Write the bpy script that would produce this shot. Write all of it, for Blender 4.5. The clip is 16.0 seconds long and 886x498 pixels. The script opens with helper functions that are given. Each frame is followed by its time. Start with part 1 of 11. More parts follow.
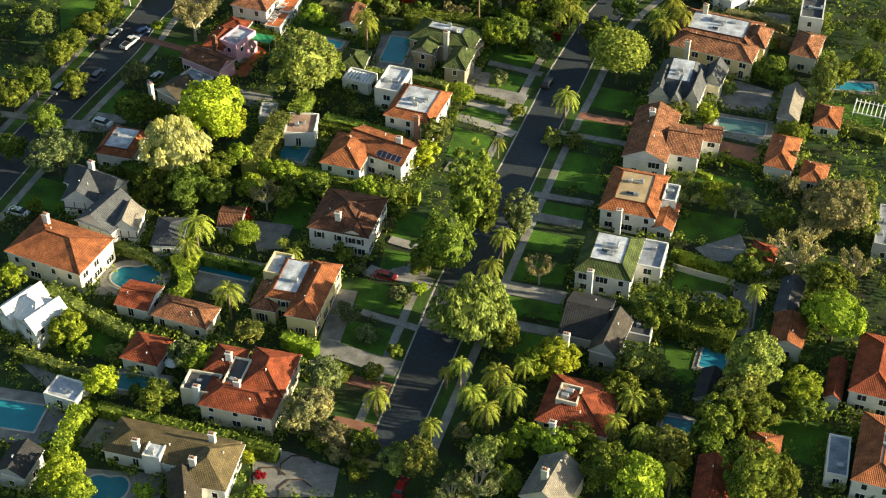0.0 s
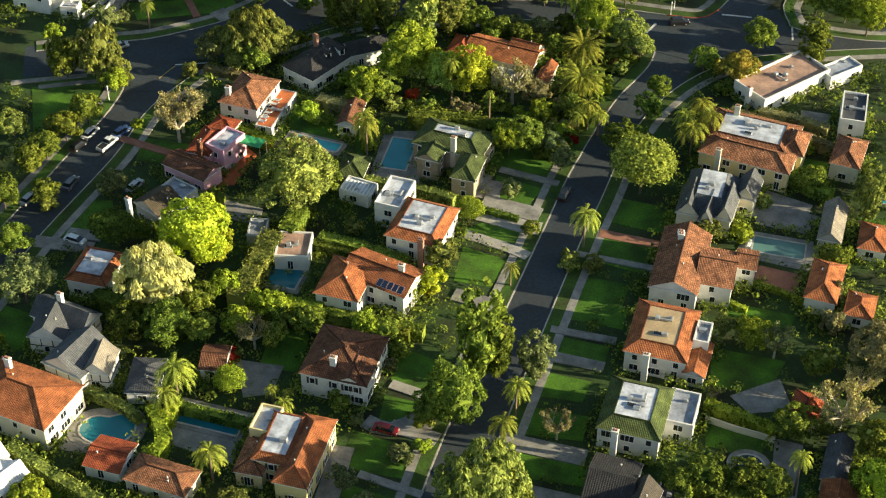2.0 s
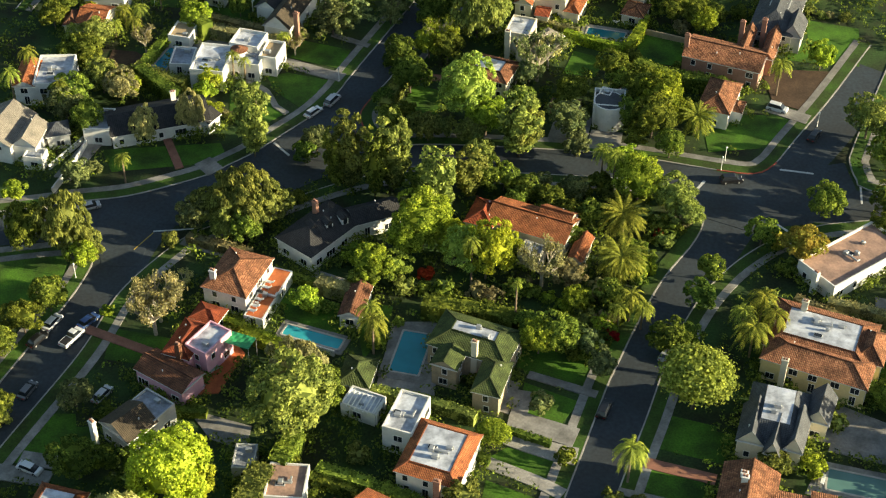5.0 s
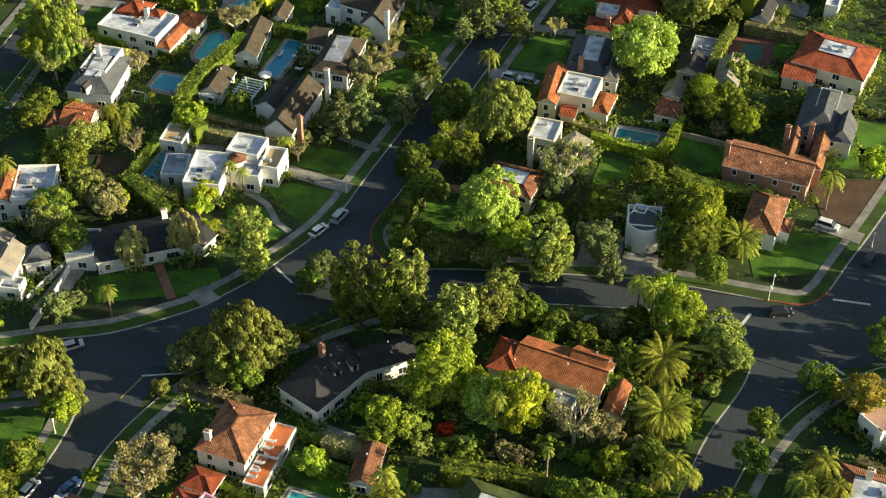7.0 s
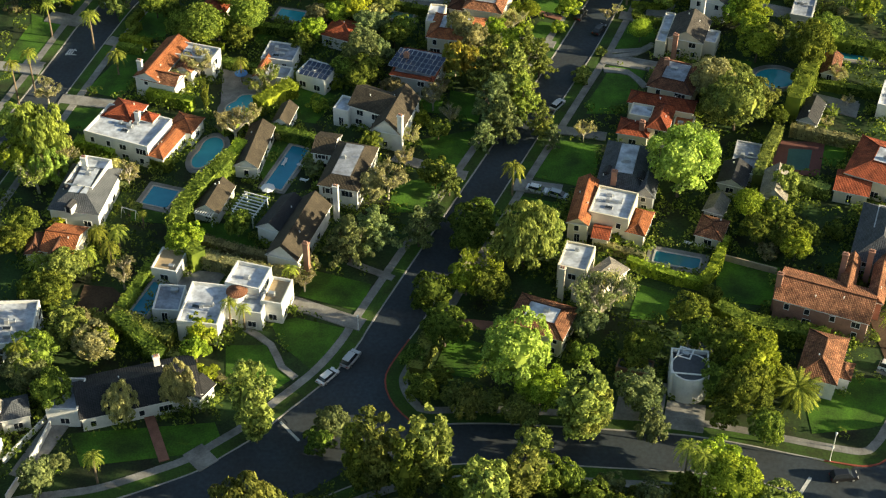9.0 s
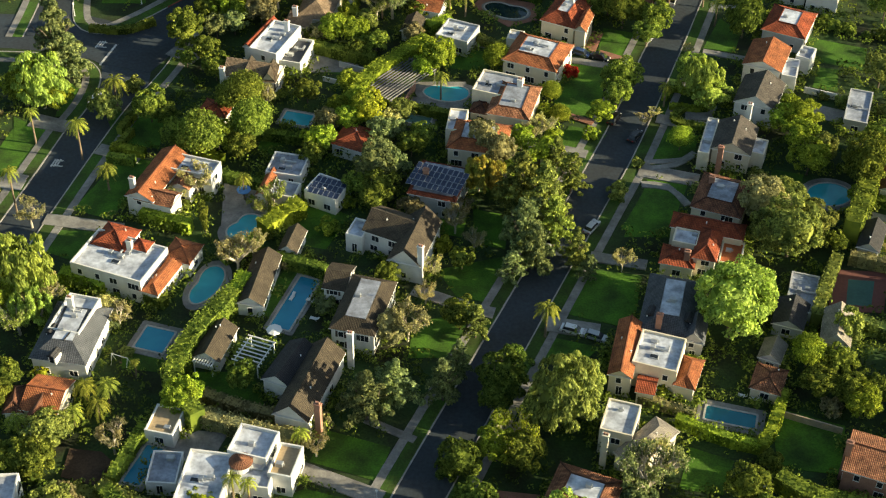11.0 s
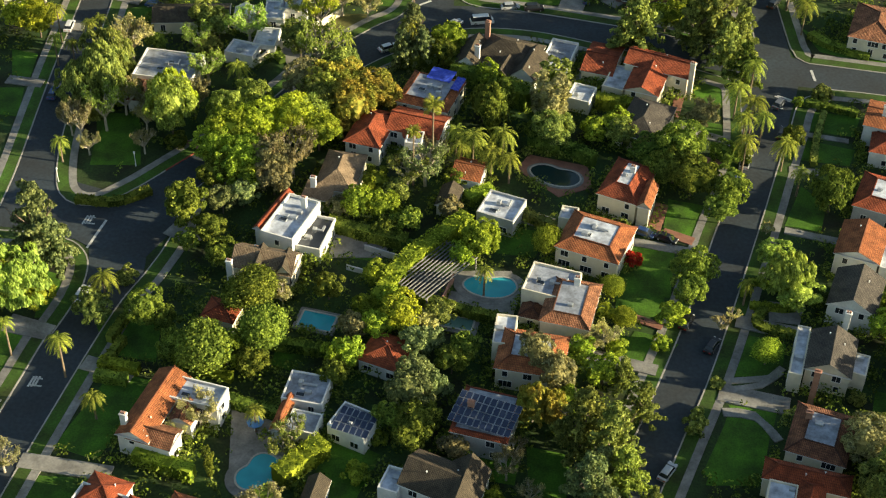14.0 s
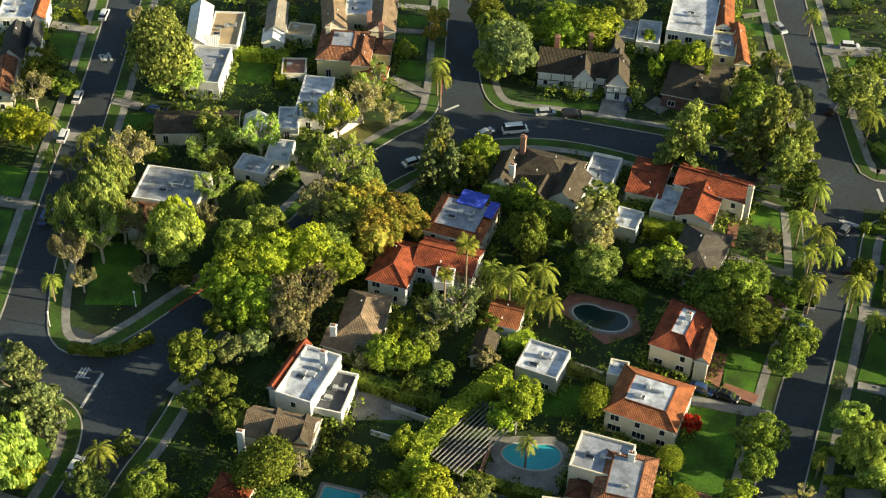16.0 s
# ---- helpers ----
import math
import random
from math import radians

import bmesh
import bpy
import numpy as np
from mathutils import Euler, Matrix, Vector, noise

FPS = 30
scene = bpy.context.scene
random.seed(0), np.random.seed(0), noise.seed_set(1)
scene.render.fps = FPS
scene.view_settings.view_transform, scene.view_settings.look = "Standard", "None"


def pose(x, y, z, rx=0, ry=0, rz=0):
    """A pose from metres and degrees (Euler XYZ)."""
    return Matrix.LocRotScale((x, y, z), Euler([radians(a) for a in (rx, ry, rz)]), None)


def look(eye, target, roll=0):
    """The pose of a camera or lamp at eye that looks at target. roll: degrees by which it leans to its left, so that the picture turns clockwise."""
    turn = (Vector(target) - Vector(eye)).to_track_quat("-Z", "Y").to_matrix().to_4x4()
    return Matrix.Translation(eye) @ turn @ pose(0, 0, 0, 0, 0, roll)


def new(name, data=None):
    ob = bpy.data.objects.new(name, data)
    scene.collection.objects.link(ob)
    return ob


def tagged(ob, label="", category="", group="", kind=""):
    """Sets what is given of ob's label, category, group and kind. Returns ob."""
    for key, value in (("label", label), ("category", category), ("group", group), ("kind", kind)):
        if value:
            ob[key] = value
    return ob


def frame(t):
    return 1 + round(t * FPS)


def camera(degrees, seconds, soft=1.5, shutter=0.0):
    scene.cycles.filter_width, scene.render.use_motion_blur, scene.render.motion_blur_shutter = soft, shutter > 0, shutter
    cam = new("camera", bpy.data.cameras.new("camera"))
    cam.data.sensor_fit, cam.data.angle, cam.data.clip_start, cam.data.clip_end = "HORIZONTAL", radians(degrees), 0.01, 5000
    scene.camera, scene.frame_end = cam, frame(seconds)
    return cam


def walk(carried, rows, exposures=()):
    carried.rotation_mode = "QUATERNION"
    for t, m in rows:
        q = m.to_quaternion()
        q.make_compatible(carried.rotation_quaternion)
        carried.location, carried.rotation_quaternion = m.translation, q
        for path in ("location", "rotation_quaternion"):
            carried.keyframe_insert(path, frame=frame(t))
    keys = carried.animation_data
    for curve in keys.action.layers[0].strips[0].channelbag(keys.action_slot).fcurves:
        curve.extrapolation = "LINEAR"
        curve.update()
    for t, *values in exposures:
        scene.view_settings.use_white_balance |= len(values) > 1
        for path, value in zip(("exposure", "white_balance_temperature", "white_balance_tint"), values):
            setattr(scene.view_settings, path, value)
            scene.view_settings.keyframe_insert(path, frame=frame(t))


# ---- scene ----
cam = camera(31.82, 16.0, soft=1.2)
# seconds, place in metres, heading to the left of +y, pitch and roll in degrees
PATH = [
    (0, 0.00, 0.00, 200.00, 0.000, -40.552, 0.036),
    (0.5, -0.25, 10.18, 200.02, 0.018, -40.571, 0.080),
    (1, -0.51, 20.38, 200.02, 0.032, -40.587, 0.125),
    (1.5, -0.78, 30.55, 200.02, 0.044, -40.605, 0.174),
    (2, -1.09, 40.73, 200.02, 0.064, -40.625, 0.237),
    (2.5, -1.43, 50.91, 200.06, 0.090, -40.649, 0.313),
    (3, -1.82, 61.15, 200.12, 0.125, -40.677, 0.401),
    (3.5, -2.31, 71.45, 200.15, 0.161, -40.715, 0.488),
    (4, -2.91, 81.78, 200.15, 0.192, -40.757, 0.565),
    (6.5, -8.10, 132.83, 201.11, 0.013, -41.017, 0.760),
    (7, -9.25, 142.97, 201.11, -0.024, -41.033, 0.762),
    (7.5, -10.44, 153.06, 201.15, -0.061, -41.044, 0.761),
    (8, -11.65, 163.17, 201.19, -0.094, -41.057, 0.761),
    (8.5, -12.89, 173.33, 201.25, -0.126, -41.070, 0.767),
    (9, -14.15, 183.52, 201.27, -0.161, -41.084, 0.777),
    (11.5, -21.91, 235.86, 201.42, -0.544, -41.152, 1.105),
    (12, -23.49, 246.72, 201.51, -0.593, -41.208, 1.170),
    (12.5, -25.06, 257.63, 201.60, -0.635, -41.266, 1.237),
    (13, -26.61, 268.53, 201.74, -0.665, -41.324, 1.308),
    (13.5, -28.12, 279.40, 201.87, -0.685, -41.385, 1.377),
    (14, -29.65, 290.25, 202.04, -0.697, -41.441, 1.440),
    (14.5, -31.20, 301.06, 202.22, -0.702, -41.493, 1.495),
    (15, -32.82, 311.81, 202.39, -0.709, -41.542, 1.535),
    (15.5, -34.48, 322.51, 202.54, -0.720, -41.584, 1.562),
    (16, -36.21, 333.16, 202.72, -0.728, -41.620, 1.583),
]


def heading(x, y, z, yaw, pitch, roll):
    a, p = radians(yaw), radians(pitch)
    return look((x, y, z), (x - math.sin(a) * math.cos(p), y + math.cos(a) * math.cos(p), z + math.sin(p)), roll)


walk(cam, [(t, heading(*row)) for t, *row in PATH], [(0.0, 1.46, 7000, 2), (16.0, 1.46, 7000, 2)])
# ---- light ----
SUN_AZ, SUN_EL = 101.0, 14.0     # compass bearing of the sun from +y towards +x, and its height
sun_way = Vector((math.sin(radians(SUN_AZ)) * math.cos(radians(SUN_EL)), math.cos(radians(SUN_AZ)) * math.cos(radians(SUN_EL)), math.sin(radians(SUN_EL))))
world = bpy.data.worlds.new("sky")
scene.world = world
world.use_nodes = True
wn = world.node_tree
sky = wn.nodes.new("ShaderNodeTexSky")
sky.sky_type, sky.sun_disc = "NISHITA", False
sky.sun_elevation, sky.sun_rotation = radians(SUN_EL), radians(SUN_AZ)
wn.nodes["Background"].inputs["Strength"].default_value = 0.078
wn.links.new(sky.outputs["Color"], wn.nodes["Background"].inputs["Color"])
sun_data = bpy.data.lights.new("sun", "SUN")
sun_data.energy, sun_data.angle, sun_data.color = 5.0, radians(0.6), (1.0, 0.86, 0.63)
sun = new("sun", sun_data)
sun.matrix_world = look(sun_way * 900, (0, 0, 0))


# ---- materials ----
MATS = {}


def mat(name, color, rough=0.85, var=0.25, scale=0.6, fine=8.0, bump=0.15, metal=0.0, spec=0.3, tint=None, rnd=0.0):
    """A weathered surface: colour varied by two noises, a second tint mixed in by patches, and a fine bump."""
    m = bpy.data.materials.new(name)
    m.use_nodes = True
    nt = m.node_tree
    p = nt.nodes["Principled BSDF"]
    p.inputs["Roughness"].default_value, p.inputs["Metallic"].default_value = rough, metal
    p.inputs["Specular IOR Level"].default_value = spec
    co = nt.nodes.new("ShaderNodeNewGeometry")
    big, small = nt.nodes.new("ShaderNodeTexNoise"), nt.nodes.new("ShaderNodeTexNoise")
    big.inputs["Scale"].default_value, small.inputs["Scale"].default_value = scale, fine
    big.inputs["Detail"].default_value, small.inputs["Detail"].default_value = 4, 3
    for n in (big, small):
        nt.links.new(co.outputs["Position"], n.inputs["Vector"])
    ramp = nt.nodes.new("ShaderNodeValToRGB")
    c = Vector(color)
    t = Vector(tint) if tint else c
    ramp.color_ramp.elements[0].position, ramp.color_ramp.elements[1].position = 0.3, 0.7
    ramp.color_ramp.elements[0].color = (*(t * (1 - var)), 1)
    ramp.color_ramp.elements[1].color = (*[min(1, v) for v in c * (1 + var * 0.6)], 1)
    nt.links.new(big.outputs["Fac"], ramp.inputs["Fac"])
    mix = nt.nodes.new("ShaderNodeMix")
    mix.data_type, mix.blend_type = "RGBA", "OVERLAY"
    mix.inputs["Factor"].default_value = min(1.0, var * 1.6)
    nt.links.new(ramp.outputs["Color"], mix.inputs["A"])
    nt.links.new(small.outputs["Fac"], mix.inputs["B"])
    out = mix.outputs["Result"]
    if rnd:
        info, hsv, rng = nt.nodes.new("ShaderNodeObjectInfo"), nt.nodes.new("ShaderNodeHueSaturation"), nt.nodes.new("ShaderNodeMapRange")
        rng.inputs["To Min"].default_value, rng.inputs["To Max"].default_value = 1 - rnd, 1 + rnd
        nt.links.new(info.outputs["Random"], rng.inputs["Value"])
        nt.links.new(rng.outputs["Result"], hsv.inputs["Value"])
        nt.links.new(out, hsv.inputs["Color"])
        out = hsv.outputs["Color"]
    nt.links.new(out, p.inputs["Base Color"])
    if bump:
        b = nt.nodes.new("ShaderNodeBump")
        b.inputs["Strength"].default_value, b.inputs["Distance"].default_value = bump, 0.05
        nt.links.new(small.outputs["Fac"], b.inputs["Height"])
        nt.links.new(b.outputs["Normal"], p.inputs["Normal"])
    MATS[name] = m
    return m


def tile_mat(name, a, b, mortar, width=0.3, row=0.42, bump=0.9, patch=0.5):
    """Roof covering laid in rows by the roof's own UV in metres: pieces vary in colour, barrels and rows stand out as relief."""
    m = bpy.data.materials.new(name)
    m.use_nodes = True
    nt = m.node_tree
    p = nt.nodes["Principled BSDF"]
    p.inputs["Roughness"].default_value, p.inputs["Specular IOR Level"].default_value = 0.85, 0.2
    uv = nt.nodes.new("ShaderNodeUVMap")
    brick = nt.nodes.new("ShaderNodeTexBrick")
    brick.inputs["Scale"].default_value = 1.0
    brick.inputs["Brick Width"].default_value, brick.inputs["Row Height"].default_value = width, row
    brick.inputs["Mortar Size"].default_value, brick.offset = 0.035, 0.0
    brick.inputs["Color1"].default_value, brick.inputs["Color2"].default_value, brick.inputs["Mortar"].default_value = (*a, 1), (*b, 1), (*mortar, 1)
    nt.links.new(uv.outputs["UV"], brick.inputs["Vector"])
    geo, big = nt.nodes.new("ShaderNodeNewGeometry"), nt.nodes.new("ShaderNodeTexNoise")
    big.inputs["Scale"].default_value, big.inputs["Detail"].default_value = 0.55, 6
    nt.links.new(geo.outputs["Position"], big.inputs["Vector"])
    ramp = nt.nodes.new("ShaderNodeValToRGB")
    ramp.color_ramp.elements[0].position, ramp.color_ramp.elements[1].position = 0.33, 0.68
    ramp.color_ramp.elements[0].color, ramp.color_ramp.elements[1].color = (1 - patch, 1 - patch, 1 - patch, 1), (1.1, 1.08, 1.05, 1)
    nt.links.new(big.outputs["Fac"], ramp.inputs["Fac"])
    info, rng = nt.nodes.new("ShaderNodeObjectInfo"), nt.nodes.new("ShaderNodeMapRange")
    rng.inputs["To Min"].default_value, rng.inputs["To Max"].default_value = 0.86, 1.12
    nt.links.new(info.outputs["Random"], rng.inputs["Value"])
    mul, mul2 = nt.nodes.new("ShaderNodeMix"), nt.nodes.new("ShaderNodeMix")
    for q in (mul, mul2):
        q.data_type, q.blend_type = "RGBA", "MULTIPLY"
        q.inputs["Factor"].default_value = 1.0
    nt.links.new(brick.outputs["Color"], mul.inputs["A"])
    nt.links.new(ramp.outputs["Color"], mul.inputs["B"])
    nt.links.new(mul.outputs["Result"], mul2.inputs["A"])
    nt.links.new(rng.outputs["Result"], mul2.inputs["B"])
    nt.links.new(mul2.outputs["Result"], p.inputs["Base Color"])
    wave = nt.nodes.new("ShaderNodeTexWave")
    wave.wave_type, wave.bands_direction, wave.wave_profile = "BANDS", "X", "SIN"
    wave.inputs["Scale"].default_value = 0.314 / width
    nt.links.new(uv.outputs["UV"], wave.inputs["Vector"])
    add = nt.nodes.new("ShaderNodeMath")
    add.operation = "MULTIPLY_ADD"
    add.inputs[1].default_value = -0.8
    nt.links.new(brick.outputs["Fac"], add.inputs[0])
    nt.links.new(wave.outputs["Fac"], add.inputs[2])
    bp = nt.nodes.new("ShaderNodeBump")
    bp.inputs["Strength"].default_value, bp.inputs["Distance"].default_value = bump, 0.08
    nt.links.new(add.outputs["Value"], bp.inputs["Height"])
    nt.links.new(bp.outputs["Normal"], p.inputs["Normal"])
    MATS[name] = m
    return m


def leaf_mat(name, dark, light, trans=0.30, patch=None):
    """Foliage: every clump takes its own shade, every plant its own brightness, and light comes through the leaves."""
    m = bpy.data.materials.new(name)
    m.use_nodes = True
    nt = m.node_tree
    nt.nodes.remove(nt.nodes["Principled BSDF"])
    geo, info = nt.nodes.new("ShaderNodeNewGeometry"), nt.nodes.new("ShaderNodeObjectInfo")
    ramp = nt.nodes.new("ShaderNodeValToRGB")
    ramp.color_ramp.elements[0].color, ramp.color_ramp.elements[1].color = (*dark, 1), (*light, 1)
    nt.links.new(geo.outputs["Random Per Island"], ramp.inputs["Fac"])
    cloud, part_ramp, shade = nt.nodes.new("ShaderNodeTexNoise"), nt.nodes.new("ShaderNodeValToRGB"), nt.nodes.new("ShaderNodeMix")
    cloud.inputs["Scale"].default_value, cloud.inputs["Detail"].default_value = 0.32, 3
    part_ramp.color_ramp.elements[0].position, part_ramp.color_ramp.elements[1].position = 0.40, 0.62
    other = patch or (0.72, 0.78, 0.80)
    part_ramp.color_ramp.elements[0].color, part_ramp.color_ramp.elements[1].color = (*other, 1), (1.14, 1.13, 1.0, 1)
    shade.data_type, shade.blend_type = "RGBA", "MULTIPLY"
    shade.inputs["Factor"].default_value = 1.0
    nt.links.new(geo.outputs["Position"], cloud.inputs["Vector"])
    nt.links.new(cloud.outputs["Fac"], part_ramp.inputs["Fac"])
    nt.links.new(ramp.outputs["Color"], shade.inputs["A"])
    nt.links.new(part_ramp.outputs["Color"], shade.inputs["B"])
    hsv, rng, hue = nt.nodes.new("ShaderNodeHueSaturation"), nt.nodes.new("ShaderNodeMapRange"), nt.nodes.new("ShaderNodeMapRange")
    rng.inputs["To Min"].default_value, rng.inputs["To Max"].default_value = 0.75, 1.25
    hue.inputs["To Min"].default_value, hue.inputs["To Max"].default_value = 0.485, 0.515
    nt.links.new(info.outputs["Random"], rng.inputs["Value"])
    nt.links.new(info.outputs["Random"], hue.inputs["Value"])
    nt.links.new(rng.outputs["Result"], hsv.inputs["Value"])
    nt.links.new(hue.outputs["Result"], hsv.inputs["Hue"])
    nt.links.new(shade.outputs["Result"], hsv.inputs["Color"])
    dif, tra, mix = nt.nodes.new("ShaderNodeBsdfDiffuse"), nt.nodes.new("ShaderNodeBsdfTranslucent"), nt.nodes.new("ShaderNodeMixShader")
    mix.inputs["Fac"].default_value = trans
    nt.links.new(hsv.outputs["Color"], dif.inputs["Color"])
    nt.links.new(hsv.outputs["Color"], tra.inputs["Color"])
    nt.links.new(dif.outputs["BSDF"], mix.inputs[1])
    nt.links.new(tra.outputs["BSDF"], mix.inputs[2])
    nt.links.new(mix.outputs["Shader"], nt.nodes["Material Output"].inputs["Surface"])
    MATS[name] = m
    return m


# ground
mat("soil_ground", (0.027, 0.058, 0.012), 0.95, 0.5, 0.13, 2.2, 0.5, tint=(0.040, 0.042, 0.020))
mat("lawn", (0.058, 0.142, 0.010), 0.95, 0.42, 0.2, 3.0, 0.8, tint=(0.046, 0.098, 0.012), rnd=0.08)
# lawn grass again, its colour darkened for the street trees' shade on the verges
mat("verge_grass", (0.044, 0.098, 0.012), 0.95, 0.45, 0.2, 3.0, 0.8, tint=(0.060, 0.085, 0.020), rnd=0.2)
mat("dry_lawn", (0.15, 0.13, 0.045), 0.95, 0.3, 0.2, 3.0, 0.5, tint=(0.07, 0.09, 0.02))
mat("bare_soil", (0.075, 0.048, 0.03), 0.95, 0.35, 0.3, 3.0, 0.5)
mat("asphalt", (0.032, 0.043, 0.053), 0.85, 0.3, 0.10, 1.4, 0.25, tint=(0.044, 0.050, 0.055))
mat("concrete", (0.25, 0.24, 0.22), 0.9, 0.24, 0.35, 2.5, 0.2, tint=(0.19, 0.18, 0.165), rnd=0.1)
mat("kerb_concrete", (0.34, 0.32, 0.29), 0.9, 0.25, 0.3, 3.0, 0.2)
mat("red_kerb_paint", (0.30, 0.07, 0.045), 0.8, 0.3, 0.8, 4.0, 0.1)
mat("brick_paving", (0.27, 0.125, 0.085), 0.9, 0.25, 0.5, 5.0, 0.3)
mat("terracotta_paving", (0.46, 0.135, 0.045), 0.85, 0.22, 0.5, 5.0, 0.3, tint=(0.36, 0.10, 0.04))
mat("road_paint", (0.52, 0.52, 0.50), 0.8, 0.25, 0.9, 5.0, 0.1)
mat("yellow_road_paint", (0.42, 0.30, 0.06), 0.8, 0.25, 0.9, 5.0, 0.1)
mat("pool_tile", (0.42, 0.40, 0.36), 0.7, 0.2, 0.6, 4.0, 0.15)
mat("court_green", (0.05, 0.115, 0.10), 0.9, 0.15, 0.2, 2.0, 0.1)
mat("court_red", (0.15, 0.06, 0.05), 0.9, 0.15, 0.2, 2.0, 0.1)
# walls
mat("white_stucco", (0.69, 0.675, 0.64), 0.9, 0.14, 0.5, 3.0, 0.15)
mat("cream_stucco", (0.66, 0.60, 0.47), 0.9, 0.1, 0.5, 3.0, 0.15)
mat("yellow_stucco", (0.66, 0.56, 0.30), 0.9, 0.1, 0.5, 3.0, 0.15)
mat("pink_stucco", (0.68, 0.38, 0.46), 0.9, 0.1, 0.5, 3.0, 0.15)
mat("grey_stucco", (0.42, 0.42, 0.41), 0.9, 0.12, 0.5, 3.0, 0.15)
mat("tan_stone", (0.36, 0.29, 0.20), 0.9, 0.2, 0.9, 4.0, 0.3)
mat("rose_brick", (0.34, 0.18, 0.13), 0.9, 0.18, 0.8, 5.0, 0.3)
mat("dark_brick", (0.16, 0.09, 0.07), 0.9, 0.2, 0.8, 5.0, 0.3)
mat("dark_timber", (0.06, 0.045, 0.035), 0.8, 0.25, 0.8, 6.0, 0.2)
mat("weathered_timber", (0.20, 0.195, 0.19), 0.85, 0.3, 0.8, 6.0, 0.2)
mat("brown_timber", (0.17, 0.10, 0.055), 0.8, 0.3, 0.8, 6.0, 0.2)
mat("white_paint", (0.78, 0.77, 0.74), 0.6, 0.06, 1.0, 5.0, 0.05)
mat("green_awning", (0.03, 0.26, 0.10), 0.7, 0.15, 0.8, 5.0, 0.1)
mat("blue_tarp", (0.03, 0.06, 0.42), 0.5, 0.2, 1.2, 5.0, 0.3)
mat("green_glaze", (0.26, 0.36, 0.31), 0.4, 0.15, 1.0, 5.0, 0.05)
mat("canvas", (0.72, 0.72, 0.70), 0.8, 0.08, 1.0, 5.0, 0.1)
mat("blue_canvas", (0.10, 0.24, 0.52), 0.8, 0.15, 1.0, 5.0, 0.1)
# flat roofs
# white decks: blue-grey tone and patches hold streaky shade as well as dirt
mat("white_roofing", (0.50, 0.53, 0.59), 0.8, 0.28, 0.45, 1.6, 0.2, tint=(0.34, 0.36, 0.41), rnd=0.1)
mat("grey_roofing", (0.28, 0.305, 0.36), 0.85, 0.3, 0.45, 2.0, 0.15, tint=(0.23, 0.245, 0.28), rnd=0.1)
mat("dark_roofing", (0.06, 0.065, 0.075), 0.85, 0.2, 0.35, 2.0, 0.15)
mat("tan_roofing", (0.40, 0.30, 0.18), 0.9, 0.2, 0.35, 2.0, 0.15)
mat("pink_roofing", (0.40, 0.25, 0.185), 0.9, 0.25, 0.35, 2.0, 0.15, tint=(0.30, 0.20, 0.16))
mat("metal_grey", (0.45, 0.46, 0.47), 0.45, 0.1, 1.0, 4.0, 0.05, metal=0.6)
mat("rubber", (0.018, 0.018, 0.02), 0.85, 0.1, 2.0, 8.0, 0.05)
mat("solar_cell", (0.016, 0.026, 0.060), 0.25, 0.15, 1.0, 6.0, 0.0, spec=0.6)
# pitched roofs
tile_mat("olive_shingle", (0.205, 0.160, 0.082), (0.150, 0.118, 0.062), (0.085, 0.066, 0.036), 0.3, 0.3, 0.5, 0.35)
tile_mat("orange_tile", (0.50, 0.185, 0.075), (0.40, 0.13, 0.055), (0.20, 0.07, 0.035))
tile_mat("red_tile", (0.42, 0.105, 0.045), (0.32, 0.075, 0.035), (0.16, 0.04, 0.022))
tile_mat("brown_tile", (0.30, 0.135, 0.075), (0.20, 0.085, 0.05), (0.085, 0.04, 0.028))
tile_mat("mixed_tile", (0.47, 0.22, 0.12), (0.25, 0.10, 0.055), (0.11, 0.05, 0.03))
tile_mat("green_tile", (0.125, 0.165, 0.052), (0.085, 0.12, 0.042), (0.04, 0.055, 0.02))
tile_mat("slate", (0.115, 0.125, 0.14), (0.085, 0.09, 0.105), (0.045, 0.05, 0.055), 0.4, 0.3, 0.4, 0.3)
tile_mat("dark_shingle", (0.055, 0.055, 0.058), (0.04, 0.04, 0.043), (0.02, 0.02, 0.022), 0.4, 0.3, 0.4, 0.3)
tile_mat("brown_shingle", (0.100, 0.080, 0.056), (0.070, 0.057, 0.041), (0.036, 0.030, 0.023), 0.3, 0.3, 0.5, 0.35)
tile_mat("grey_shingle", (0.30, 0.27, 0.23), (0.24, 0.215, 0.185), (0.13, 0.12, 0.10), 0.3, 0.3, 0.4, 0.3)
tile_mat("tan_shingle", (0.29, 0.215, 0.145), (0.21, 0.155, 0.105), (0.12, 0.08, 0.05), 0.3, 0.3, 0.5, 0.35)
tile_mat("charcoal_shingle", (0.105, 0.092, 0.080), (0.075, 0.067, 0.060), (0.038, 0.034, 0.031), 0.35, 0.3, 0.5, 0.35)
tile_mat("white_metal", (0.66, 0.67, 0.68), (0.62, 0.63, 0.64), (0.40, 0.41, 0.42), 0.5, 6.0, 0.4, 0.12)
# plants
leaf_mat("leaf_mid", (0.042, 0.068, 0.014), (0.305, 0.355, 0.064))
leaf_mat("leaf_dark", (0.026, 0.048, 0.012), (0.210, 0.270, 0.050))
leaf_mat("leaf_lime", (0.185, 0.215, 0.020), (0.57, 0.60, 0.070))
leaf_mat("leaf_bright", (0.085, 0.130, 0.016), (0.46, 0.53, 0.068))
leaf_mat("leaf_olive", (0.066, 0.088, 0.024), (0.385, 0.415, 0.108))
leaf_mat("leaf_grey", (0.072, 0.096, 0.040), (0.32, 0.36, 0.145))
leaf_mat("leaf_pale", (0.24, 0.22, 0.088), (0.63, 0.57, 0.25))
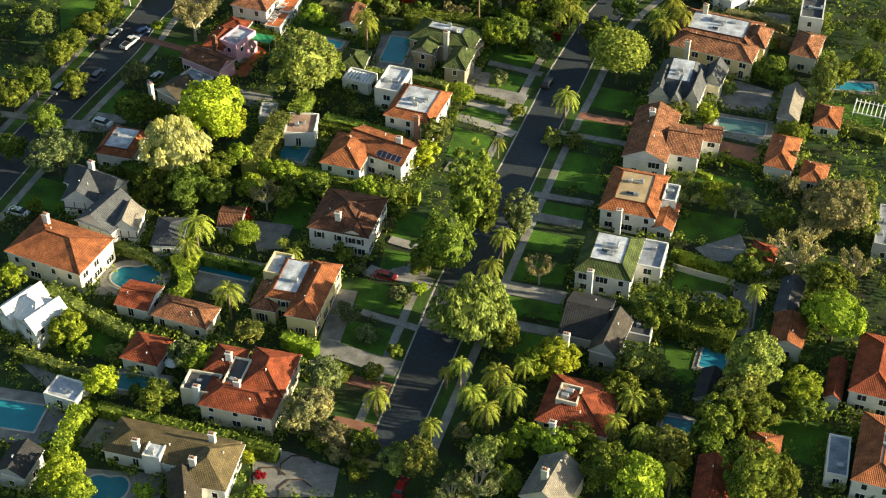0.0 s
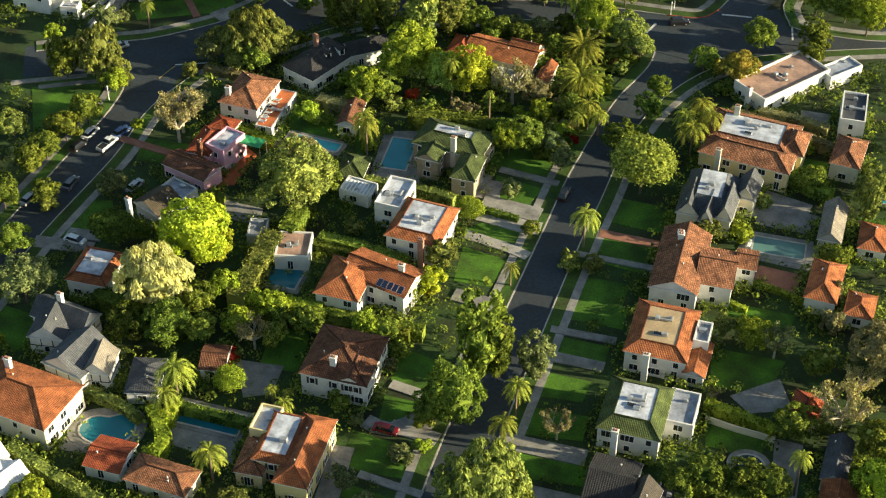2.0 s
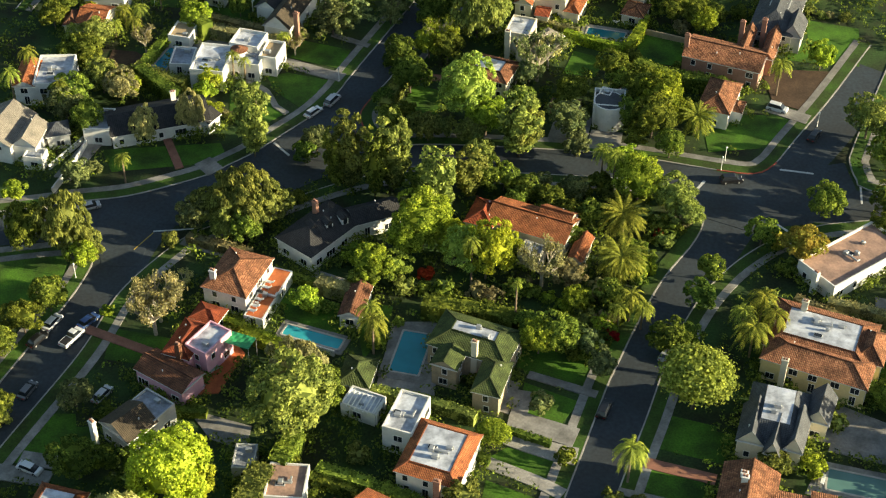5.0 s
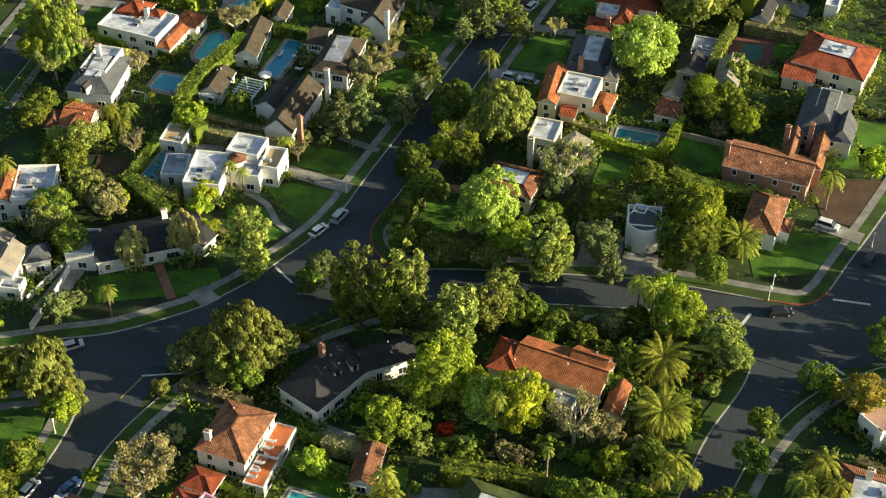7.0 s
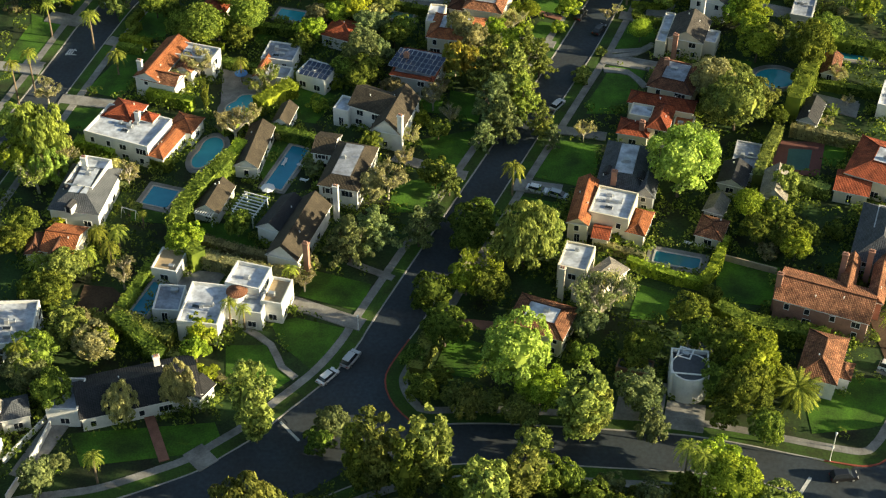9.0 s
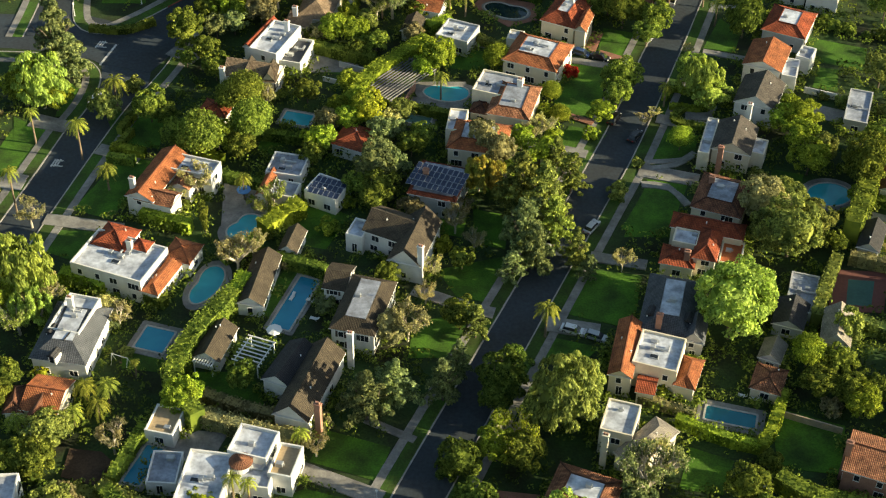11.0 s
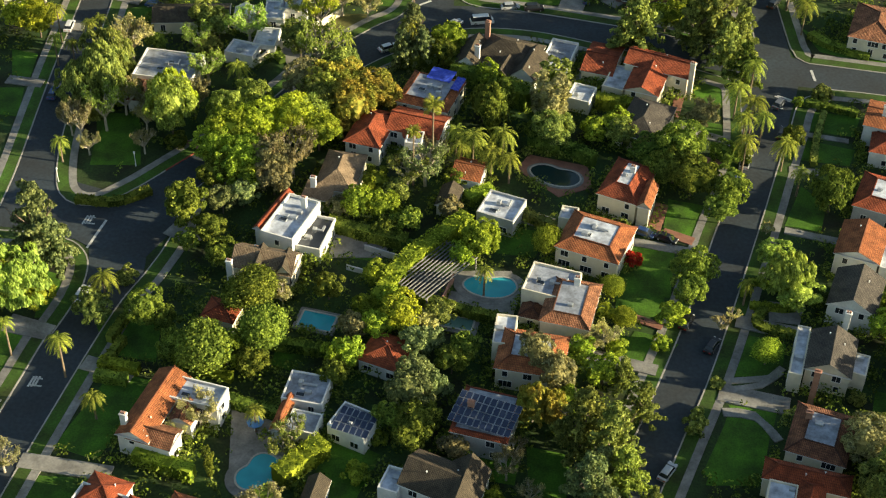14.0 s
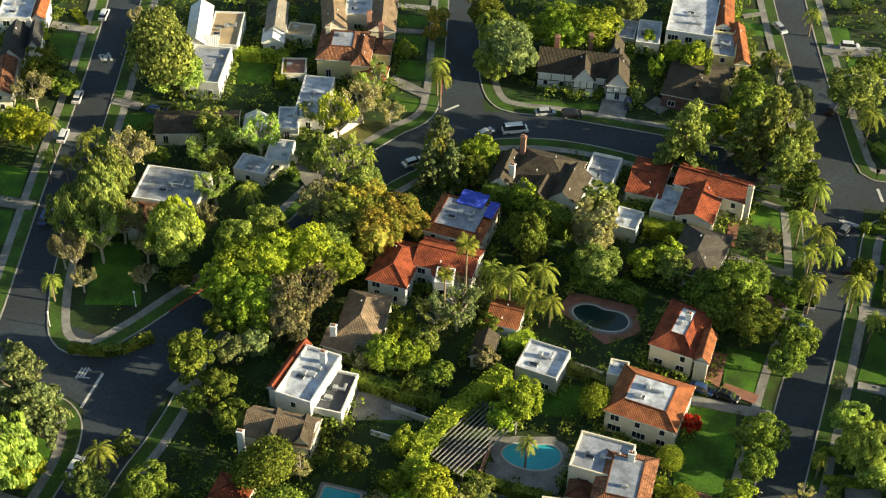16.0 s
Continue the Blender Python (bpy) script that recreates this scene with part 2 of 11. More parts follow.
leaf_mat("leaf_brown", (0.125, 0.112, 0.052), (0.41, 0.36, 0.175))
leaf_mat("leaf_gold", (0.185, 0.150, 0.030), (0.58, 0.46, 0.10), patch=(0.66, 0.90, 0.8))
leaf_mat("leaf_yellow", (0.145, 0.200, 0.036), (0.49, 0.60, 0.135))
leaf_mat("leaf_red", (0.20, 0.012, 0.012), (0.52, 0.03, 0.03))
leaf_mat("palm_leaf", (0.085, 0.112, 0.020), (0.42, 0.44, 0.080))
mat("bark", (0.13, 0.10, 0.075), 0.95, 0.3, 1.5, 8.0, 0.5)
mat("pale_bark", (0.42, 0.37, 0.29), 0.95, 0.25, 1.5, 8.0, 0.4)
mat("palm_bark", (0.20, 0.15, 0.10), 0.95, 0.3, 2.0, 9.0, 0.5)


def gloss_mat(name, color, rough=0.08, metal=0.0, coat=0.0):
    m = bpy.data.materials.new(name)
    m.use_nodes = True
    p = m.node_tree.nodes["Principled BSDF"]
    p.inputs["Base Color"].default_value = (*color, 1)
    p.inputs["Roughness"].default_value, p.inputs["Metallic"].default_value, p.inputs["Coat Weight"].default_value = rough, metal, coat
    MATS[name] = m
    return m


def water_mat(name, color):
    """Pool water: the tinted floor seen through a rippled, reflecting surface."""
    m = gloss_mat(name, color, 0.06)
    nt = m.node_tree
    p = nt.nodes["Principled BSDF"]
    geo, n, b = nt.nodes.new("ShaderNodeNewGeometry"), nt.nodes.new("ShaderNodeTexNoise"), nt.nodes.new("ShaderNodeBump")
    n.inputs["Scale"].default_value, n.inputs["Detail"].default_value = 1.6, 3
    b.inputs["Strength"].default_value, b.inputs["Distance"].default_value = 0.12, 0.05
    nt.links.new(geo.outputs["Position"], n.inputs["Vector"])
    nt.links.new(n.outputs["Fac"], b.inputs["Height"])
    nt.links.new(b.outputs["Normal"], p.inputs["Normal"])
    ramp = nt.nodes.new("ShaderNodeValToRGB")
    ramp.color_ramp.elements[0].color = (*[v * 0.75 for v in color], 1)
    ramp.color_ramp.elements[1].color = (*[v * 1.25 for v in color], 1)
    big = nt.nodes.new("ShaderNodeTexNoise")
    big.inputs["Scale"].default_value = 0.3
    nt.links.new(geo.outputs["Position"], big.inputs["Vector"])
    nt.links.new(big.outputs["Fac"], ramp.inputs["Fac"])
    nt.links.new(ramp.outputs["Color"], p.inputs["Base Color"])


gloss_mat("window_glass", (0.02, 0.024, 0.03), 0.06)
water_mat("pool_blue", (0.03, 0.24, 0.36))
# the teal and the darker blue-green water have the pools' shade in their colour
water_mat("pool_teal", (0.02, 0.22, 0.27))
water_mat("pool_aqua", (0.04, 0.36, 0.42))
water_mat("pool_deep", (0.015, 0.15, 0.20))
water_mat("pool_dark", (0.012, 0.03, 0.032))
water_mat("pool_green", (0.10, 0.20, 0.18))
for car_name, car_color in dict(white=(0.72, 0.72, 0.72), silver=(0.42, 0.43, 0.45), black=(0.012, 0.012, 0.014), blue=(0.03, 0.07, 0.20), red=(0.35, 0.012, 0.014), grey=(0.12, 0.125, 0.135)).items():
    gloss_mat("car_" + car_name, car_color, 0.3, 0.15, 0.6)


# ---- builders ----
def link_mesh(name, verts, faces, mats, parent=None, label="", m=None, uvs=None, index=None, smooth=False):
    """One mesh object. mats: a material's name or several; index: each face's slot; uvs: per-face corner lists."""
    me = bpy.data.meshes.new(name)
    me.from_pydata([tuple(v) for v in verts], [], faces)
    for k in ([mats] if isinstance(mats, str) else mats):
        me.materials.append(MATS[k])
    if index is not None:
        me.polygons.foreach_set("material_index", index)
    if uvs is not None:
        layer = me.uv_layers.new(name="UVMap")
        layer.data.foreach_set("uv", [c for f in uvs for uv in f for c in uv])
    if smooth:
        me.polygons.foreach_set("use_smooth", [True] * len(me.polygons))
    ob = new(name, me)
    if parent is not None:
        ob.parent = parent
    if m is not None:
        ob.matrix_basis = m
    return tagged(ob, label)


def share(name, me, parent, m):
    ob = new(name, me)
    ob.parent, ob.matrix_basis = parent, m
    return ob


def empty(name, x, y, z=0.0, yaw=0.0):
    ob = new(name)
    ob.empty_display_size = 0.5
    ob.matrix_basis = pose(x, y, z, 0, 0, yaw)
    return ob


class Geo:
    """Collects vertices and faces of one mesh."""

    def __init__(self):
        self.v, self.f, self.i, self.uv = [], [], [], []

    def poly(self, pts, slot=0, uv=None):
        n = len(self.v)
        self.v += [tuple(p) for p in pts]
        self.f.append(list(range(n, n + len(pts))))
        self.i.append(slot)
        self.uv.append(uv or [(p[0], p[1]) for p in pts])

    def box(self, x0, x1, y0, y1, z0, z1, slot=0, bevel=0.0):
        b = bevel
        n = len(self.v)
        self.v += [(x0, y0, z0), (x1, y0, z0), (x1, y1, z0), (x0, y1, z0), (x0, y0, z1 - b), (x1, y0, z1 - b), (x1, y1, z1 - b), (x0, y1, z1 - b)]
        fs = [(3, 2, 1, 0), (0, 1, 5, 4), (1, 2, 6, 5), (2, 3, 7, 6), (3, 0, 4, 7)]
        if b:
            self.v += [(x0 + b, y0 + b, z1), (x1 - b, y0 + b, z1), (x1 - b, y1 - b, z1), (x0 + b, y1 - b, z1)]
            fs += [(4, 5, 9, 8), (5, 6, 10, 9), (6, 7, 11, 10), (7, 4, 8, 11), (8, 9, 10, 11)]
        else:
            fs.append((4, 5, 6, 7))
        for f in fs:
            self.f.append([n + k for k in f])
            self.i.append(slot)
            self.uv.append([(self.v[n + k][0] + self.v[n + k][1], self.v[n + k][2]) for k in f])

    def bar(self, a, b, r, slot=0, sides=5, r2=None):
        """A round bar from a to b, tapering to r2."""
        a, b = Vector(a), Vector(b)
        d = (b - a).normalized() if (b - a).length > 1e-6 else Vector((0, 0, 1))
        s = d.orthogonal().normalized()
        t = d.cross(s)
        n = len(self.v)
        for p, q in ((a, r), (b, r if r2 is None else r2)):
            for k in range(sides):
                w = 2 * math.pi * k / sides
                self.v.append(tuple(p + (s * math.cos(w) + t * math.sin(w)) * q))
        for k in range(sides):
            l = (k + 1) % sides
            self.f.append([n + k, n + l, n + sides + l, n + sides + k])
            self.i.append(slot)
            self.uv.append([(0, 0)] * 4)
        for ring in ([n + k for k in reversed(range(sides))], [n + sides + k for k in range(sides)]):
            self.f.append(ring)
            self.i.append(slot)
            self.uv.append([(0, 0)] * sides)

    def make(self, name, mats, parent=None, label="", m=None, smooth=False):
        return link_mesh(name, self.v, self.f, mats, parent, label, m, self.uv, self.i, smooth)


ROAD_Z = [0.0]
TAKEN, LINES, WALLS = [], [], []   # ground already laid out: outlines, and lines with half widths


def spline(pts, step=2.0):
    """Points along a smooth line (Catmull-Rom) through a few given ones."""
    p = [Vector((*q, 0)) for q in pts]
    if len(p) == 2:
        p = [p[0], (p[0] + p[1]) / 2, p[1]]
    p = [p[0] * 2 - p[1]] + p + [p[-1] * 2 - p[-2]]
    out = []
    for a, b, c, d in zip(p, p[1:], p[2:], p[3:]):
        n = max(1, int((c - b).length / step))
        for k in range(n):
            t = k / n
            out.append(0.5 * (2 * b + (c - a) * t + (2 * a - 5 * b + 4 * c - d) * t * t + (3 * b - a - 3 * c + d) * t ** 3))
    return out + [p[-2]]


def offset(line, d):
    """The line moved d metres to its left."""
    out = []
    for k, p in enumerate(line):
        t = line[min(k + 1, len(line) - 1)] - line[max(k - 1, 0)]
        n = Vector((-t.y, t.x, 0)).normalized()
        out.append(p + n * d)
    return out


def band(g, line, d0, d1, z0, z1, gap=0.0, slot=0, skirt=True):
    """A strip between two offsets of a line, its top at z1; with gap, laid as separate slabs."""
    a, b = offset(line, d0), offset(line, d1)
    for k in range(len(line) - 1):
        q = [a[k], a[k + 1], b[k + 1], b[k]]
        if gap:
            c = sum(q, Vector()) / 4
            q = [c + (p - c) * (1 - gap / max(0.3, (q[1] - q[0]).length)) for p in q]
        if d1 < d0:
            q = q[::-1]
        g.poly([(p.x, p.y, z1) for p in q], slot)
        if skirt:
            for i in range(4):
                p, r = q[i], q[(i + 1) % 4]
                if not gap and i in ((1, 3)):
                    continue
                g.poly([(p.x, p.y, z0), (r.x, r.y, z0), (r.x, r.y, z1), (p.x, p.y, z1)], slot)




def road(pts, width):
    """An asphalt carriageway along a centre line."""
    ROAD_Z[0] += 0.005
    LINES.append((spline(pts, 3.0), width / 2 + 4.6))
    g = Geo()
    band(g, spline(pts, 3.0), -width / 2, width / 2, 0, ROAD_Z[0], skirt=False)
    tagged(g.make("road", "asphalt"), "dark grey asphalt street with faint patches", "road", kind="structure")


def street_edge(pts, verge=2.6, walk=1.6, red=()):
    """Kerb, grass verge and slab pavement along a street's edge; the lots lie to the left of the line."""
    line = spline(pts, 1.7)
    g = Geo()
    band(g, line, 0, 0.28, 0, 0.15)
    tagged(g.make("kerb", "kerb_concrete"), "pale concrete kerb along the street", "kerb", kind="structure")
    for i0, i1 in red:
        g = Geo()
        band(g, line[int(i0 * len(line)):int(i1 * len(line))], -0.012, 0.292, 0, 0.165)
        tagged(g.make("red_kerb", "red_kerb_paint"), "red painted stretch of kerb", "kerb", kind="structure")
    if verge:
        g = Geo()
        band(g, line, 0.28, verge, 0, 0.13)
        tagged(g.make("verge", "verge_grass"), "mown grass verge between kerb and pavement", "verge", kind="structure")
    if walk:
        g = Geo()
        band(g, line, verge, verge + walk, 0.02, 0.15, gap=0.02)
        tagged(g.make("pavement", "concrete"), "pavement of pale concrete slabs", "pavement", kind="structure")


def flat_patch(name, corners, material, z, label, category, kind="structure", rim=None):
    g = Geo()
    n = len(corners)
    if sum(corners[i][0] * corners[(i + 1) % n][1] - corners[(i + 1) % n][0] * corners[i][1] for i in range(n)) < 0:
        corners = corners[::-1]
    g.poly([(x, y, z) for x, y in corners])
    for i in range(n):
        (x0, y0), (x1, y1) = corners[i], corners[(i + 1) % n]
        g.poly([(x0, y0, 0), (x1, y1, 0), (x1, y1, z), (x0, y0, z)])
    return tagged(g.make(name, material), label, category, kind=kind)


PATCH = [0]


def stack():
    """Each laid patch lies a little above the one before, so that none share a plane."""
    PATCH[0] += 1
    return 0.0023 * (PATCH[0] % 37)


def lawn(*corners):
    TAKEN.append(list(corners))
    flat_patch("lawn", list(corners), "lawn", 0.045 + stack() * 0.5, "mown green lawn of a house lot", "lawn")


def paving(*corners, material="concrete"):
    TAKEN.append(list(corners))
    flat_patch("paving", list(corners), material, 0.095 + stack(), "paved court of a house lot", "paving")


def path(pts, width, material="concrete", z=0.20):
    """A drive or garden walk, laid in slabs."""
    LINES.append((spline(pts, 2.4), width / 2 + 0.3))
    g = Geo()
    band(g, spline(pts, 2.4), -width / 2, width / 2, 0, z + stack(), gap=0.02)
    tagged(g.make("driveway" if width > 2 else "garden_walk", material), "paved drive across the front lawn" if width > 2 else "narrow paved garden walk", "driveway" if width > 2 else "path", kind="structure")


def pool(x, y, yaw, L, W, shape="rect", water="pool_blue", deck=1.2):
    """A swimming pool: coping ring, water inside, paved surround."""
    base = empty("swimming_pool", x, y, 0, yaw)
    mm = pose(x, y, 0, 0, 0, yaw)
    TAKEN.append([tuple((mm @ Vector((sx * (L / 2 + deck + 0.4), sy * (W / 2 + deck + 0.4), 0)))[:2]) for sx, sy in ((-1, -1), (1, -1), (1, 1), (-1, 1))])
    ring = []
    if shape == "rect":
        for cx, cy, w0 in ((1, 1, 0), (-1, 1, 90), (-1, -1, 180), (1, -1, 270)):
            for w in (0, 30, 60, 90):
                ring.append((cx * (L / 2 - 0.3) + 0.3 * math.cos(radians(w0 + w)), cy * (W / 2 - 0.3) + 0.3 * math.sin(radians(w0 + w))))
    else:
        for k in range(40):
            w = 2 * math.pi * k / 40
            c, q = math.cos(w), 1.0
            if shape == "kidney":
                q = 1 - 0.36 * math.exp(-((w - 1.45) / 0.5) ** 2) + 0.05 * c
            ring.append((c * L / 2 * q, math.sin(w) * W / 2 * q * (1.0 + 0.12 * c * (shape == "kidney"))))
    n = len(ring)
    def grow(d):
        if shape == "rect":
            return [(px * (1 + 2 * d / L), py * (1 + 2 * d / W)) for px, py in ring]
        return [(px + d * px / max(0.01, math.hypot(px, py)), py + d * py / max(0.01, math.hypot(px, py))) for px, py in ring]
    g = Geo()
    g.poly([(*p, 0.2143) for p in ring])
    g.make("water", water, base, "still blue pool water")
    g, a, b, c = Geo(), ring, grow(0.35), grow(0.35 + deck)
    for k in range(n):
        l = (k + 1) % n
        g.poly([(*a[k], 0.31), (*b[k], 0.31), (*b[l], 0.31), (*a[l], 0.31)][::-1])
        g.poly([(*a[k], 0.05), (*a[l], 0.05), (*a[l], 0.31), (*a[k], 0.31)][::-1])
        g.poly([(*b[k], 0.05), (*b[l], 0.05), (*b[l], 0.31), (*b[k], 0.31)])
    g.make("coping", "pool_tile", base, "pale stone coping")
    if deck:
        g = Geo()
        for k in range(n):
            l = (k + 1) % n
            g.poly([(*b[k], 0.1943), (*c[k], 0.1943), (*c[l], 0.1943), (*b[l], 0.1943)][::-1])
            g.poly([(*c[k], 0.0), (*c[l], 0.0), (*c[l], 0.1943), (*c[k], 0.1943)])
        g.make("deck", "concrete", base)
    tagged(base, {"rect": "rectangular", "oval": "oval", "kidney": "kidney-shaped"}[shape] + " swimming pool with pale coping in a garden", "pool", "garden pools")


# ---- houses ----
def window_mesh(w, h, bars):
    """A frame in one piece, with openings for its panes, and the glass behind."""
    f = 0.09
    xs = [-w / 2 - f, -w / 2]
    for k in range(1, bars):
        xs += [-w / 2 + w * k / bars - 0.03, -w / 2 + w * k / bars + 0.03]
    xs += [w / 2, w / 2 + f]
    zs = [-h / 2 - f * 1.6, -h / 2, h / 2, h / 2 + f]
    bm = bmesh.new()
    front = [[bm.verts.new((x, 0.07, z)) for z in zs] for x in xs]
    back = [[bm.verts.new((x, -0.03, z)) for z in zs] for x in xs]
    full = lambda i, j: 0 <= i < len(xs) - 1 and 0 <= j < 3 and not (j == 1 and i % 2 == 1)
    for i in range(len(xs) - 1):
        for j in range(3):
            if not full(i, j):
                continue
            bm.faces.new((front[i][j], front[i][j + 1], front[i + 1][j + 1], front[i + 1][j]))
            for di, dj, a, b in ((-1, 0, (i, j), (i, j + 1)), (1, 0, (i + 1, j + 1), (i + 1, j)), (0, -1, (i + 1, j), (i, j)), (0, 1, (i, j + 1), (i + 1, j + 1))):
                if not full(i + di, j + dj):
                    bm.faces.new((front[b[0]][b[1]], front[a[0]][a[1]], back[a[0]][a[1]], back[b[0]][b[1]]))
    me = bpy.data.meshes.new("window")
    bm.to_mesh(me)
    bm.free()
    me.materials.append(MATS["white_paint"])
    pe = bpy.data.meshes.new("pane")
    pe.from_pydata([(-w / 2, 0.03, -h / 2), (-w / 2, 0.03, h / 2), (w / 2, 0.03, h / 2), (w / 2, 0.03, -h / 2)], [], [(0, 1, 2, 3)])
    pe.materials.append(MATS["window_glass"])
    return me, pe


WINDOWS = {"small": (window_mesh(0.9, 1.25, 1), 1.1), "pair": (window_mesh(1.5, 1.3, 2), 1.7), "wide": (window_mesh(2.3, 1.4, 3), 2.5), "tall": (window_mesh(1.0, 2.0, 2), 1.2)}


def roof_plane(g, pts, slot=0):
    """One slope, its first two points along the eave: UV runs along the eave and up the slope, in metres."""
    a, b = Vector(pts[0]), Vector(pts[1])
    u = (b - a).normalized()
    nrm = (b - a).cross(Vector(pts[-1]) - a).normalized()
    v = nrm.cross(u)
    g.poly(pts, slot, [((Vector(p) - a).dot(u), (Vector(p) - a).dot(v)) for p in pts])


def block_roof(kind, L, W, eave, rise, inset):
    """Slopes, ridge lines and deck of a block's roof, in the block's own axes; the long side is x unless kind ends in _y."""
    X, Y, T = L / 2, W / 2, eave + rise
    c = [(-X, -Y, eave), (X, -Y, eave), (X, Y, eave), (-X, Y, eave)]
    if kind == "hip":
        if L >= W:
            d = min(Y, X)
            p, q = (-X + d, 0, T), (X - d, 0, T)
            pl = [[c[0], c[1], q, p], [c[1], c[2], q], [c[2], c[3], p, q], [c[3], c[0], p]]
            rd = [(p, q), (c[0], p), (c[3], p), (c[1], q), (c[2], q)]
        else:
            d = X
            p, q = (0, -Y + d, T), (0, Y - d, T)
            pl = [[c[0], c[1], p], [c[1], c[2], q, p], [c[2], c[3], q], [c[3], c[0], p, q]]
            rd = [(p, q), (c[0], p), (c[1], p), (c[2], q), (c[3], q)]
        return pl, rd, None, []
    if kind == "gable_x":
        p, q = (-X, 0, T), (X, 0, T)
        return [[c[0], c[1], q, p], [c[2], c[3], p, q]], [(p, q)], None, [[c[1], c[2], q], [c[3], c[0], p]]
    if kind == "gable_y":
        p, q = (0, -Y, T), (0, Y, T)
        return [[c[1], c[2], q, p], [c[3], c[0], p, q]], [(p, q)], None, [[c[0], c[1], p], [c[2], c[3], q]]
    if kind == "hipflat":
        d = inset
        t = [(-X + d, -Y + d, T), (X - d, -Y + d, T), (X - d, Y - d, T), (-X + d, Y - d, T)]
        pl = [[c[k], c[(k + 1) % 4], t[(k + 1) % 4], t[k]] for k in range(4)]
        return pl, [(c[k], t[k]) for k in range(4)] + [(t[k], t[(k + 1) % 4]) for k in range(4)], t, []
    if kind == "shed":
        t = [(-X, Y, T), (X, Y, T)]
        return [[c[0], c[1], t[1], t[0]]], [], None, [[c[1], c[2], t[1]], [c[3], c[0], t[0]], [c[2], c[3], t[0], t[1]]]
    return [], [], c, []


def house(label, wall, blocks, chimneys=(), units=(), category="house", trim="white_paint", seed=0, panels=(), shutters=False, timbers=False, dormers=()):
    """A house of one or more blocks. block: x, y, yaw, L, W, eave, roof kind, covering, rise or parapet, deck covering.
    chimneys: x, y, top, covering. units: x, y, z for roof-top machines."""
    rng = random.Random(seed + int(blocks[0][0] * 13 + blocks[0][1] * 7))
    hx, hy = blocks[0][0], blocks[0][1]
    base = tagged(empty(category.replace(" ", "_"), hx, hy), label, category, "houses of the quarter" if category == "house" else "garages and garden houses")
    rects = []
    for b in blocks:
        mm = pose(b[0], b[1], 0, 0, 0, b[2])
        TAKEN.append([tuple((mm @ Vector((sx * (b[3] / 2 + 0.3), sy * (b[4] / 2 + 0.3), 0)))[:2]) for sx, sy in ((-1, -1), (1, -1), (1, 1), (-1, 1))])
        WALLS.append(TAKEN[-1])
        m = pose(b[0], b[1], 0, 0, 0, b[2])
        rects.append((m.inverted(), b[3], b[4], b[5]))
    for bi, b in enumerate(blocks):
        x, y, yaw, L, W, eave, kind, cover, rise = b[:9]
        deck = b[9] if len(b) > 9 else "white_roofing"
        inset = b[10] if len(b) > 10 else min(L, W) * 0.27
        wall_mat = b[11] if len(b) > 11 else wall
        m = pose(x - hx, y - hy, 0, 0, 0, yaw)
        flat = kind == "flat"
        o = 0.0 if flat else 0.38
        planes, ridges, top, gables = block_roof(kind, L, W, eave, rise, inset)
        X, Y = L / 2 - o, W / 2 - o
        g = Geo()
        if flat:
            # walls run up past the deck as a parapet with a real thickness
            t, z = 0.28, eave + rise
            g.box(-X, X, -Y, -Y + t, 0, z)
            g.box(-X, X, Y - t, Y, 0, z)
            g.box(-X, -X + t, -Y + t, Y - t, 0, z)
            g.box(X - t, X, -Y + t, Y - t, 0, z)
        else:
            g.box(-X, X, -Y, Y, 0, eave)
            for tri in gables:
                n0 = len(g.v)
                k = 1 - 2 * o / (L if abs(tri[0][0] - tri[1][0]) < 0.01 else W)
                pts = [Vector(p) for p in tri]
                inner = [Vector((max(-X, min(X, p.x)), max(-Y, min(Y, p.y)), p.z)) for p in pts]
                for p in inner:
                    p.z -= 0.12
                g.poly(inner)
        g.make("wall", wall_mat, base, m=m)
        if planes:
            g = Geo()
            lo = eave - 0.16
            for pl in planes:
                roof_plane(g, pl)
            c = [(-L / 2, -W / 2), (L / 2, -W / 2), (L / 2, W / 2), (-L / 2, W / 2)]
            for i in range(4):
                a, d = c[i], c[(i + 1) % 4]
                zz = [eave, eave]
                g.poly([(*a, lo), (*d, lo), (*d, eave), (*a, eave)], 1)
            g.poly([(*q, lo) for q in reversed(c)], 1)
            g.make("roof", [cover, trim], base, m=m)
            if ridges and "tile" in cover:
                g = Geo()
                for a, d in ridges:
                    g.bar(a, d, 0.16, sides=6)
                g.make("ridge_tiles", cover, base, m=m)
        if top:
            g = Geo()
            z = (eave - 0.02) if flat else eave + rise
            if flat:
                g.box(-X + 0.28, X - 0.28, -Y + 0.28, Y - 0.28, eave - 0.25, eave)
            else:
                dx, dy = L / 2 - inset - 0.1, W / 2 - inset - 0.1
                g.box(-dx, dx, -dy, dy, z - 0.3, z + 0.03)
            g.make("roof_deck", deck, base, "flat roof deck", m=m)
            for k in range(max(1, int(L * W / 70))):
                ux, uy = rng.uniform(-0.3, 0.3) * (L - 2 * inset * (not flat)), rng.uniform(-0.3, 0.3) * (W - 2 * inset * (not flat))
                g = Geo()
                s, h = rng.uniform(0.3, 0.7), rng.uniform(0.35, 0.9)
                zz = z + (0.03 if not flat else 0.02)
                g.box(ux - s, ux + s, uy - s * 0.7, uy + s * 0.7, zz, zz + h, bevel=0.05)
                g.bar((ux + s * 1.3, uy, zz), (ux + s * 1.3, uy, zz + 0.6), 0.08)
                g.make("roof_unit", "metal_grey", base, "grey roof-top machine", m=m)
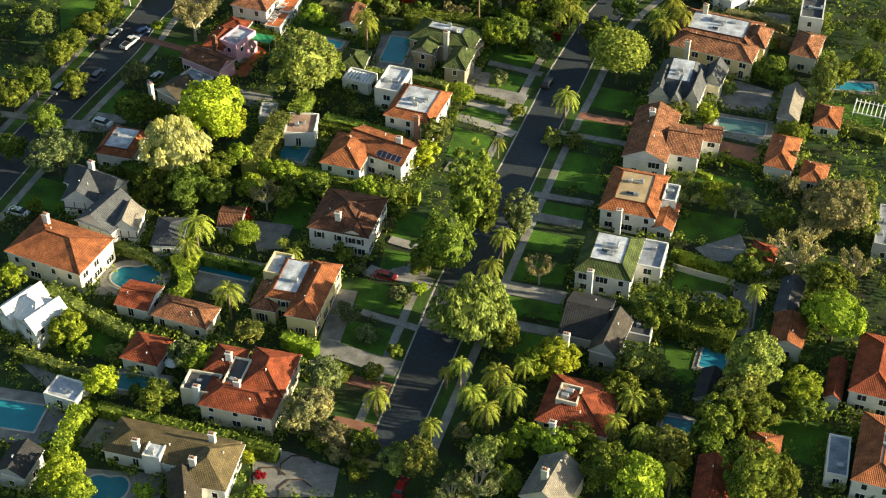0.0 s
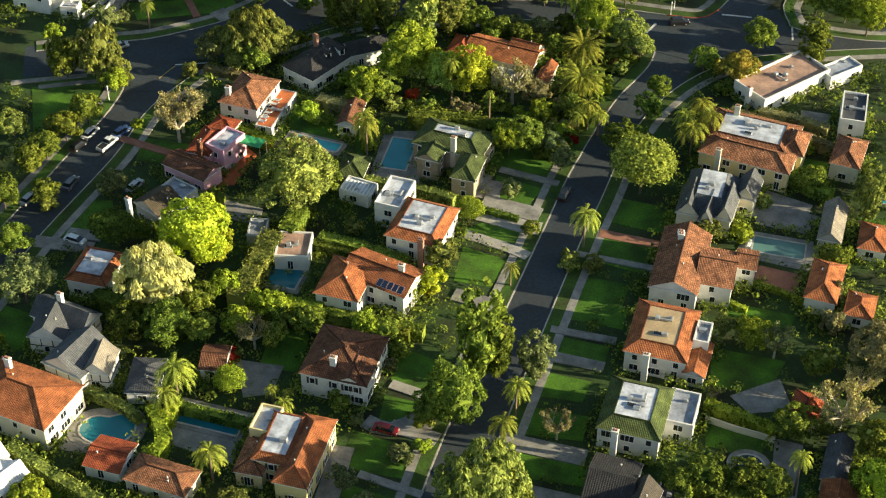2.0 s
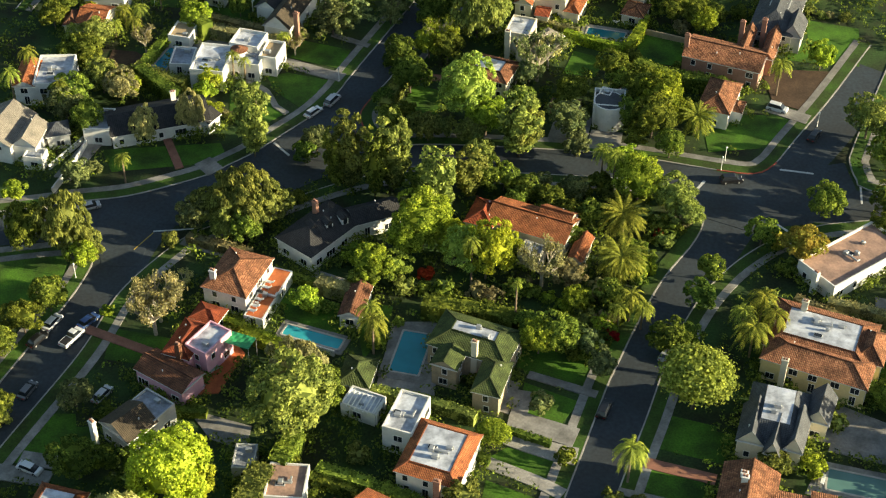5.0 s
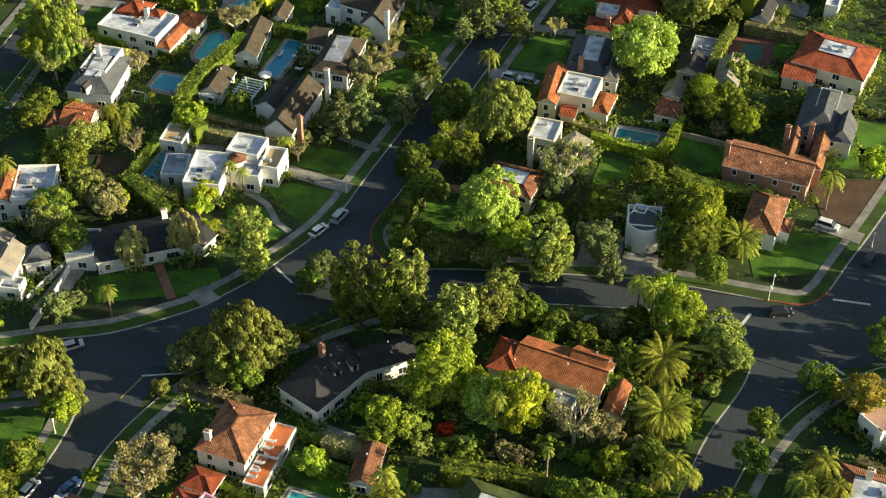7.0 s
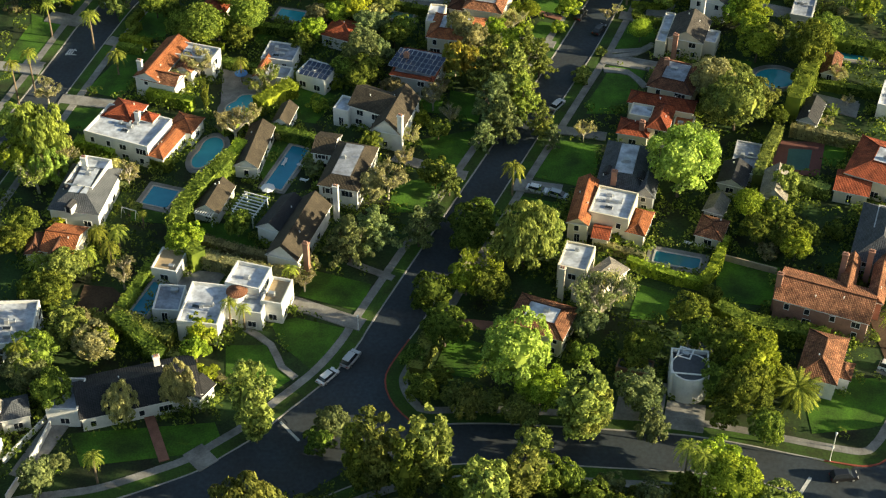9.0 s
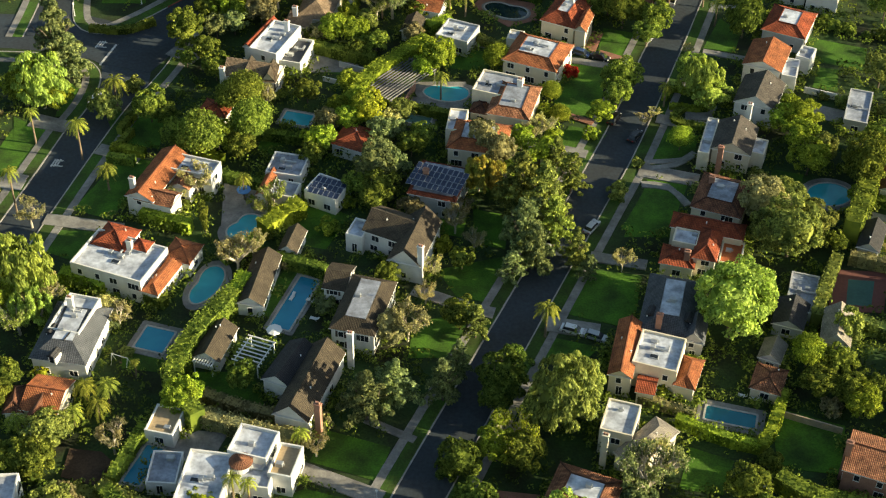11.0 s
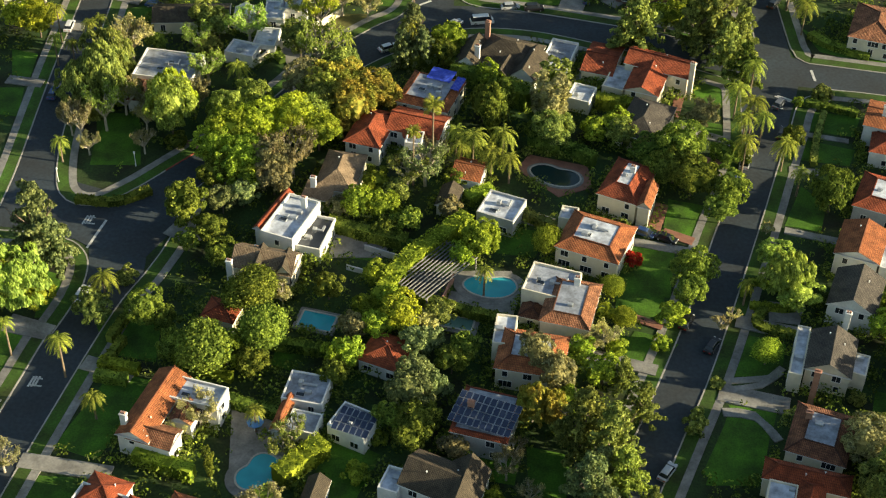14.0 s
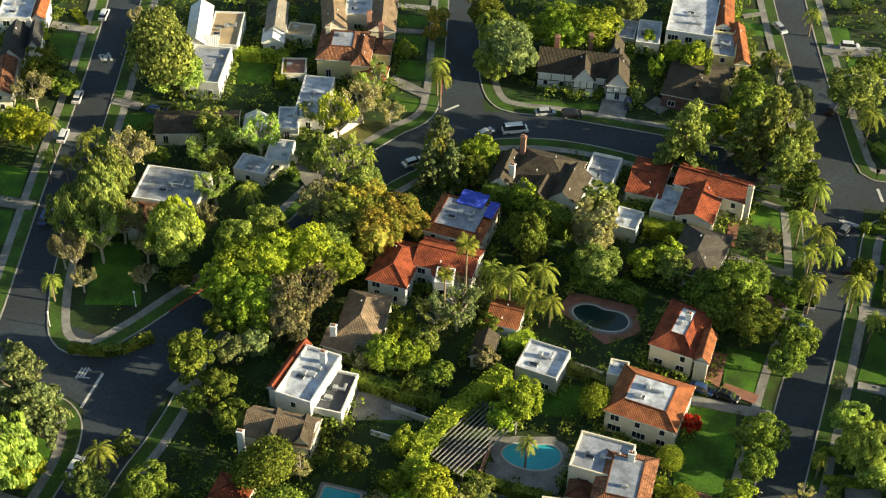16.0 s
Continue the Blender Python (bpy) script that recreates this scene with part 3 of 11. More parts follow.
        if planes and kind != "hipflat" and L * W > 40:
            for k in range(rng.choice((1, 1, 2))):
                px, py = rng.uniform(-0.25, 0.25) * L, rng.uniform(-0.3, -0.1) * W * rng.choice((-1, 1))
                span = W if (kind == "gable_x" or (kind == "hip" and L >= W)) else L
                at = abs(py) if span == W else abs(px)
                pz = eave + rise * max(0.0, 1 - 2 * at / span)
                g = Geo()
                g.bar((px, py, pz - 0.15), (px, py, pz + 0.3), 0.09, sides=7)
                g.bar((px, py, pz + 0.3), (px, py, pz + 0.38), 0.15, sides=7)
                g.make("roof_vent", "white_paint", base, "small white roof vent", m=m)
        if timbers and not flat:
            for side in (0, 1, 3):
                span, dist = (L if side % 2 == 0 else W) - 2 * o, (Y if side % 2 == 0 else X)
                n = max(3, int(span / 2.6))
                turn = m @ pose(0, 0, 0, 0, 0, (-90, 0, 90, 180)[side] - 90)
                for k in range(n + 1):
                    g = Geo()
                    u = -span / 2 + span * k / n
                    g.box(u - 0.09, u + 0.09, dist, dist + 0.05, eave * 0.5, eave - 0.2)
                    g.make("timber", "dark_timber", base, "dark timber strip", m=turn)
                g = Geo()
                g.box(-span / 2, span / 2, dist, dist + 0.06, eave * 0.5 - 0.12, eave * 0.5 + 0.08)
                g.make("timber", "dark_timber", base, "dark timber strip", m=turn)
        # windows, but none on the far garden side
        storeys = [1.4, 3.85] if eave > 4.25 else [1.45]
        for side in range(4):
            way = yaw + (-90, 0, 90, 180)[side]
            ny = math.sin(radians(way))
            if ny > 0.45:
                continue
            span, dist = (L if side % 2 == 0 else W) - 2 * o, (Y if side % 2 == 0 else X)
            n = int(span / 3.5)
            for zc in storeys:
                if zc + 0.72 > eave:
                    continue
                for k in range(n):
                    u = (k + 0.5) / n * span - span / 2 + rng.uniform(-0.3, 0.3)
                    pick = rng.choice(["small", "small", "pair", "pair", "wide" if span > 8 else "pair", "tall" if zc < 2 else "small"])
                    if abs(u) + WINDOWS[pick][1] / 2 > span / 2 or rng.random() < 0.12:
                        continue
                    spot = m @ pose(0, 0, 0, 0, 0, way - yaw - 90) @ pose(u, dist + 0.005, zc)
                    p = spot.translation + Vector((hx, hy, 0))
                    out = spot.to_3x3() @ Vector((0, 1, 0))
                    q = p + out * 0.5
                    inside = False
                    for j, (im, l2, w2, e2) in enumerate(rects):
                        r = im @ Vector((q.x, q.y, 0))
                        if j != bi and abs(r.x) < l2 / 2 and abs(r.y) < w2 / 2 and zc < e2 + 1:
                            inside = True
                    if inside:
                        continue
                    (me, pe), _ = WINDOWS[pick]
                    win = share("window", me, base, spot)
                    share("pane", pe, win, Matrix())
                    if shutters and pick != "wide":
                        for s in (-1, 1):
                            g = Geo()
                            w0 = WINDOWS[pick][1] / 2 + 0.05
                            g.box(min(s * w0, s * (w0 + 0.42)), max(s * w0, s * (w0 + 0.42)), 0, 0.06, -0.75, 0.75)
                            g.make("shutter", "dark_timber", base, "dark window shutter", m=spot)
        if top and (L - 2 * inset * (not flat)) * (W - 2 * inset * (not flat)) > 45:
            # ducts and a skylight on the wider decks
            zz = z + 0.03
            ax, ay = rng.uniform(-0.2, 0.1) * L * 0.6, rng.uniform(-0.15, 0.15) * W * 0.6
            run, arm, wide = rng.uniform(1.0, 2.8), rng.uniform(0.6, 1.9), rng.uniform(0.14, 0.24)
            g = Geo()
            g.box(ax, ax + run, ay - wide, ay + wide, zz + 0.2, zz + 0.2 + 2 * wide, bevel=0.04)
            if rng.random() < 0.6:
                g.box(ax + run - 2 * wide, ax + run, ay + wide, ay + arm, zz + 0.2, zz + 0.2 + 2 * wide, bevel=0.04)
            g.box(ax - 0.8, ax, ay - 0.45, ay + 0.45, zz, zz + rng.uniform(0.6, 1.0), bevel=0.05)
            g.make("air_duct", "metal_grey", base, "grey air ducts across the deck", m=m)
            g = Geo()
            ax, ay = -ax - 1.5, -ay - 1.2
            g.box(ax - 0.8, ax + 0.8, ay - 0.5, ay + 0.5, zz - 0.02, zz + 0.2, bevel=0.05)
            g.box(ax - 0.7, ax + 0.7, ay - 0.4, ay + 0.4, zz + 0.2, zz + 0.27, 1, bevel=0.05)
            g.make("skylight", ["metal_grey", "window_glass"], base, "skylight with a pale frame", m=m)
    for cx, cy, cz, *cm in chimneys:
        g = Geo()
        g.box(-0.55, 0.55, -0.38, 0.38, 0, cz - 0.35)
        g.box(-0.66, 0.66, -0.49, 0.49, cz - 0.35, cz - 0.1, bevel=0.06)
        g.box(-0.40, -0.08, -0.2, 0.2, cz - 0.1, cz + 0.25, 1)
        g.box(0.08, 0.40, -0.2, 0.2, cz - 0.1, cz + 0.25, 1)
        g.make("chimney", [cm[0] if cm else wall, "rose_brick"], base, "chimney with clay pots", m=pose(cx - hx, cy - hy, 0, 0, 0, blocks[0][2]))
    for ux, uy, uz, us in units:
        g = Geo()
        g.box(-us, us, -us * 0.7, us * 0.7, uz, uz + us * 1.1, bevel=0.06)
        g.make("roof_unit", "metal_grey", base, "grey roof-top machine", m=pose(ux - hx, uy - hy, 0, 0, 0, blocks[0][2]))
    for dx, dy, dz, dyaw in dormers:
        spot = pose(dx - hx, dy - hy, dz, 0, 0, dyaw)
        g = Geo()
        g.box(-0.7, 0.7, -0.2, 1.8, -0.6, 1.1)
        body = g.make("dormer", "white_paint", base, "white roof dormer", m=spot)
        g = Geo()
        g.poly([(-0.9, -0.4, 1.1), (0, -0.4, 1.75), (0, 2.0, 1.75), (-0.9, 2.0, 1.1)])
        g.poly([(0, -0.4, 1.75), (0.9, -0.4, 1.1), (0.9, 2.0, 1.1), (0, 2.0, 1.75)])
        g.poly([(-0.9, -0.4, 1.1), (0.9, -0.4, 1.1), (0, -0.4, 1.75)])
        g.make("dormer_roof", "dark_shingle", body)
        share("pane", WINDOWS["small"][0][1], body, pose(0, -0.24, 0.35, 0, 0, 180))
    for px, py, pz, pyaw, nx, nyy, tilt in panels:
        for i in range(nx):
            for j in range(nyy):
                g = Geo()
                g.box(-0.5, 0.5, -0.8, 0.8, 0, 0.05, 0)
                g.box(-0.46, 0.46, -0.76, 0.76, 0.05, 0.056, 1)
                g.make("solar_panel", ["metal_grey", "solar_cell"], base, "dark blue solar panel", m=pose(px - hx, py - hy, pz, 0, 0, pyaw) @ pose((i - (nx - 1) / 2) * 1.12, (j - (nyy - 1) / 2) * 1.9, 0.25, tilt, 0, 0))
    return base


# ---- plants ----
def leaf_cloud(centres, radii, count, size, flat=0.9, seed=0, heart=None, hang=0.0):
    """Leaf clumps on the skins of several lobes: small three-cornered tufts that face roughly outwards."""
    r = np.random.RandomState(seed)
    centres, radii = np.array(centres, float), np.array(radii, float)
    w = (radii ** 2) / (radii ** 2).sum()
    pick = r.choice(len(radii), count, p=w)
    d = r.normal(size=(count, 3))
    d /= np.linalg.norm(d, axis=1)[:, None]
    if heart is not None:
        # tufts grow on the outer side of each lobe
        out = centres[pick] - np.array(heart)
        out /= np.maximum(0.05, np.linalg.norm(out, axis=1))[:, None]
        inward = (d * out).sum(1) < -0.15
        d[inward] *= -1
    d[:, 2] = np.where(d[:, 2] < -0.35, -d[:, 2], d[:, 2])
    pos = centres[pick] + d * radii[pick][:, None] * (r.uniform(0.80, 1.06, (count, 1)) + (r.rand(count, 1) < 0.16) * r.uniform(0, 0.24, (count, 1))) * np.array([1, 1, flat])
    nrm = d + r.normal(size=(count, 3)) * 0.6
    nrm /= np.linalg.norm(nrm, axis=1)[:, None]
    a = np.cross(nrm, r.normal(size=(count, 3)))
    a /= np.linalg.norm(a, axis=1)[:, None]
    b = np.cross(nrm, a)
    s = size * r.uniform(0.6, 1.35, (count, 1))
    if hang:
        # long tufts that hang down
        a = np.concatenate([r.normal(size=(count, 2)) * 0.3 + d[:, :2] * 0.45, -np.ones((count, 1))], 1)
        a /= np.linalg.norm(a, axis=1)[:, None]
        b = np.cross(nrm, a)
        b /= np.maximum(0.05, np.linalg.norm(b, axis=1))[:, None]
        a, b = a * (1 + hang), b * 0.75
    v = np.stack([pos - a * s, pos + a * s * 0.8 - b * s * 0.9, pos + a * s * 0.7 + b * s * 0.9 + nrm * s * 0.3], 1).reshape(-1, 3)
    f = np.arange(count * 3).reshape(-1, 3)
    return v, f


def blob(centre, size, seed):
    """The shaded heart of a crown, broken into leaf-like facets."""
    bm = bmesh.new()
    bmesh.ops.create_icosphere(bm, subdivisions=2, radius=1)
    vs, fs = [], []
    for f in bm.faces:
        n = len(vs)
        for v in f.verts:
            k = 0.9 + 0.3 * noise.noise(v.co * 2.2 + Vector((seed, 0, 0)))
            vs.append(tuple(Vector((v.co.x * size[0], v.co.y * size[1], v.co.z * size[2])) * k + Vector(centre)))
        fs.append([n, n + 1, n + 2])
    bm.free()
    return vs, fs


def crown_mesh(lobes, count, size, seed, flat=0.9, heart=None, hang=0.0):
    """Leaf tufts over the lobes, and round the heart (centre, half sizes) where the crown is dense."""
    v, f = leaf_cloud([l[:3] for l in lobes], [l[3] for l in lobes], count, size, flat, seed, heart[0] if heart else None, hang)
    V, F = [tuple(p) for p in v], [list(map(int, q)) for q in f]
    if heart:
        vs, fs = blob(heart[0], heart[1], seed)
        n = len(V)
        V += vs
        F += [[n + i for i in q] for q in fs]
    me = bpy.data.meshes.new("crown")
    me.from_pydata(V, [], F)
    return me


def trunk_mesh(h, r, reach, seed, limbs=5, fork=0.5):
    """A tapered trunk that parts into limbs and twigs."""
    rr = random.Random(seed)
    g = Geo()
    p = Vector((0, 0, 0))
    lean = Vector((rr.uniform(-0.06, 0.06), rr.uniform(-0.06, 0.06), 1))
    top = p + lean * h * fork
    mid = (p + top) / 2 + Vector((rr.uniform(-0.04, 0.04) * h, rr.uniform(-0.04, 0.04) * h, 0))
    g.bar(p, mid, r, sides=7, r2=r * 0.85)
    g.bar(mid, top, r * 0.85, sides=7, r2=r * 0.7)
    for k in range(limbs):
        w = 2 * math.pi * (k + rr.uniform(0, 0.6)) / limbs
        e = top + Vector((math.cos(w) * reach * rr.uniform(0.45, 0.75), math.sin(w) * reach * rr.uniform(0.45, 0.75), h * rr.uniform(0.22, 0.42)))
        g.bar(top, e, r * 0.5, sides=5, r2=r * 0.25)
        for j in range(3 if limbs < 7 else 8):
            q = e + Vector((rr.uniform(-0.3, 0.3) * reach, rr.uniform(-0.3, 0.3) * reach, rr.uniform(0.02, 0.16) * h))
            g.bar(e if j % 3 else (top + e) / 2, q, r * 0.22, sides=3, r2=r * 0.07)
    ob = g.make("trunk", "bark")
    me = ob.data
    bpy.data.objects.remove(ob)
    return me


def round_lobes(seed, n=34, tall=0.9, low=0.15, high=0.29):
    """Many small lobes over a round, uneven crown of radius 1 about the origin."""
    r = random.Random(seed)
    swell = [(r.uniform(0, 6.28), r.uniform(-0.5, 0.9), r.uniform(0.05, 0.2)) for k in range(5)]
    out = []
    for k in range(n):
        z = -0.62 + 1.6 * (k + 0.5) / n
        w = 2.4 * k + r.uniform(-0.5, 0.5)
        reach = 0.74 * r.uniform(0.84, 1.14) + sum(m * math.exp(-((z - u) / 0.4) ** 2) * max(0.0, math.cos(w - q)) ** 3 for q, u, m in swell)
        d = reach * math.sqrt(max(0.03, 1 - z * z))
        out.append((math.cos(w) * d, math.sin(w) * d, z * reach * tall * 1.08, r.uniform(low, high)))
    return out


def column_lobes(seed, n=46):
    """Small lobes of an upright crown, 1 wide to each side and 4 high."""
    r = random.Random(seed)
    out = []
    for k in range(n):
        t = (k + 0.5) / n
        w = 2.4 * k + r.uniform(-0.4, 0.4)
        wide = math.sin(math.pi * min(1, 0.16 + 0.84 * (1 - t) ** 0.8)) ** 0.6 * r.uniform(0.5, 0.86)
        out.append((math.cos(w) * wide, math.sin(w) * wide, -1.85 + 3.65 * t, r.uniform(0.22, 0.36) * (1.0 - 0.3 * t)))
    return out


def open_tree(seed):
    """A thin tree 1 wide to each side and 1 high: trunk, limbs, branches and twigs, and tufts of small leaves on the twigs."""
    rr = random.Random(seed)
    g, tips = Geo(), []
    top = Vector((rr.uniform(-0.05, 0.05), rr.uniform(-0.05, 0.05), 0.3))
    g.bar(Vector((0, 0, 0)), top, 0.06, sides=7, r2=0.05)
    for k in range(7):
        w = 2 * math.pi * (k + rr.uniform(0, 0.7)) / 7
        d = rr.uniform(0.34, 0.55) if k else 0.1
        e = top + Vector((math.cos(w) * d, math.sin(w) * d, rr.uniform(0.16, 0.34)))
        g.bar(top, e, 0.038, sides=5, r2=0.024)
        for j in range(5):
            u = w + rr.uniform(-1.2, 1.2)
            a = top.lerp(e, rr.uniform(0.55, 1.0))
            q = a + Vector((math.cos(u) * rr.uniform(0.1, 0.3), math.sin(u) * rr.uniform(0.1, 0.3), rr.uniform(0.05, 0.2)))
            g.bar(a, q, 0.021, sides=4, r2=0.012)
            for i in range(6):
                u2 = u + rr.uniform(-1.6, 1.6)
                p = q + Vector((math.cos(u2) * rr.uniform(0.06, 0.2), math.sin(u2) * rr.uniform(0.06, 0.2), rr.uniform(0.0, 0.15)))
                g.bar(q.lerp(a, rr.uniform(0, 0.4)), p, 0.010, sides=3, r2=0.004)
                tips += [p, p.lerp(q, 0.5)]
    ob = g.make("trunk", "bark")
    trunk = ob.data
    bpy.data.objects.remove(ob)
    v, f = leaf_cloud([tuple(p) for p in tips], [rr.uniform(0.04, 0.10) for p in tips], 3000, 0.023, 0.8, seed)
    crown = bpy.data.meshes.new("crown")
    crown.from_pydata([tuple(p) for p in v], [], [list(map(int, q)) for q in f])
    return trunk, crown


def cedar_lobes(seed):
    """Tufts along drooping boughs in tiers, 1 wide to each side and 1 up and down."""
    r = random.Random(seed)
    out = []
    for k in range(34):
        t = (k + 0.5) / 34
        w = 2.4 * k + r.uniform(-0.4, 0.4)
        reach = (0.95 * (1 - t) ** 0.75 + 0.08) * r.uniform(0.75, 1.12) * (1 if t > 0.12 else 0.75)
        for j in range(max(2, int(reach * 6))):
            u = (j + 0.8) / max(2, int(reach * 6))
            out.append((math.cos(w) * reach * u + r.uniform(-0.06, 0.06), math.sin(w) * reach * u + r.uniform(-0.06, 0.06), -0.85 + 1.75 * t + 0.10 * u - 0.22 * u * u * reach + r.uniform(-0.03, 0.03), r.uniform(0.09, 0.16)))
    return out


CROWNS = {"cedar": [], "weeping": [], "big": [], "round": [], "small": [], "full": [], "column": [], "shrub": []}
core = ((0, 0, 0.02), (0.72, 0.72, 0.62))
for k in range(5):
    CROWNS["big"].append(crown_mesh(round_lobes(k + 200, 62, low=0.12, high=0.24), 5500, 0.041, k + 200, heart=core))
    CROWNS["round"].append(crown_mesh(round_lobes(k, 40), 3400, 0.054, k, heart=core))
    CROWNS["small"].append(crown_mesh(round_lobes(k + 100, 24, low=0.2, high=0.34), 1800, 0.081, k + 100, heart=core))
    CROWNS["column"].append(crown_mesh(column_lobes(k + 20), 3500, 0.084, k + 20, 1.0, heart=((0, 0, -0.3), (0.56, 0.56, 1.5))))
for k in range(3):
    CROWNS["cedar"].append(crown_mesh(cedar_lobes(k + 300), 5100, 0.049, k + 300, 0.5))
    CROWNS["weeping"].append(crown_mesh(round_lobes(k + 400, 70, low=0.10, high=0.2), 5800, 0.038, k + 400, heart=((0, 0, -0.06), (0.66, 0.66, 0.6)), hang=0.9))
    CROWNS["full"].append(crown_mesh([(0, 0, 0, 0.9)] + [(0.2 * math.cos(2.4 * j), 0.2 * math.sin(2.4 * j), 0.1 * math.sin(j), 0.78) for j in range(6)], 4200, 0.046, k + 60, heart=((0, 0, 0), (0.84, 0.84, 0.76))))
    CROWNS["shrub"].append(crown_mesh(round_lobes(k + 80, 14, low=0.24, high=0.4), 950, 0.11, k + 80, heart=core))
TRUNKS = [trunk_mesh(1.0, 0.045, 0.62, k) for k in range(3)]
OPEN = [open_tree(10 + k) for k in range(4)]
COUNT = [0]
TREE_WORDS = {"leaf_mid": "green", "leaf_dark": "dark green", "leaf_lime": "sunlit lime-green", "leaf_bright": "fresh green", "leaf_olive": "olive-green", "leaf_grey": "grey-green",
              "leaf_pale": "pale straw-coloured", "leaf_brown": "brownish", "leaf_gold": "golden yellow", "leaf_yellow": "pale yellow-green", "leaf_red": "red-flowering"}


def colour(ob, name):
    """Gives the object its own material over the shared mesh."""
    if not ob.data.materials:
        ob.data.materials.append(MATS[name])
    ob.material_slots[0].link = "OBJECT"
    ob.material_slots[0].material = MATS[name]


def tree(x, y, r, h, leaf="leaf_mid", kind="round", tall=0.9, bark="bark", more=()):
    """A tree: trunk with limbs, and a crown of radius r whose top stands at h."""
    COUNT[0] += 1
    n = COUNT[0]
    base = empty({"round": "tree" if r >= 3.3 else "small_tree", "full": "topiary_tree", "column": "conifer", "sparse": "deciduous_tree", "cedar": "cedar_tree", "weeping": "weeping_tree"}[kind], x, y, 0, (n * 77) % 360)
    shape = {"round": "broad, lumpy crown", "full": "clipped round crown", "column": "tall narrow crown", "sparse": "thin open crown", "cedar": "feathery crown of drooping boughs", "weeping": "broad crown of hanging foliage"}[kind]
    tagged(base, f"{TREE_WORDS[leaf]} tree with a {shape}", "conifer" if kind in ("column", "cedar") else "tree", "garden and street trees")
    for k, (dx, dy, r2, h2) in enumerate([(0, 0, r, h)] + list(more)):
        at = Matrix.Rotation(-radians((n * 77) % 360), 3, "Z") @ Vector((dx, dy, 0))
        if kind == "sparse":
            stem, leaves = OPEN[(n * 3 + k) % 4]
            colour(share("trunk", stem, base, Matrix.LocRotScale(at, None, (r2 * 1.25, r2 * 1.25, h2))), bark)
            colour(share("crown", leaves, base, Matrix.LocRotScale(at, None, (r2 * 1.25, r2 * 1.25, h2))), leaf)
            continue
        sz = h2 * 0.92 / 4 if kind == "column" else r2 * tall
        at.z = h2 - 2 * sz if kind == "column" else h2 - sz * 0.95
        if not k:
            up = h * 0.8 if kind == "column" else max(at.z + sz * 0.5, h * 0.6)
            colour(share("trunk", TRUNKS[n % 3], base, Matrix.LocRotScale((0, 0, 0), None, (r * 1.15, r * 1.15, up))), bark)
        shapes = CROWNS[("small" if r2 < 3.2 else "big" if r2 > 4.4 else "round") if kind == "round" else kind]
        colour(share("crown", shapes[(n + k) % len(shapes)], base, Matrix.LocRotScale(at, None, (r2 * (0.9 + 0.2 * (n * 37 % 10) / 9), r2 * (1.1 - 0.2 * (n * 37 % 10) / 9), sz))), leaf)
    return base


def shrub(x, y, r, leaf="leaf_mid", h=None):
    COUNT[0] += 1
    h = h or r * 1.5
    ob = new("shrub", CROWNS["shrub"][COUNT[0] % 3])
    ob.matrix_basis = Matrix.LocRotScale((x, y, h * 0.42), Euler((0, 0, COUNT[0] * 1.3)), (r, r, h * 0.58))
    colour(ob, leaf)
    tagged(ob, f"{TREE_WORDS[leaf]} leafy garden shrub", "shrub", "garden shrubs")


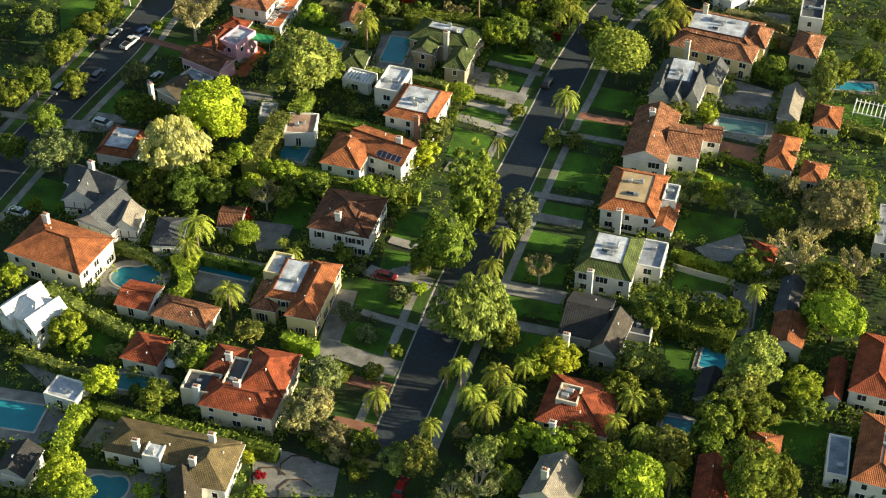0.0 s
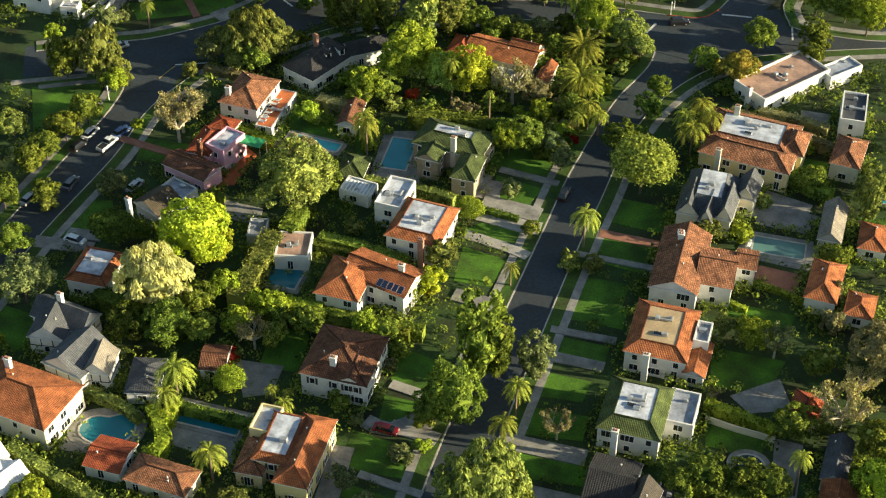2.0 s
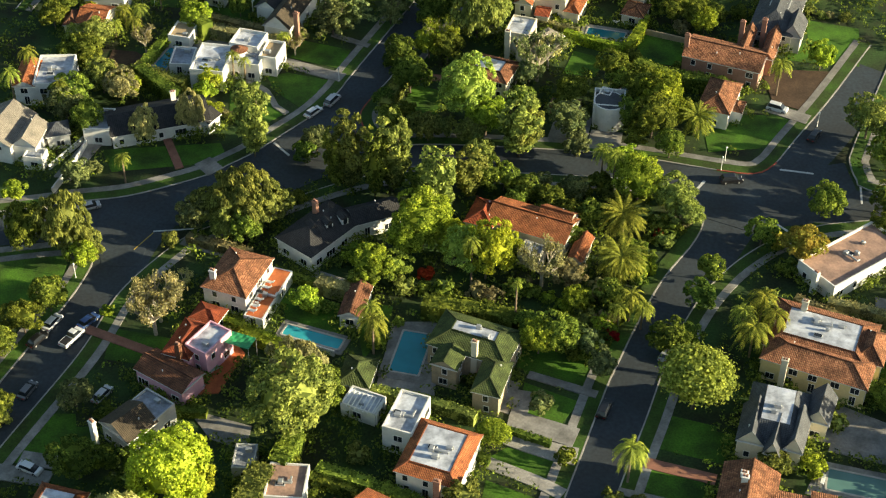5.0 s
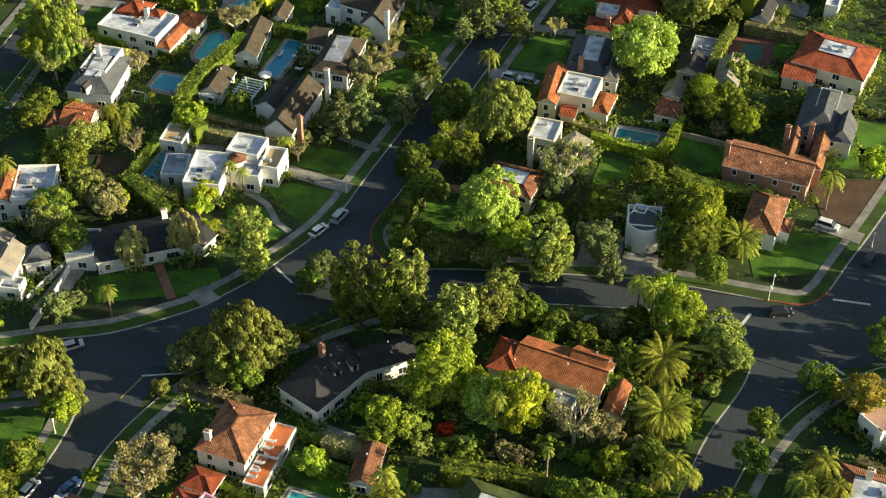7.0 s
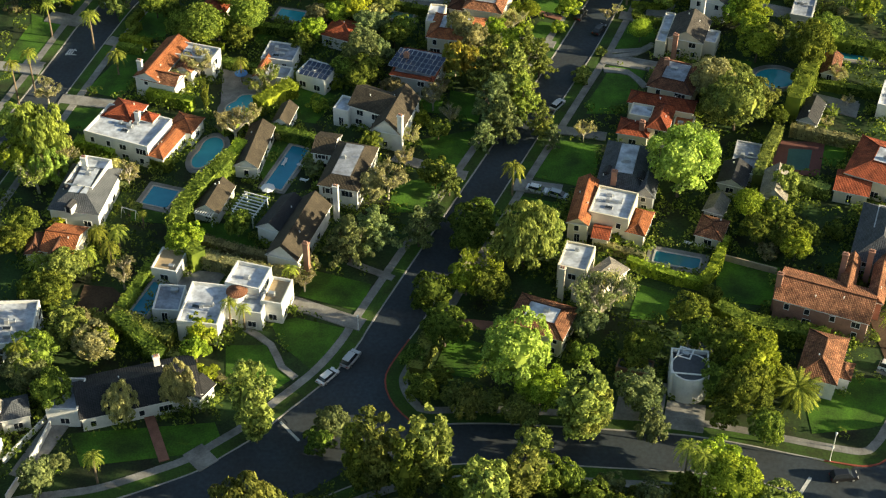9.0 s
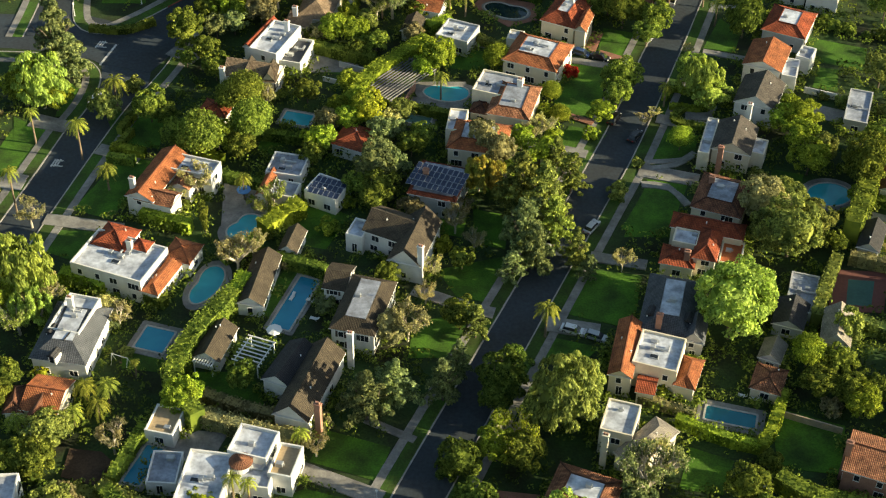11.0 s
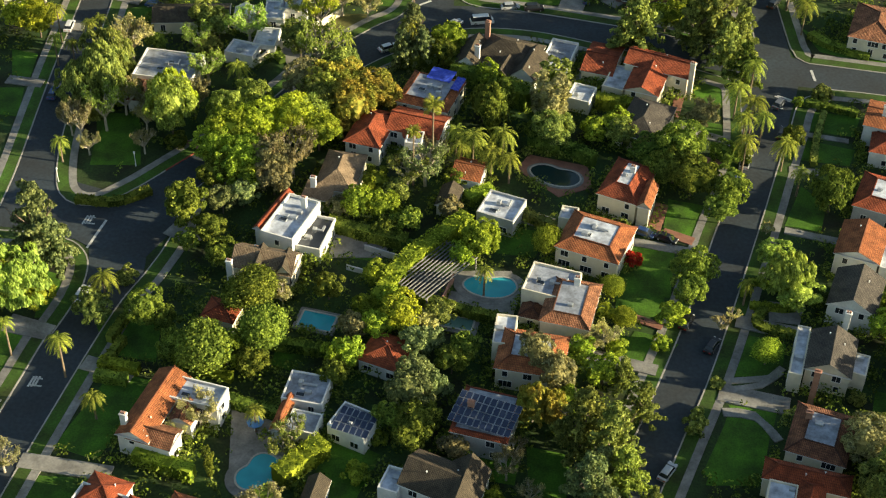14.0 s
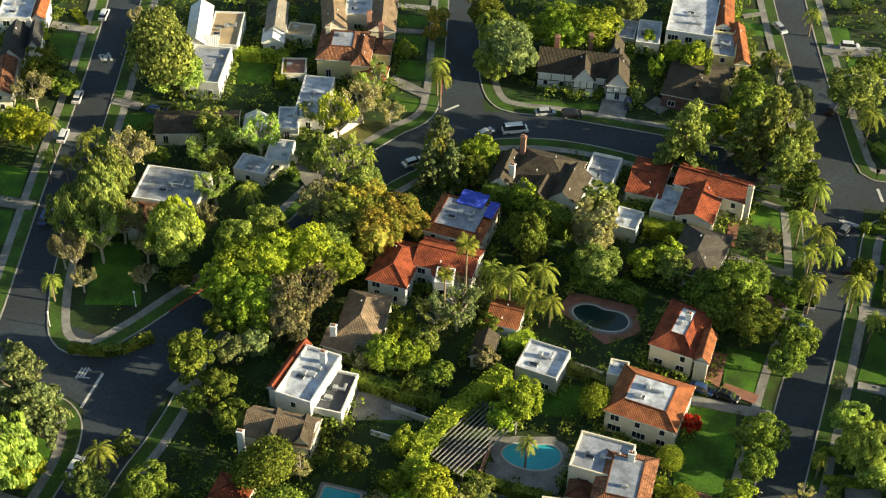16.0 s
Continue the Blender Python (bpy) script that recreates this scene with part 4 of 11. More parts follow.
def hedge(pts, width=1.5, height=2.4, leaf="leaf_mid"):
    """A clipped hedge along a line: a close body with leaf clumps standing out all over it."""
    line = spline(pts, 1.5)
    g = Geo()
    band(g, line, -width * 0.4, width * 0.4, 0, height * 0.92)
    a, b = offset(line, -width * 0.4), offset(line, width * 0.4)
    for p, q in ((a[0], b[0]), (b[-1], a[-1])):
        g.poly([(p.x, p.y, 0), (q.x, q.y, 0), (q.x, q.y, height * 0.92), (p.x, p.y, height * 0.92)])
    r = np.random.RandomState(len(line) * 31 + int(abs(pts[0][0]) * 10))
    total = sum((line[k + 1] - line[k]).length for k in range(len(line) - 1))
    n = int(min(3800, total * (width + 2 * height) * 7.5))
    k = r.randint(0, len(line) - 1, n)
    t = r.rand(n)
    P = np.array([tuple(p) for p in line])
    c = P[k] * (1 - t[:, None]) + P[k + 1] * t[:, None]
    d = P[k + 1] - P[k]
    nn = np.stack([-d[:, 1], d[:, 0], 0 * d[:, 0]], 1)
    nn /= np.maximum(1e-6, np.linalg.norm(nn, axis=1))[:, None]
    topface = r.rand(n) < width / (width + 1.6 * height)
    sgn = np.where(r.rand(n) < 0.5, -1.0, 1.0)
    lump = 1 + 0.22 * np.sin(c[:, 0] * 1.7) * np.sin(c[:, 1] * 1.3)
    side = np.where(topface, r.uniform(-0.5, 0.5, n), sgn * 0.47 * lump)
    z = np.where(topface, height * (0.9 + 0.12 * r.rand(n)) * (0.94 + 0.06 * lump), r.uniform(0.05, 1.0, n) * height)
    pos = c + nn * (side * width)[:, None]
    pos[:, 2] = z
    nrm = np.where(topface[:, None], np.array([0, 0, 1.0]), nn * sgn[:, None]) + r.normal(size=(n, 3)) * 0.5
    nrm /= np.linalg.norm(nrm, axis=1)[:, None]
    u = np.cross(nrm, r.normal(size=(n, 3)))
    u /= np.linalg.norm(u, axis=1)[:, None]
    w = np.cross(nrm, u)
    s = r.uniform(0.15, 0.31, (n, 1))
    V = np.stack([pos - u * s, pos - w * s * 0.7 + nrm * s * 0.3, pos + u * s, pos + w * s * 0.7 + nrm * s * 0.3], 1).reshape(-1, 3)
    m0 = len(g.v)
    verts = g.v + [tuple(p) for p in V]
    faces = g.f + [[m0 + 4 * i, m0 + 4 * i + 1, m0 + 4 * i + 2, m0 + 4 * i + 3] for i in range(n)]
    ob = link_mesh("hedge", verts, faces, leaf)
    tagged(ob, f"{TREE_WORDS[leaf]} clipped garden hedge", "hedge", "garden hedges")


def palm_mesh(n, length, droop, leaf, seed, up=0.9):
    """A head of arching fronds, each a rib with leaflets along both sides."""
    r = random.Random(seed)
    g = Geo()
    for k in range(n):
        w = 2.4 * k + r.uniform(-0.2, 0.2)
        rise = up * (1 - k / n) + r.uniform(-0.1, 0.1) - 0.25
        d = Vector((math.cos(w), math.sin(w), 0))
        side = Vector((-d.y, d.x, 0))
        pts = []
        for j in range(8):
            t = j / 7
            pts.append(d * (t * length * (1 - 0.25 * droop * t)) + Vector((0, 0, length * (rise * t - droop * t * t))))
        for j in range(7):
            a, b = pts[j], pts[j + 1]
            lw = leaf * math.sin(math.pi * min(0.95, (j + 0.9) / 8.2)) ** 0.7
            for s in (-1, 1):
                for q in (0.1, 0.6):
                    c0, c1 = a.lerp(b, q), a.lerp(b, q + 0.38)
                    tip = c1 + side * s * lw + (b - a) * 0.7 + Vector((0, 0, -lw * 0.35))
                    g.poly([c0, c1, tip, c0.lerp(tip, 0.5) - (b - a) * 0.12])
    me = bpy.data.meshes.new("fronds")
    me.from_pydata(g.v, [], g.f)
    return me


FRONDS = {"queen": [palm_mesh(24, 1.0, 0.8, 0.15, k) for k in range(3)], "date": [palm_mesh(72, 1.0, 0.45, 0.12, 5 + k, 1.1) for k in range(2)], "fan": [palm_mesh(34, 1.0, 0.5, 0.25, 9, 1.2)]}


def palm(x, y, h, r=2.8, kind="queen", lean=(0.0, 0.0)):
    """A palm: a ringed, slightly bent trunk under a head of fronds."""
    COUNT[0] += 1
    base = empty("palm_tree", x, y, 0, 0)
    tagged(base, {"queen": "feather palm with drooping yellow-green fronds", "date": "stout date palm with a wide head of stiff fronds", "fan": "tall slender fan palm with a shaggy head"}[kind], "palm tree", "palms")
    g = Geo()
    tr = {"queen": 0.2, "date": 0.38, "fan": 0.2}[kind]
    last = Vector((0, 0, 0))
    for k in range(8):
        t = (k + 1) / 8
        p = Vector((lean[0] * t * t, lean[1] * t * t, h * t))
        g.bar(last, p, tr * (1.25 - 0.4 * t + 0.35 * (k == 7)), sides=8, r2=tr * (1.1 - 0.4 * t))
        last = p
    g.make("trunk", "palm_bark", base)
    f = share("fronds", FRONDS[kind][COUNT[0] % len(FRONDS[kind])], base, Matrix.LocRotScale(last, Euler((0, 0, COUNT[0] * 1.1)), (r, r, r)))
    colour(f, "palm_leaf")
    return base


# ---- vehicles and small things ----
def car(x, y, yaw, paint="white", kind="sedan"):
    """A parked car: bevelled body, glazed cabin with a roof, four wheels with rims, lights."""
    L, W, H0, H1, c0, c1 = {"sedan": (4.6, 1.8, 0.85, 1.42, -1.75, 0.95), "suv": (4.7, 1.9, 1.0, 1.75, -2.2, 0.9), "pickup": (5.4, 1.95, 1.05, 1.8, -0.4, 1.3), "van": (5.6, 2.0, 1.1, 2.1, -2.6, 1.8)}[kind]
    base = tagged(empty("car" if kind != "pickup" else "pickup_truck", x, y, ROAD_Z[0] + 0.003, yaw), f"{paint} {kind} parked at the kerb or in a drive", "car", "parked cars")
    p = "car_" + paint
    def shell(name, x0, x1, w, z0, z1, tx0, tx1, tw, material, label=""):
        g = Geo()
        lo = [(x0, -w, z0), (x1, -w, z0), (x1, w, z0), (x0, w, z0)]
        hi = [(tx0, -tw, z1), (tx1, -tw, z1), (tx1, tw, z1), (tx0, tw, z1)]
        g.poly(lo[::-1])
        g.poly(hi)
        for i in range(4):
            j = (i + 1) % 4
            g.poly([lo[i], lo[j], hi[j], hi[i]])
        return g.make(name, material, base, label)
    shell("sill", -L / 2 + 0.1, L / 2 - 0.1, W / 2 - 0.06, 0.24, 0.5, -L / 2, L / 2, W / 2, p)
    body = shell("body", -L / 2, L / 2, W / 2, 0.5, H0, -L / 2 + 0.12, L / 2 - 0.22, W / 2 - 0.06, p)
    shell("cabin", c0, c1 + 0.55, W / 2 - 0.09, H0, H1, c0 + 0.4, c1 - 0.25, W / 2 - 0.3, "window_glass", "dark glazed cabin")
    shell("car_roof", c0 + 0.36, c1 - 0.2, W / 2 - 0.27, H1, H1 + 0.06, c0 + 0.46, c1 - 0.34, W / 2 - 0.34, p)
    if kind == "pickup":
        shell("load_bed", -L / 2 + 0.2, c0 - 0.15, W / 2 - 0.2, H0, H0 + 0.012, -L / 2 + 0.2, c0 - 0.15, W / 2 - 0.2, "rubber", "dark load bed")
    for sx in (-L * 0.3, L * 0.31):
        for sy in (-W / 2 + 0.1, W / 2 - 0.1):
            g = Geo()
            g.bar((0, -0.12, 0), (0, 0.12, 0), 0.34, sides=12)
            w = g.make("wheel", "rubber", base, "black tyre", m=pose(sx, sy, 0.34))
            g = Geo()
            g.bar((0, -0.13, 0), (0, 0.13, 0), 0.19, sides=10)
            g.make("rim", "metal_grey", w)
    for sy in (-W / 2 + 0.35, W / 2 - 0.35):
        g = Geo()
        g.box(L / 2 - 0.12, L / 2 + 0.01, sy - 0.2, sy + 0.2, 0.62, 0.76)
        g.make("headlight", "white_paint", base)
        g = Geo()
        g.box(-L / 2 - 0.01, -L / 2 + 0.1, sy - 0.2, sy + 0.2, 0.62, 0.76)
        g.make("tail_light", "car_red", base)


def garden_wall(pts, height=1.6, material="white_stucco", thick=0.25):
    g = Geo()
    band(g, spline(pts, 6.0), -thick / 2, thick / 2, 0, height)
    tagged(g.make("garden_wall", material), "rendered garden wall between the lots", "wall", kind="structure")


def planting(name, leaf, seed, count, low, high, spread, walls=0.0, edges=None):
    """Low garden planting that nobody could count: leaf clumps in drifts, wherever no lawn, paving, pool, house or street lies."""
    r = np.random.RandomState(seed)
    p = np.stack([r.uniform(-142, 112, count), r.uniform(165, 668, count)], 1)
    wave = np.sin(p[:, 0] * 0.31 + seed) * np.sin(p[:, 1] * 0.27 + seed * 2) + 0.6 * np.sin(p[:, 0] * 0.83 + p[:, 1] * 0.61 + seed)
    keep = wave > spread
    if walls:
        pts = []
        for outline in (edges or TAKEN):
            for k in range(len(outline)):
                a, b = np.array(outline[k]), np.array(outline[(k + 1) % len(outline)])
                m = int(np.linalg.norm(b - a) * walls)
                t = r.rand(m, 1)
                out = np.array([(b - a)[1], -(b - a)[0]]) / max(0.1, np.linalg.norm(b - a))
                pts.append(a + (b - a) * t + out * r.uniform(0.2, 1.3, (m, 1)))
        p = np.concatenate(pts)
        keep = np.sin(p[:, 0] * 0.9 + seed) + np.sin(p[:, 1] * 0.7) > -0.4
    for outline in (edges or TAKEN):
        o = np.array(outline)
        lo, hi = o.min(0), o.max(0)
        near = keep & (p[:, 0] > lo[0]) & (p[:, 0] < hi[0]) & (p[:, 1] > lo[1]) & (p[:, 1] < hi[1])
        idx = np.nonzero(near)[0]
        if not len(idx):
            continue
        x, y = p[idx, 0], p[idx, 1]
        inside = np.zeros(len(idx), bool)
        for k in range(len(o)):
            (x0, y0), (x1, y1) = o[k], o[(k + 1) % len(o)]
            if y0 != y1:
                inside ^= ((y0 > y) != (y1 > y)) & (x < (x1 - x0) * (y - y0) / (y1 - y0) + x0)
        keep[idx[inside]] = False
    for line, half in LINES:
        for q in line:
            keep &= (p[:, 0] - q.x) ** 2 + (p[:, 1] - q.y) ** 2 > max(half, 1.6) ** 2
    p = p[keep]
    n = len(p)
    cl = 16
    size = r.uniform(low, high, n) * (0.7 + 0.5 * np.abs(np.sin(p[:, 0] * 0.2) * np.cos(p[:, 1] * 0.17)))
    pos = np.repeat(np.concatenate([p, size[:, None] * 0.55], 1), cl, 0)
    sz = np.repeat(size, cl)
    d = r.normal(size=(n * cl, 3))
    d /= np.linalg.norm(d, axis=1)[:, None]
    d[:, 2] = np.abs(d[:, 2])
    pos += d * sz[:, None] * np.array([0.62, 0.62, 0.5])
    nrm = d + r.normal(size=d.shape) * 0.5
    nrm /= np.linalg.norm(nrm, axis=1)[:, None]
    u = np.cross(nrm, r.normal(size=d.shape))
    u /= np.linalg.norm(u, axis=1)[:, None]
    w = np.cross(nrm, u)
    s = (np.clip(sz, 0.8, 1.7) * r.uniform(0.11, 0.22, n * cl))[:, None]
    V = np.stack([pos - u * s, pos + u * s * 0.8 - w * s * 0.9, pos + u * s * 0.7 + w * s * 0.9], 1).reshape(-1, 3)
    V[:, 2] = np.maximum(V[:, 2], 0.01)
    me = bpy.data.meshes.new(name)
    me.from_pydata(V.tolist(), [], np.arange(len(V)).reshape(-1, 3).tolist())
    me.materials.append(MATS[leaf])
    tagged(new(name, me), f"{TREE_WORDS[leaf]} low planting between the houses", "planting", kind="stuff")


def lounger(x, y, yaw, z=0.2):
    """A sun lounger: slatted frame on four legs, raised back, cushion."""
    base = tagged(empty("sun_lounger", x, y, z, yaw), "white sun lounger with a pale cushion on a terrace", "lounger", "sun loungers")
    g = Geo()
    g.box(-0.95, 0.45, -0.34, 0.34, 0.28, 0.34)
    g.make("frame", "white_paint", base)
    g = Geo()
    g.box(-0.92, 0.42, -0.31, 0.31, 0.34, 0.44, bevel=0.03)
    g.make("cushion", "canvas", base)
    g = Geo()
    g.box(0, 0.75, -0.32, 0.32, 0, 0.1, bevel=0.03)
    g.make("backrest", "canvas", base, m=pose(0.42, 0, 0.34, 0, -35, 0))
    for sx in (-0.85, 0.4):
        for sy in (-0.3, 0.3):
            g = Geo()
            g.box(sx - 0.03, sx + 0.03, sy - 0.03, sy + 0.03, 0, 0.28)
            g.make("leg", "white_paint", base)


def garden_table(x, y, yaw, z=0.2):
    """A garden table on four legs."""
    base = tagged(empty("garden_table", x, y, z, yaw), "long grey-green garden table on a red terrace", "table", "garden tables")
    g = Geo()
    g.box(-1.2, 1.2, -0.5, 0.5, 0.70, 0.76, bevel=0.02)
    g.make("tabletop", "green_glaze", base)
    for sx in (-1.1, 1.1):
        for sy in (-0.42, 0.42):
            g = Geo()
            g.box(sx - 0.04, sx + 0.04, sy - 0.04, sy + 0.04, 0, 0.7)
            g.make("leg", "dark_timber", base)


def parasol(x, y, material="canvas", r=1.5):
    base = tagged(empty("parasol", x, y, 0.1), ("blue" if "blue" in material else "white") + " canvas parasol open on a terrace", "parasol", "parasols")
    g = Geo()
    g.bar((0, 0, 0), (0, 0, 2.6), 0.04, sides=6)
    g.make("pole", "white_paint", base)
    g = Geo()
    for k in range(8):
        a, b = math.pi * k / 4, math.pi * (k + 1) / 4
        g.poly([(r * math.cos(a), r * math.sin(a), 2.1), (r * math.cos(b), r * math.sin(b), 2.1), (0, 0, 2.65)])
        g.poly([(r * math.cos(a), r * math.sin(a), 1.95), (r * math.cos(b), r * math.sin(b), 1.95), (r * math.cos(b), r * math.sin(b), 2.1), (r * math.cos(a), r * math.sin(a), 2.1)])
    g.make("canopy", material, base)
    g = Geo()
    g.box(-0.3, 0.3, -0.3, 0.3, 0, 0.12, bevel=0.03)
    g.make("foot", "metal_grey", base)


def pergola(x, y, yaw, L, W, h=2.6, n=8, paint="white_paint"):
    """A garden pergola: posts, beams and rafters."""
    base = tagged(empty("pergola", x, y, 0, yaw), "white painted garden pergola with open rafters" if paint == "white_paint" else "grey weathered pergola with close slats by a pool", "pergola")
    for sx in (-L / 2 + 0.2, L / 2 - 0.2):
        for sy in (-W / 2 + 0.2, W / 2 - 0.2):
            g = Geo()
            g.box(sx - 0.1, sx + 0.1, sy - 0.1, sy + 0.1, 0, h)
            g.make("post", paint, base)
    for sy in (-W / 2 + 0.2, W / 2 - 0.2):
        g = Geo()
        g.box(-L / 2, L / 2, sy - 0.08, sy + 0.08, h, h + 0.2)
        g.make("beam", paint, base)
    for k in range(n):
        sx = -L / 2 + 0.2 + (L - 0.4) * k / (n - 1)
        g = Geo()
        g.box(sx - 0.09, sx + 0.09, -W / 2 - 0.3, W / 2 + 0.3, h + 0.2, h + 0.4)
        g.make("rafter", paint, base)


def swing(x, y, yaw):
    base = tagged(empty("swing_set", x, y, 0, yaw), "white wooden swing set on a lawn", "swing set")
    for sx in (-1.6, 1.6):
        for sy in (-0.8, 0.8):
            g = Geo()
            g.bar((sx, sy, 0), (sx, 0, 2.2), 0.07)
            g.make("leg", "white_paint", base)
    g = Geo()
    g.bar((-1.7, 0, 2.2), (1.7, 0, 2.2), 0.08)
    g.make("top_bar", "white_paint", base)
    g = Geo()
    g.box(-0.3, 0.3, -0.15, 0.15, 0.5, 0.55)
    g.bar((-0.28, 0, 0.5), (-0.28, 0, 2.2), 0.02)
    g.bar((0.28, 0, 0.5), (0.28, 0, 2.2), 0.02)
    g.make("seat", "brown_timber", base)


def sheet(x, y, z, yaw, L, W, material, name, label, category, sag=0.25):
    """A canvas or tarpaulin sheet with folds, carried on what is under it."""
    bm = bmesh.new()
    n = 8
    rows = [[bm.verts.new((-L / 2 + L * i / n, -W / 2 + W * j / n, z - sag * math.sin(math.pi * i / n) * math.sin(math.pi * j / n) + 0.06 * math.sin(i * 2.1 + j * 1.3))) for j in range(n + 1)] for i in range(n + 1)]
    for i in range(n):
        for j in range(n):
            bm.faces.new((rows[i][j], rows[i + 1][j], rows[i + 1][j + 1], rows[i][j + 1]))
    me = bpy.data.meshes.new(name)
    bm.to_mesh(me)
    bm.free()
    me.materials.append(MATS[material])
    ob = new(name, me)
    ob.matrix_basis = pose(x, y, 0, 0, 0, yaw)
    tagged(ob, label, category)
    for sx in (-1, 1):
        for sy in (-1, 1):
            g = Geo()
            g.bar((sx * (L / 2 - 0.1), sy * (W / 2 - 0.1), 0), (sx * (L / 2 - 0.1), sy * (W / 2 - 0.1), z), 0.05)
            g.make("pole", "metal_grey", ob)


def post(x, y, h=3.2):
    """A slim pale street post with a lamp head."""
    base = tagged(empty("street_lamp", x, y), "pale slim street lamp at the kerb", "street lamp", "street lamps")
    g = Geo()
    g.bar((0, 0, 0), (0, 0, 0.5), 0.16, sides=8, r2=0.1)
    g.bar((0, 0, 0.5), (0, 0, h), 0.08, sides=8, r2=0.06)
    g.make("pole", "white_paint", base)
    g = Geo()
    g.bar((0, 0, h), (0, 0, h + 0.5), 0.12, sides=8, r2=0.2)
    g.bar((0, 0, h + 0.5), (0, 0, h + 0.65), 0.22, sides=8, r2=0.05)
    g.make("lamp_head", "canvas", base)


def drum_tower(x, y, r, h, wall, cover):
    """A round tower with a low conical tiled roof."""
    base = tagged(empty("round_tower", x, y), "white round tower with a red tiled cone roof", "tower")
    g = Geo()
    g.bar((0, 0, 0), (0, 0, h), r, sides=18)
    g.make("wall", wall, base)
    g = Geo()
    for k in range(18):
        a, b = 2 * math.pi * k / 18, 2 * math.pi * (k + 1) / 18
        roof_plane(g, [((r + 0.35) * math.cos(a), (r + 0.35) * math.sin(a), h), ((r + 0.35) * math.cos(b), (r + 0.35) * math.sin(b), h), (0, 0, h + r * 0.45)])
    g.make("roof", cover, base)


# ---- ground ----
g = Geo()
for i in range(12):
    for j in range(12):
        g.poly([(-2400 + 400 * i, -2000 + 400 * j, 0), (-2000 + 400 * i, -2000 + 400 * j, 0), (-2000 + 400 * i, -1600 + 400 * j, 0), (-2400 + 400 * i, -1600 + 400 * j, 0)])
tagged(g.make("ground", "soil_ground"), "planted ground of the gardens, green and earthy", "ground", kind="structure")


# ---- streets ----
road([(-9.1, 179), (-7.3, 186), (-4.5, 196.3), (-1.1, 207.8), (4.3, 225.5), (12.3, 248.3), (21.6, 275.7), (28.6, 296.1), (35.7, 312.2), (39.8, 320.7), (46.7, 332.4), (52.6, 342.8), (57.9, 351.7)], 10.5)
road([(-99.9, 242.6), (-89.8, 265.8), (-84, 283.1), (-76.5, 303), (-69.7, 319.3), (-66.9, 333.4), (-63.7, 341.9), (-59.6, 349.3)], 10.5)
road([(-97.8, 339.1), (-83.1, 341.5), (-71.4, 344.9), (-59.8, 350.8), (-48, 358), (-40, 364.5), (-33, 373.8), (-25.8, 386.1)], 13)
road([(-27.8, 375.9), (-24.4, 387.7), (-17.6, 402.6), (18.3, 488.4), (31.2, 523.6), (38.7, 544.7), (43.1, 563.7), (46.5, 574.1), (49.7, 585.2)], 10.5)
road([(-36, 369.5), (-27, 365.6), (-16, 363.3), (-1.9, 363.6), (14.3, 362.8), (33.6, 360.8), (46.1, 357.1), (58, 351.5)], 10)
road([(53.3, 348.4), (68.5, 362.6), (78.6, 376), (94, 397.8)], 11)
road([(57.3, 346.7), (67.3, 349.9), (79, 348.1), (98.2, 348.5), (118.2, 348.9), (138.2, 349.3)], 12)
road([(-111.7, 434.5), (-103.5, 462.1), (-98.1, 479.5), (-92.7, 500.8), (-90, 507.3), (-90.6, 518.7), (-95.2, 528.6), (-110.5, 538.8), (-110.1, 569.5), (-108.5, 613.9), (-108.9, 648.3), (-109.8, 671.6)], 11)
road([(-130.2, 531.8), (-111.4, 530.2), (-93.6, 526.2), (-85.7, 529.9), (-83.3, 535), (-74.3, 547.1), (-62.7, 563.1), (-54.6, 576.8), (-45.7, 587.8), (-35.2, 597.8)], 14)
road([(-43.5, 593.2), (-35.2, 599.8), (-25.5, 601.2), (-7.2, 600.3), (16.4, 593.6), (39.3, 586.3), (50.4, 582.4), (66.1, 579.2), (139.6, 564.2), (213.1, 549.2)], 11)
road([(-29.8, 598), (-29.4, 627.7), (-28.9, 651.4), (-28.4, 680.4)], 10)
road([(47.8, 581.4), (48.1, 602.6), (49, 630.5), (49.9, 654.4), (51.4, 683.6)], 10)
flat_patch("road", [(-73.9, 341.7), (-55.2, 339.9), (-38.7, 349.7), (-24.6, 360.8), (-34, 372), (-55.3, 357)], "asphalt", 0.075, "asphalt of a street junction", "road")
flat_patch("road", [(43.7, 354.4), (47.7, 344.6), (55.3, 340.9), (68.6, 343.1), (80.6, 350.1), (79.3, 363.4), (61.3, 358.9)], "asphalt", 0.079, "asphalt of a street junction", "road")
flat_patch("road", [(-105.4, 524.3), (-96.5, 518.2), (-84.7, 514.9), (-80, 523.9), (-83.3, 539.4), (-94.2, 529.6), (-104.7, 533.5)], "asphalt", 0.071, "asphalt of a street junction", "road")
flat_patch("road", [(-41.3, 368.9), (-34.9, 361.1), (-17.5, 362.7), (-19.6, 369.2), (-23.2, 374.6), (-32.1, 380.1)], "asphalt", 0.083, "asphalt of a street junction", "road")
flat_patch("road", [(-74.9, 341.7), (-62.4, 341.9), (-64.2, 327.7), (-71.3, 327.6), (-72.9, 332.6)], "asphalt", 0.067, "asphalt of a street junction", "road")
street_edge([(-13.3, 180.2), (-10.3, 189.9), (-5.4, 208), (-0.4, 225.4), (8.2, 249.2), (18.8, 279.6), (24.4, 296.1), (26.3, 300.9)])
street_edge([(26.3, 300.9), (31.4, 313.0), (37.4, 325.6), (44.2, 336), (46.7, 341.1), (47.6, 344.1), (47.5, 348.3), (45.5, 352.5), (42.1, 354.9), (37.0, 356.2)], verge=2.9, walk=0)
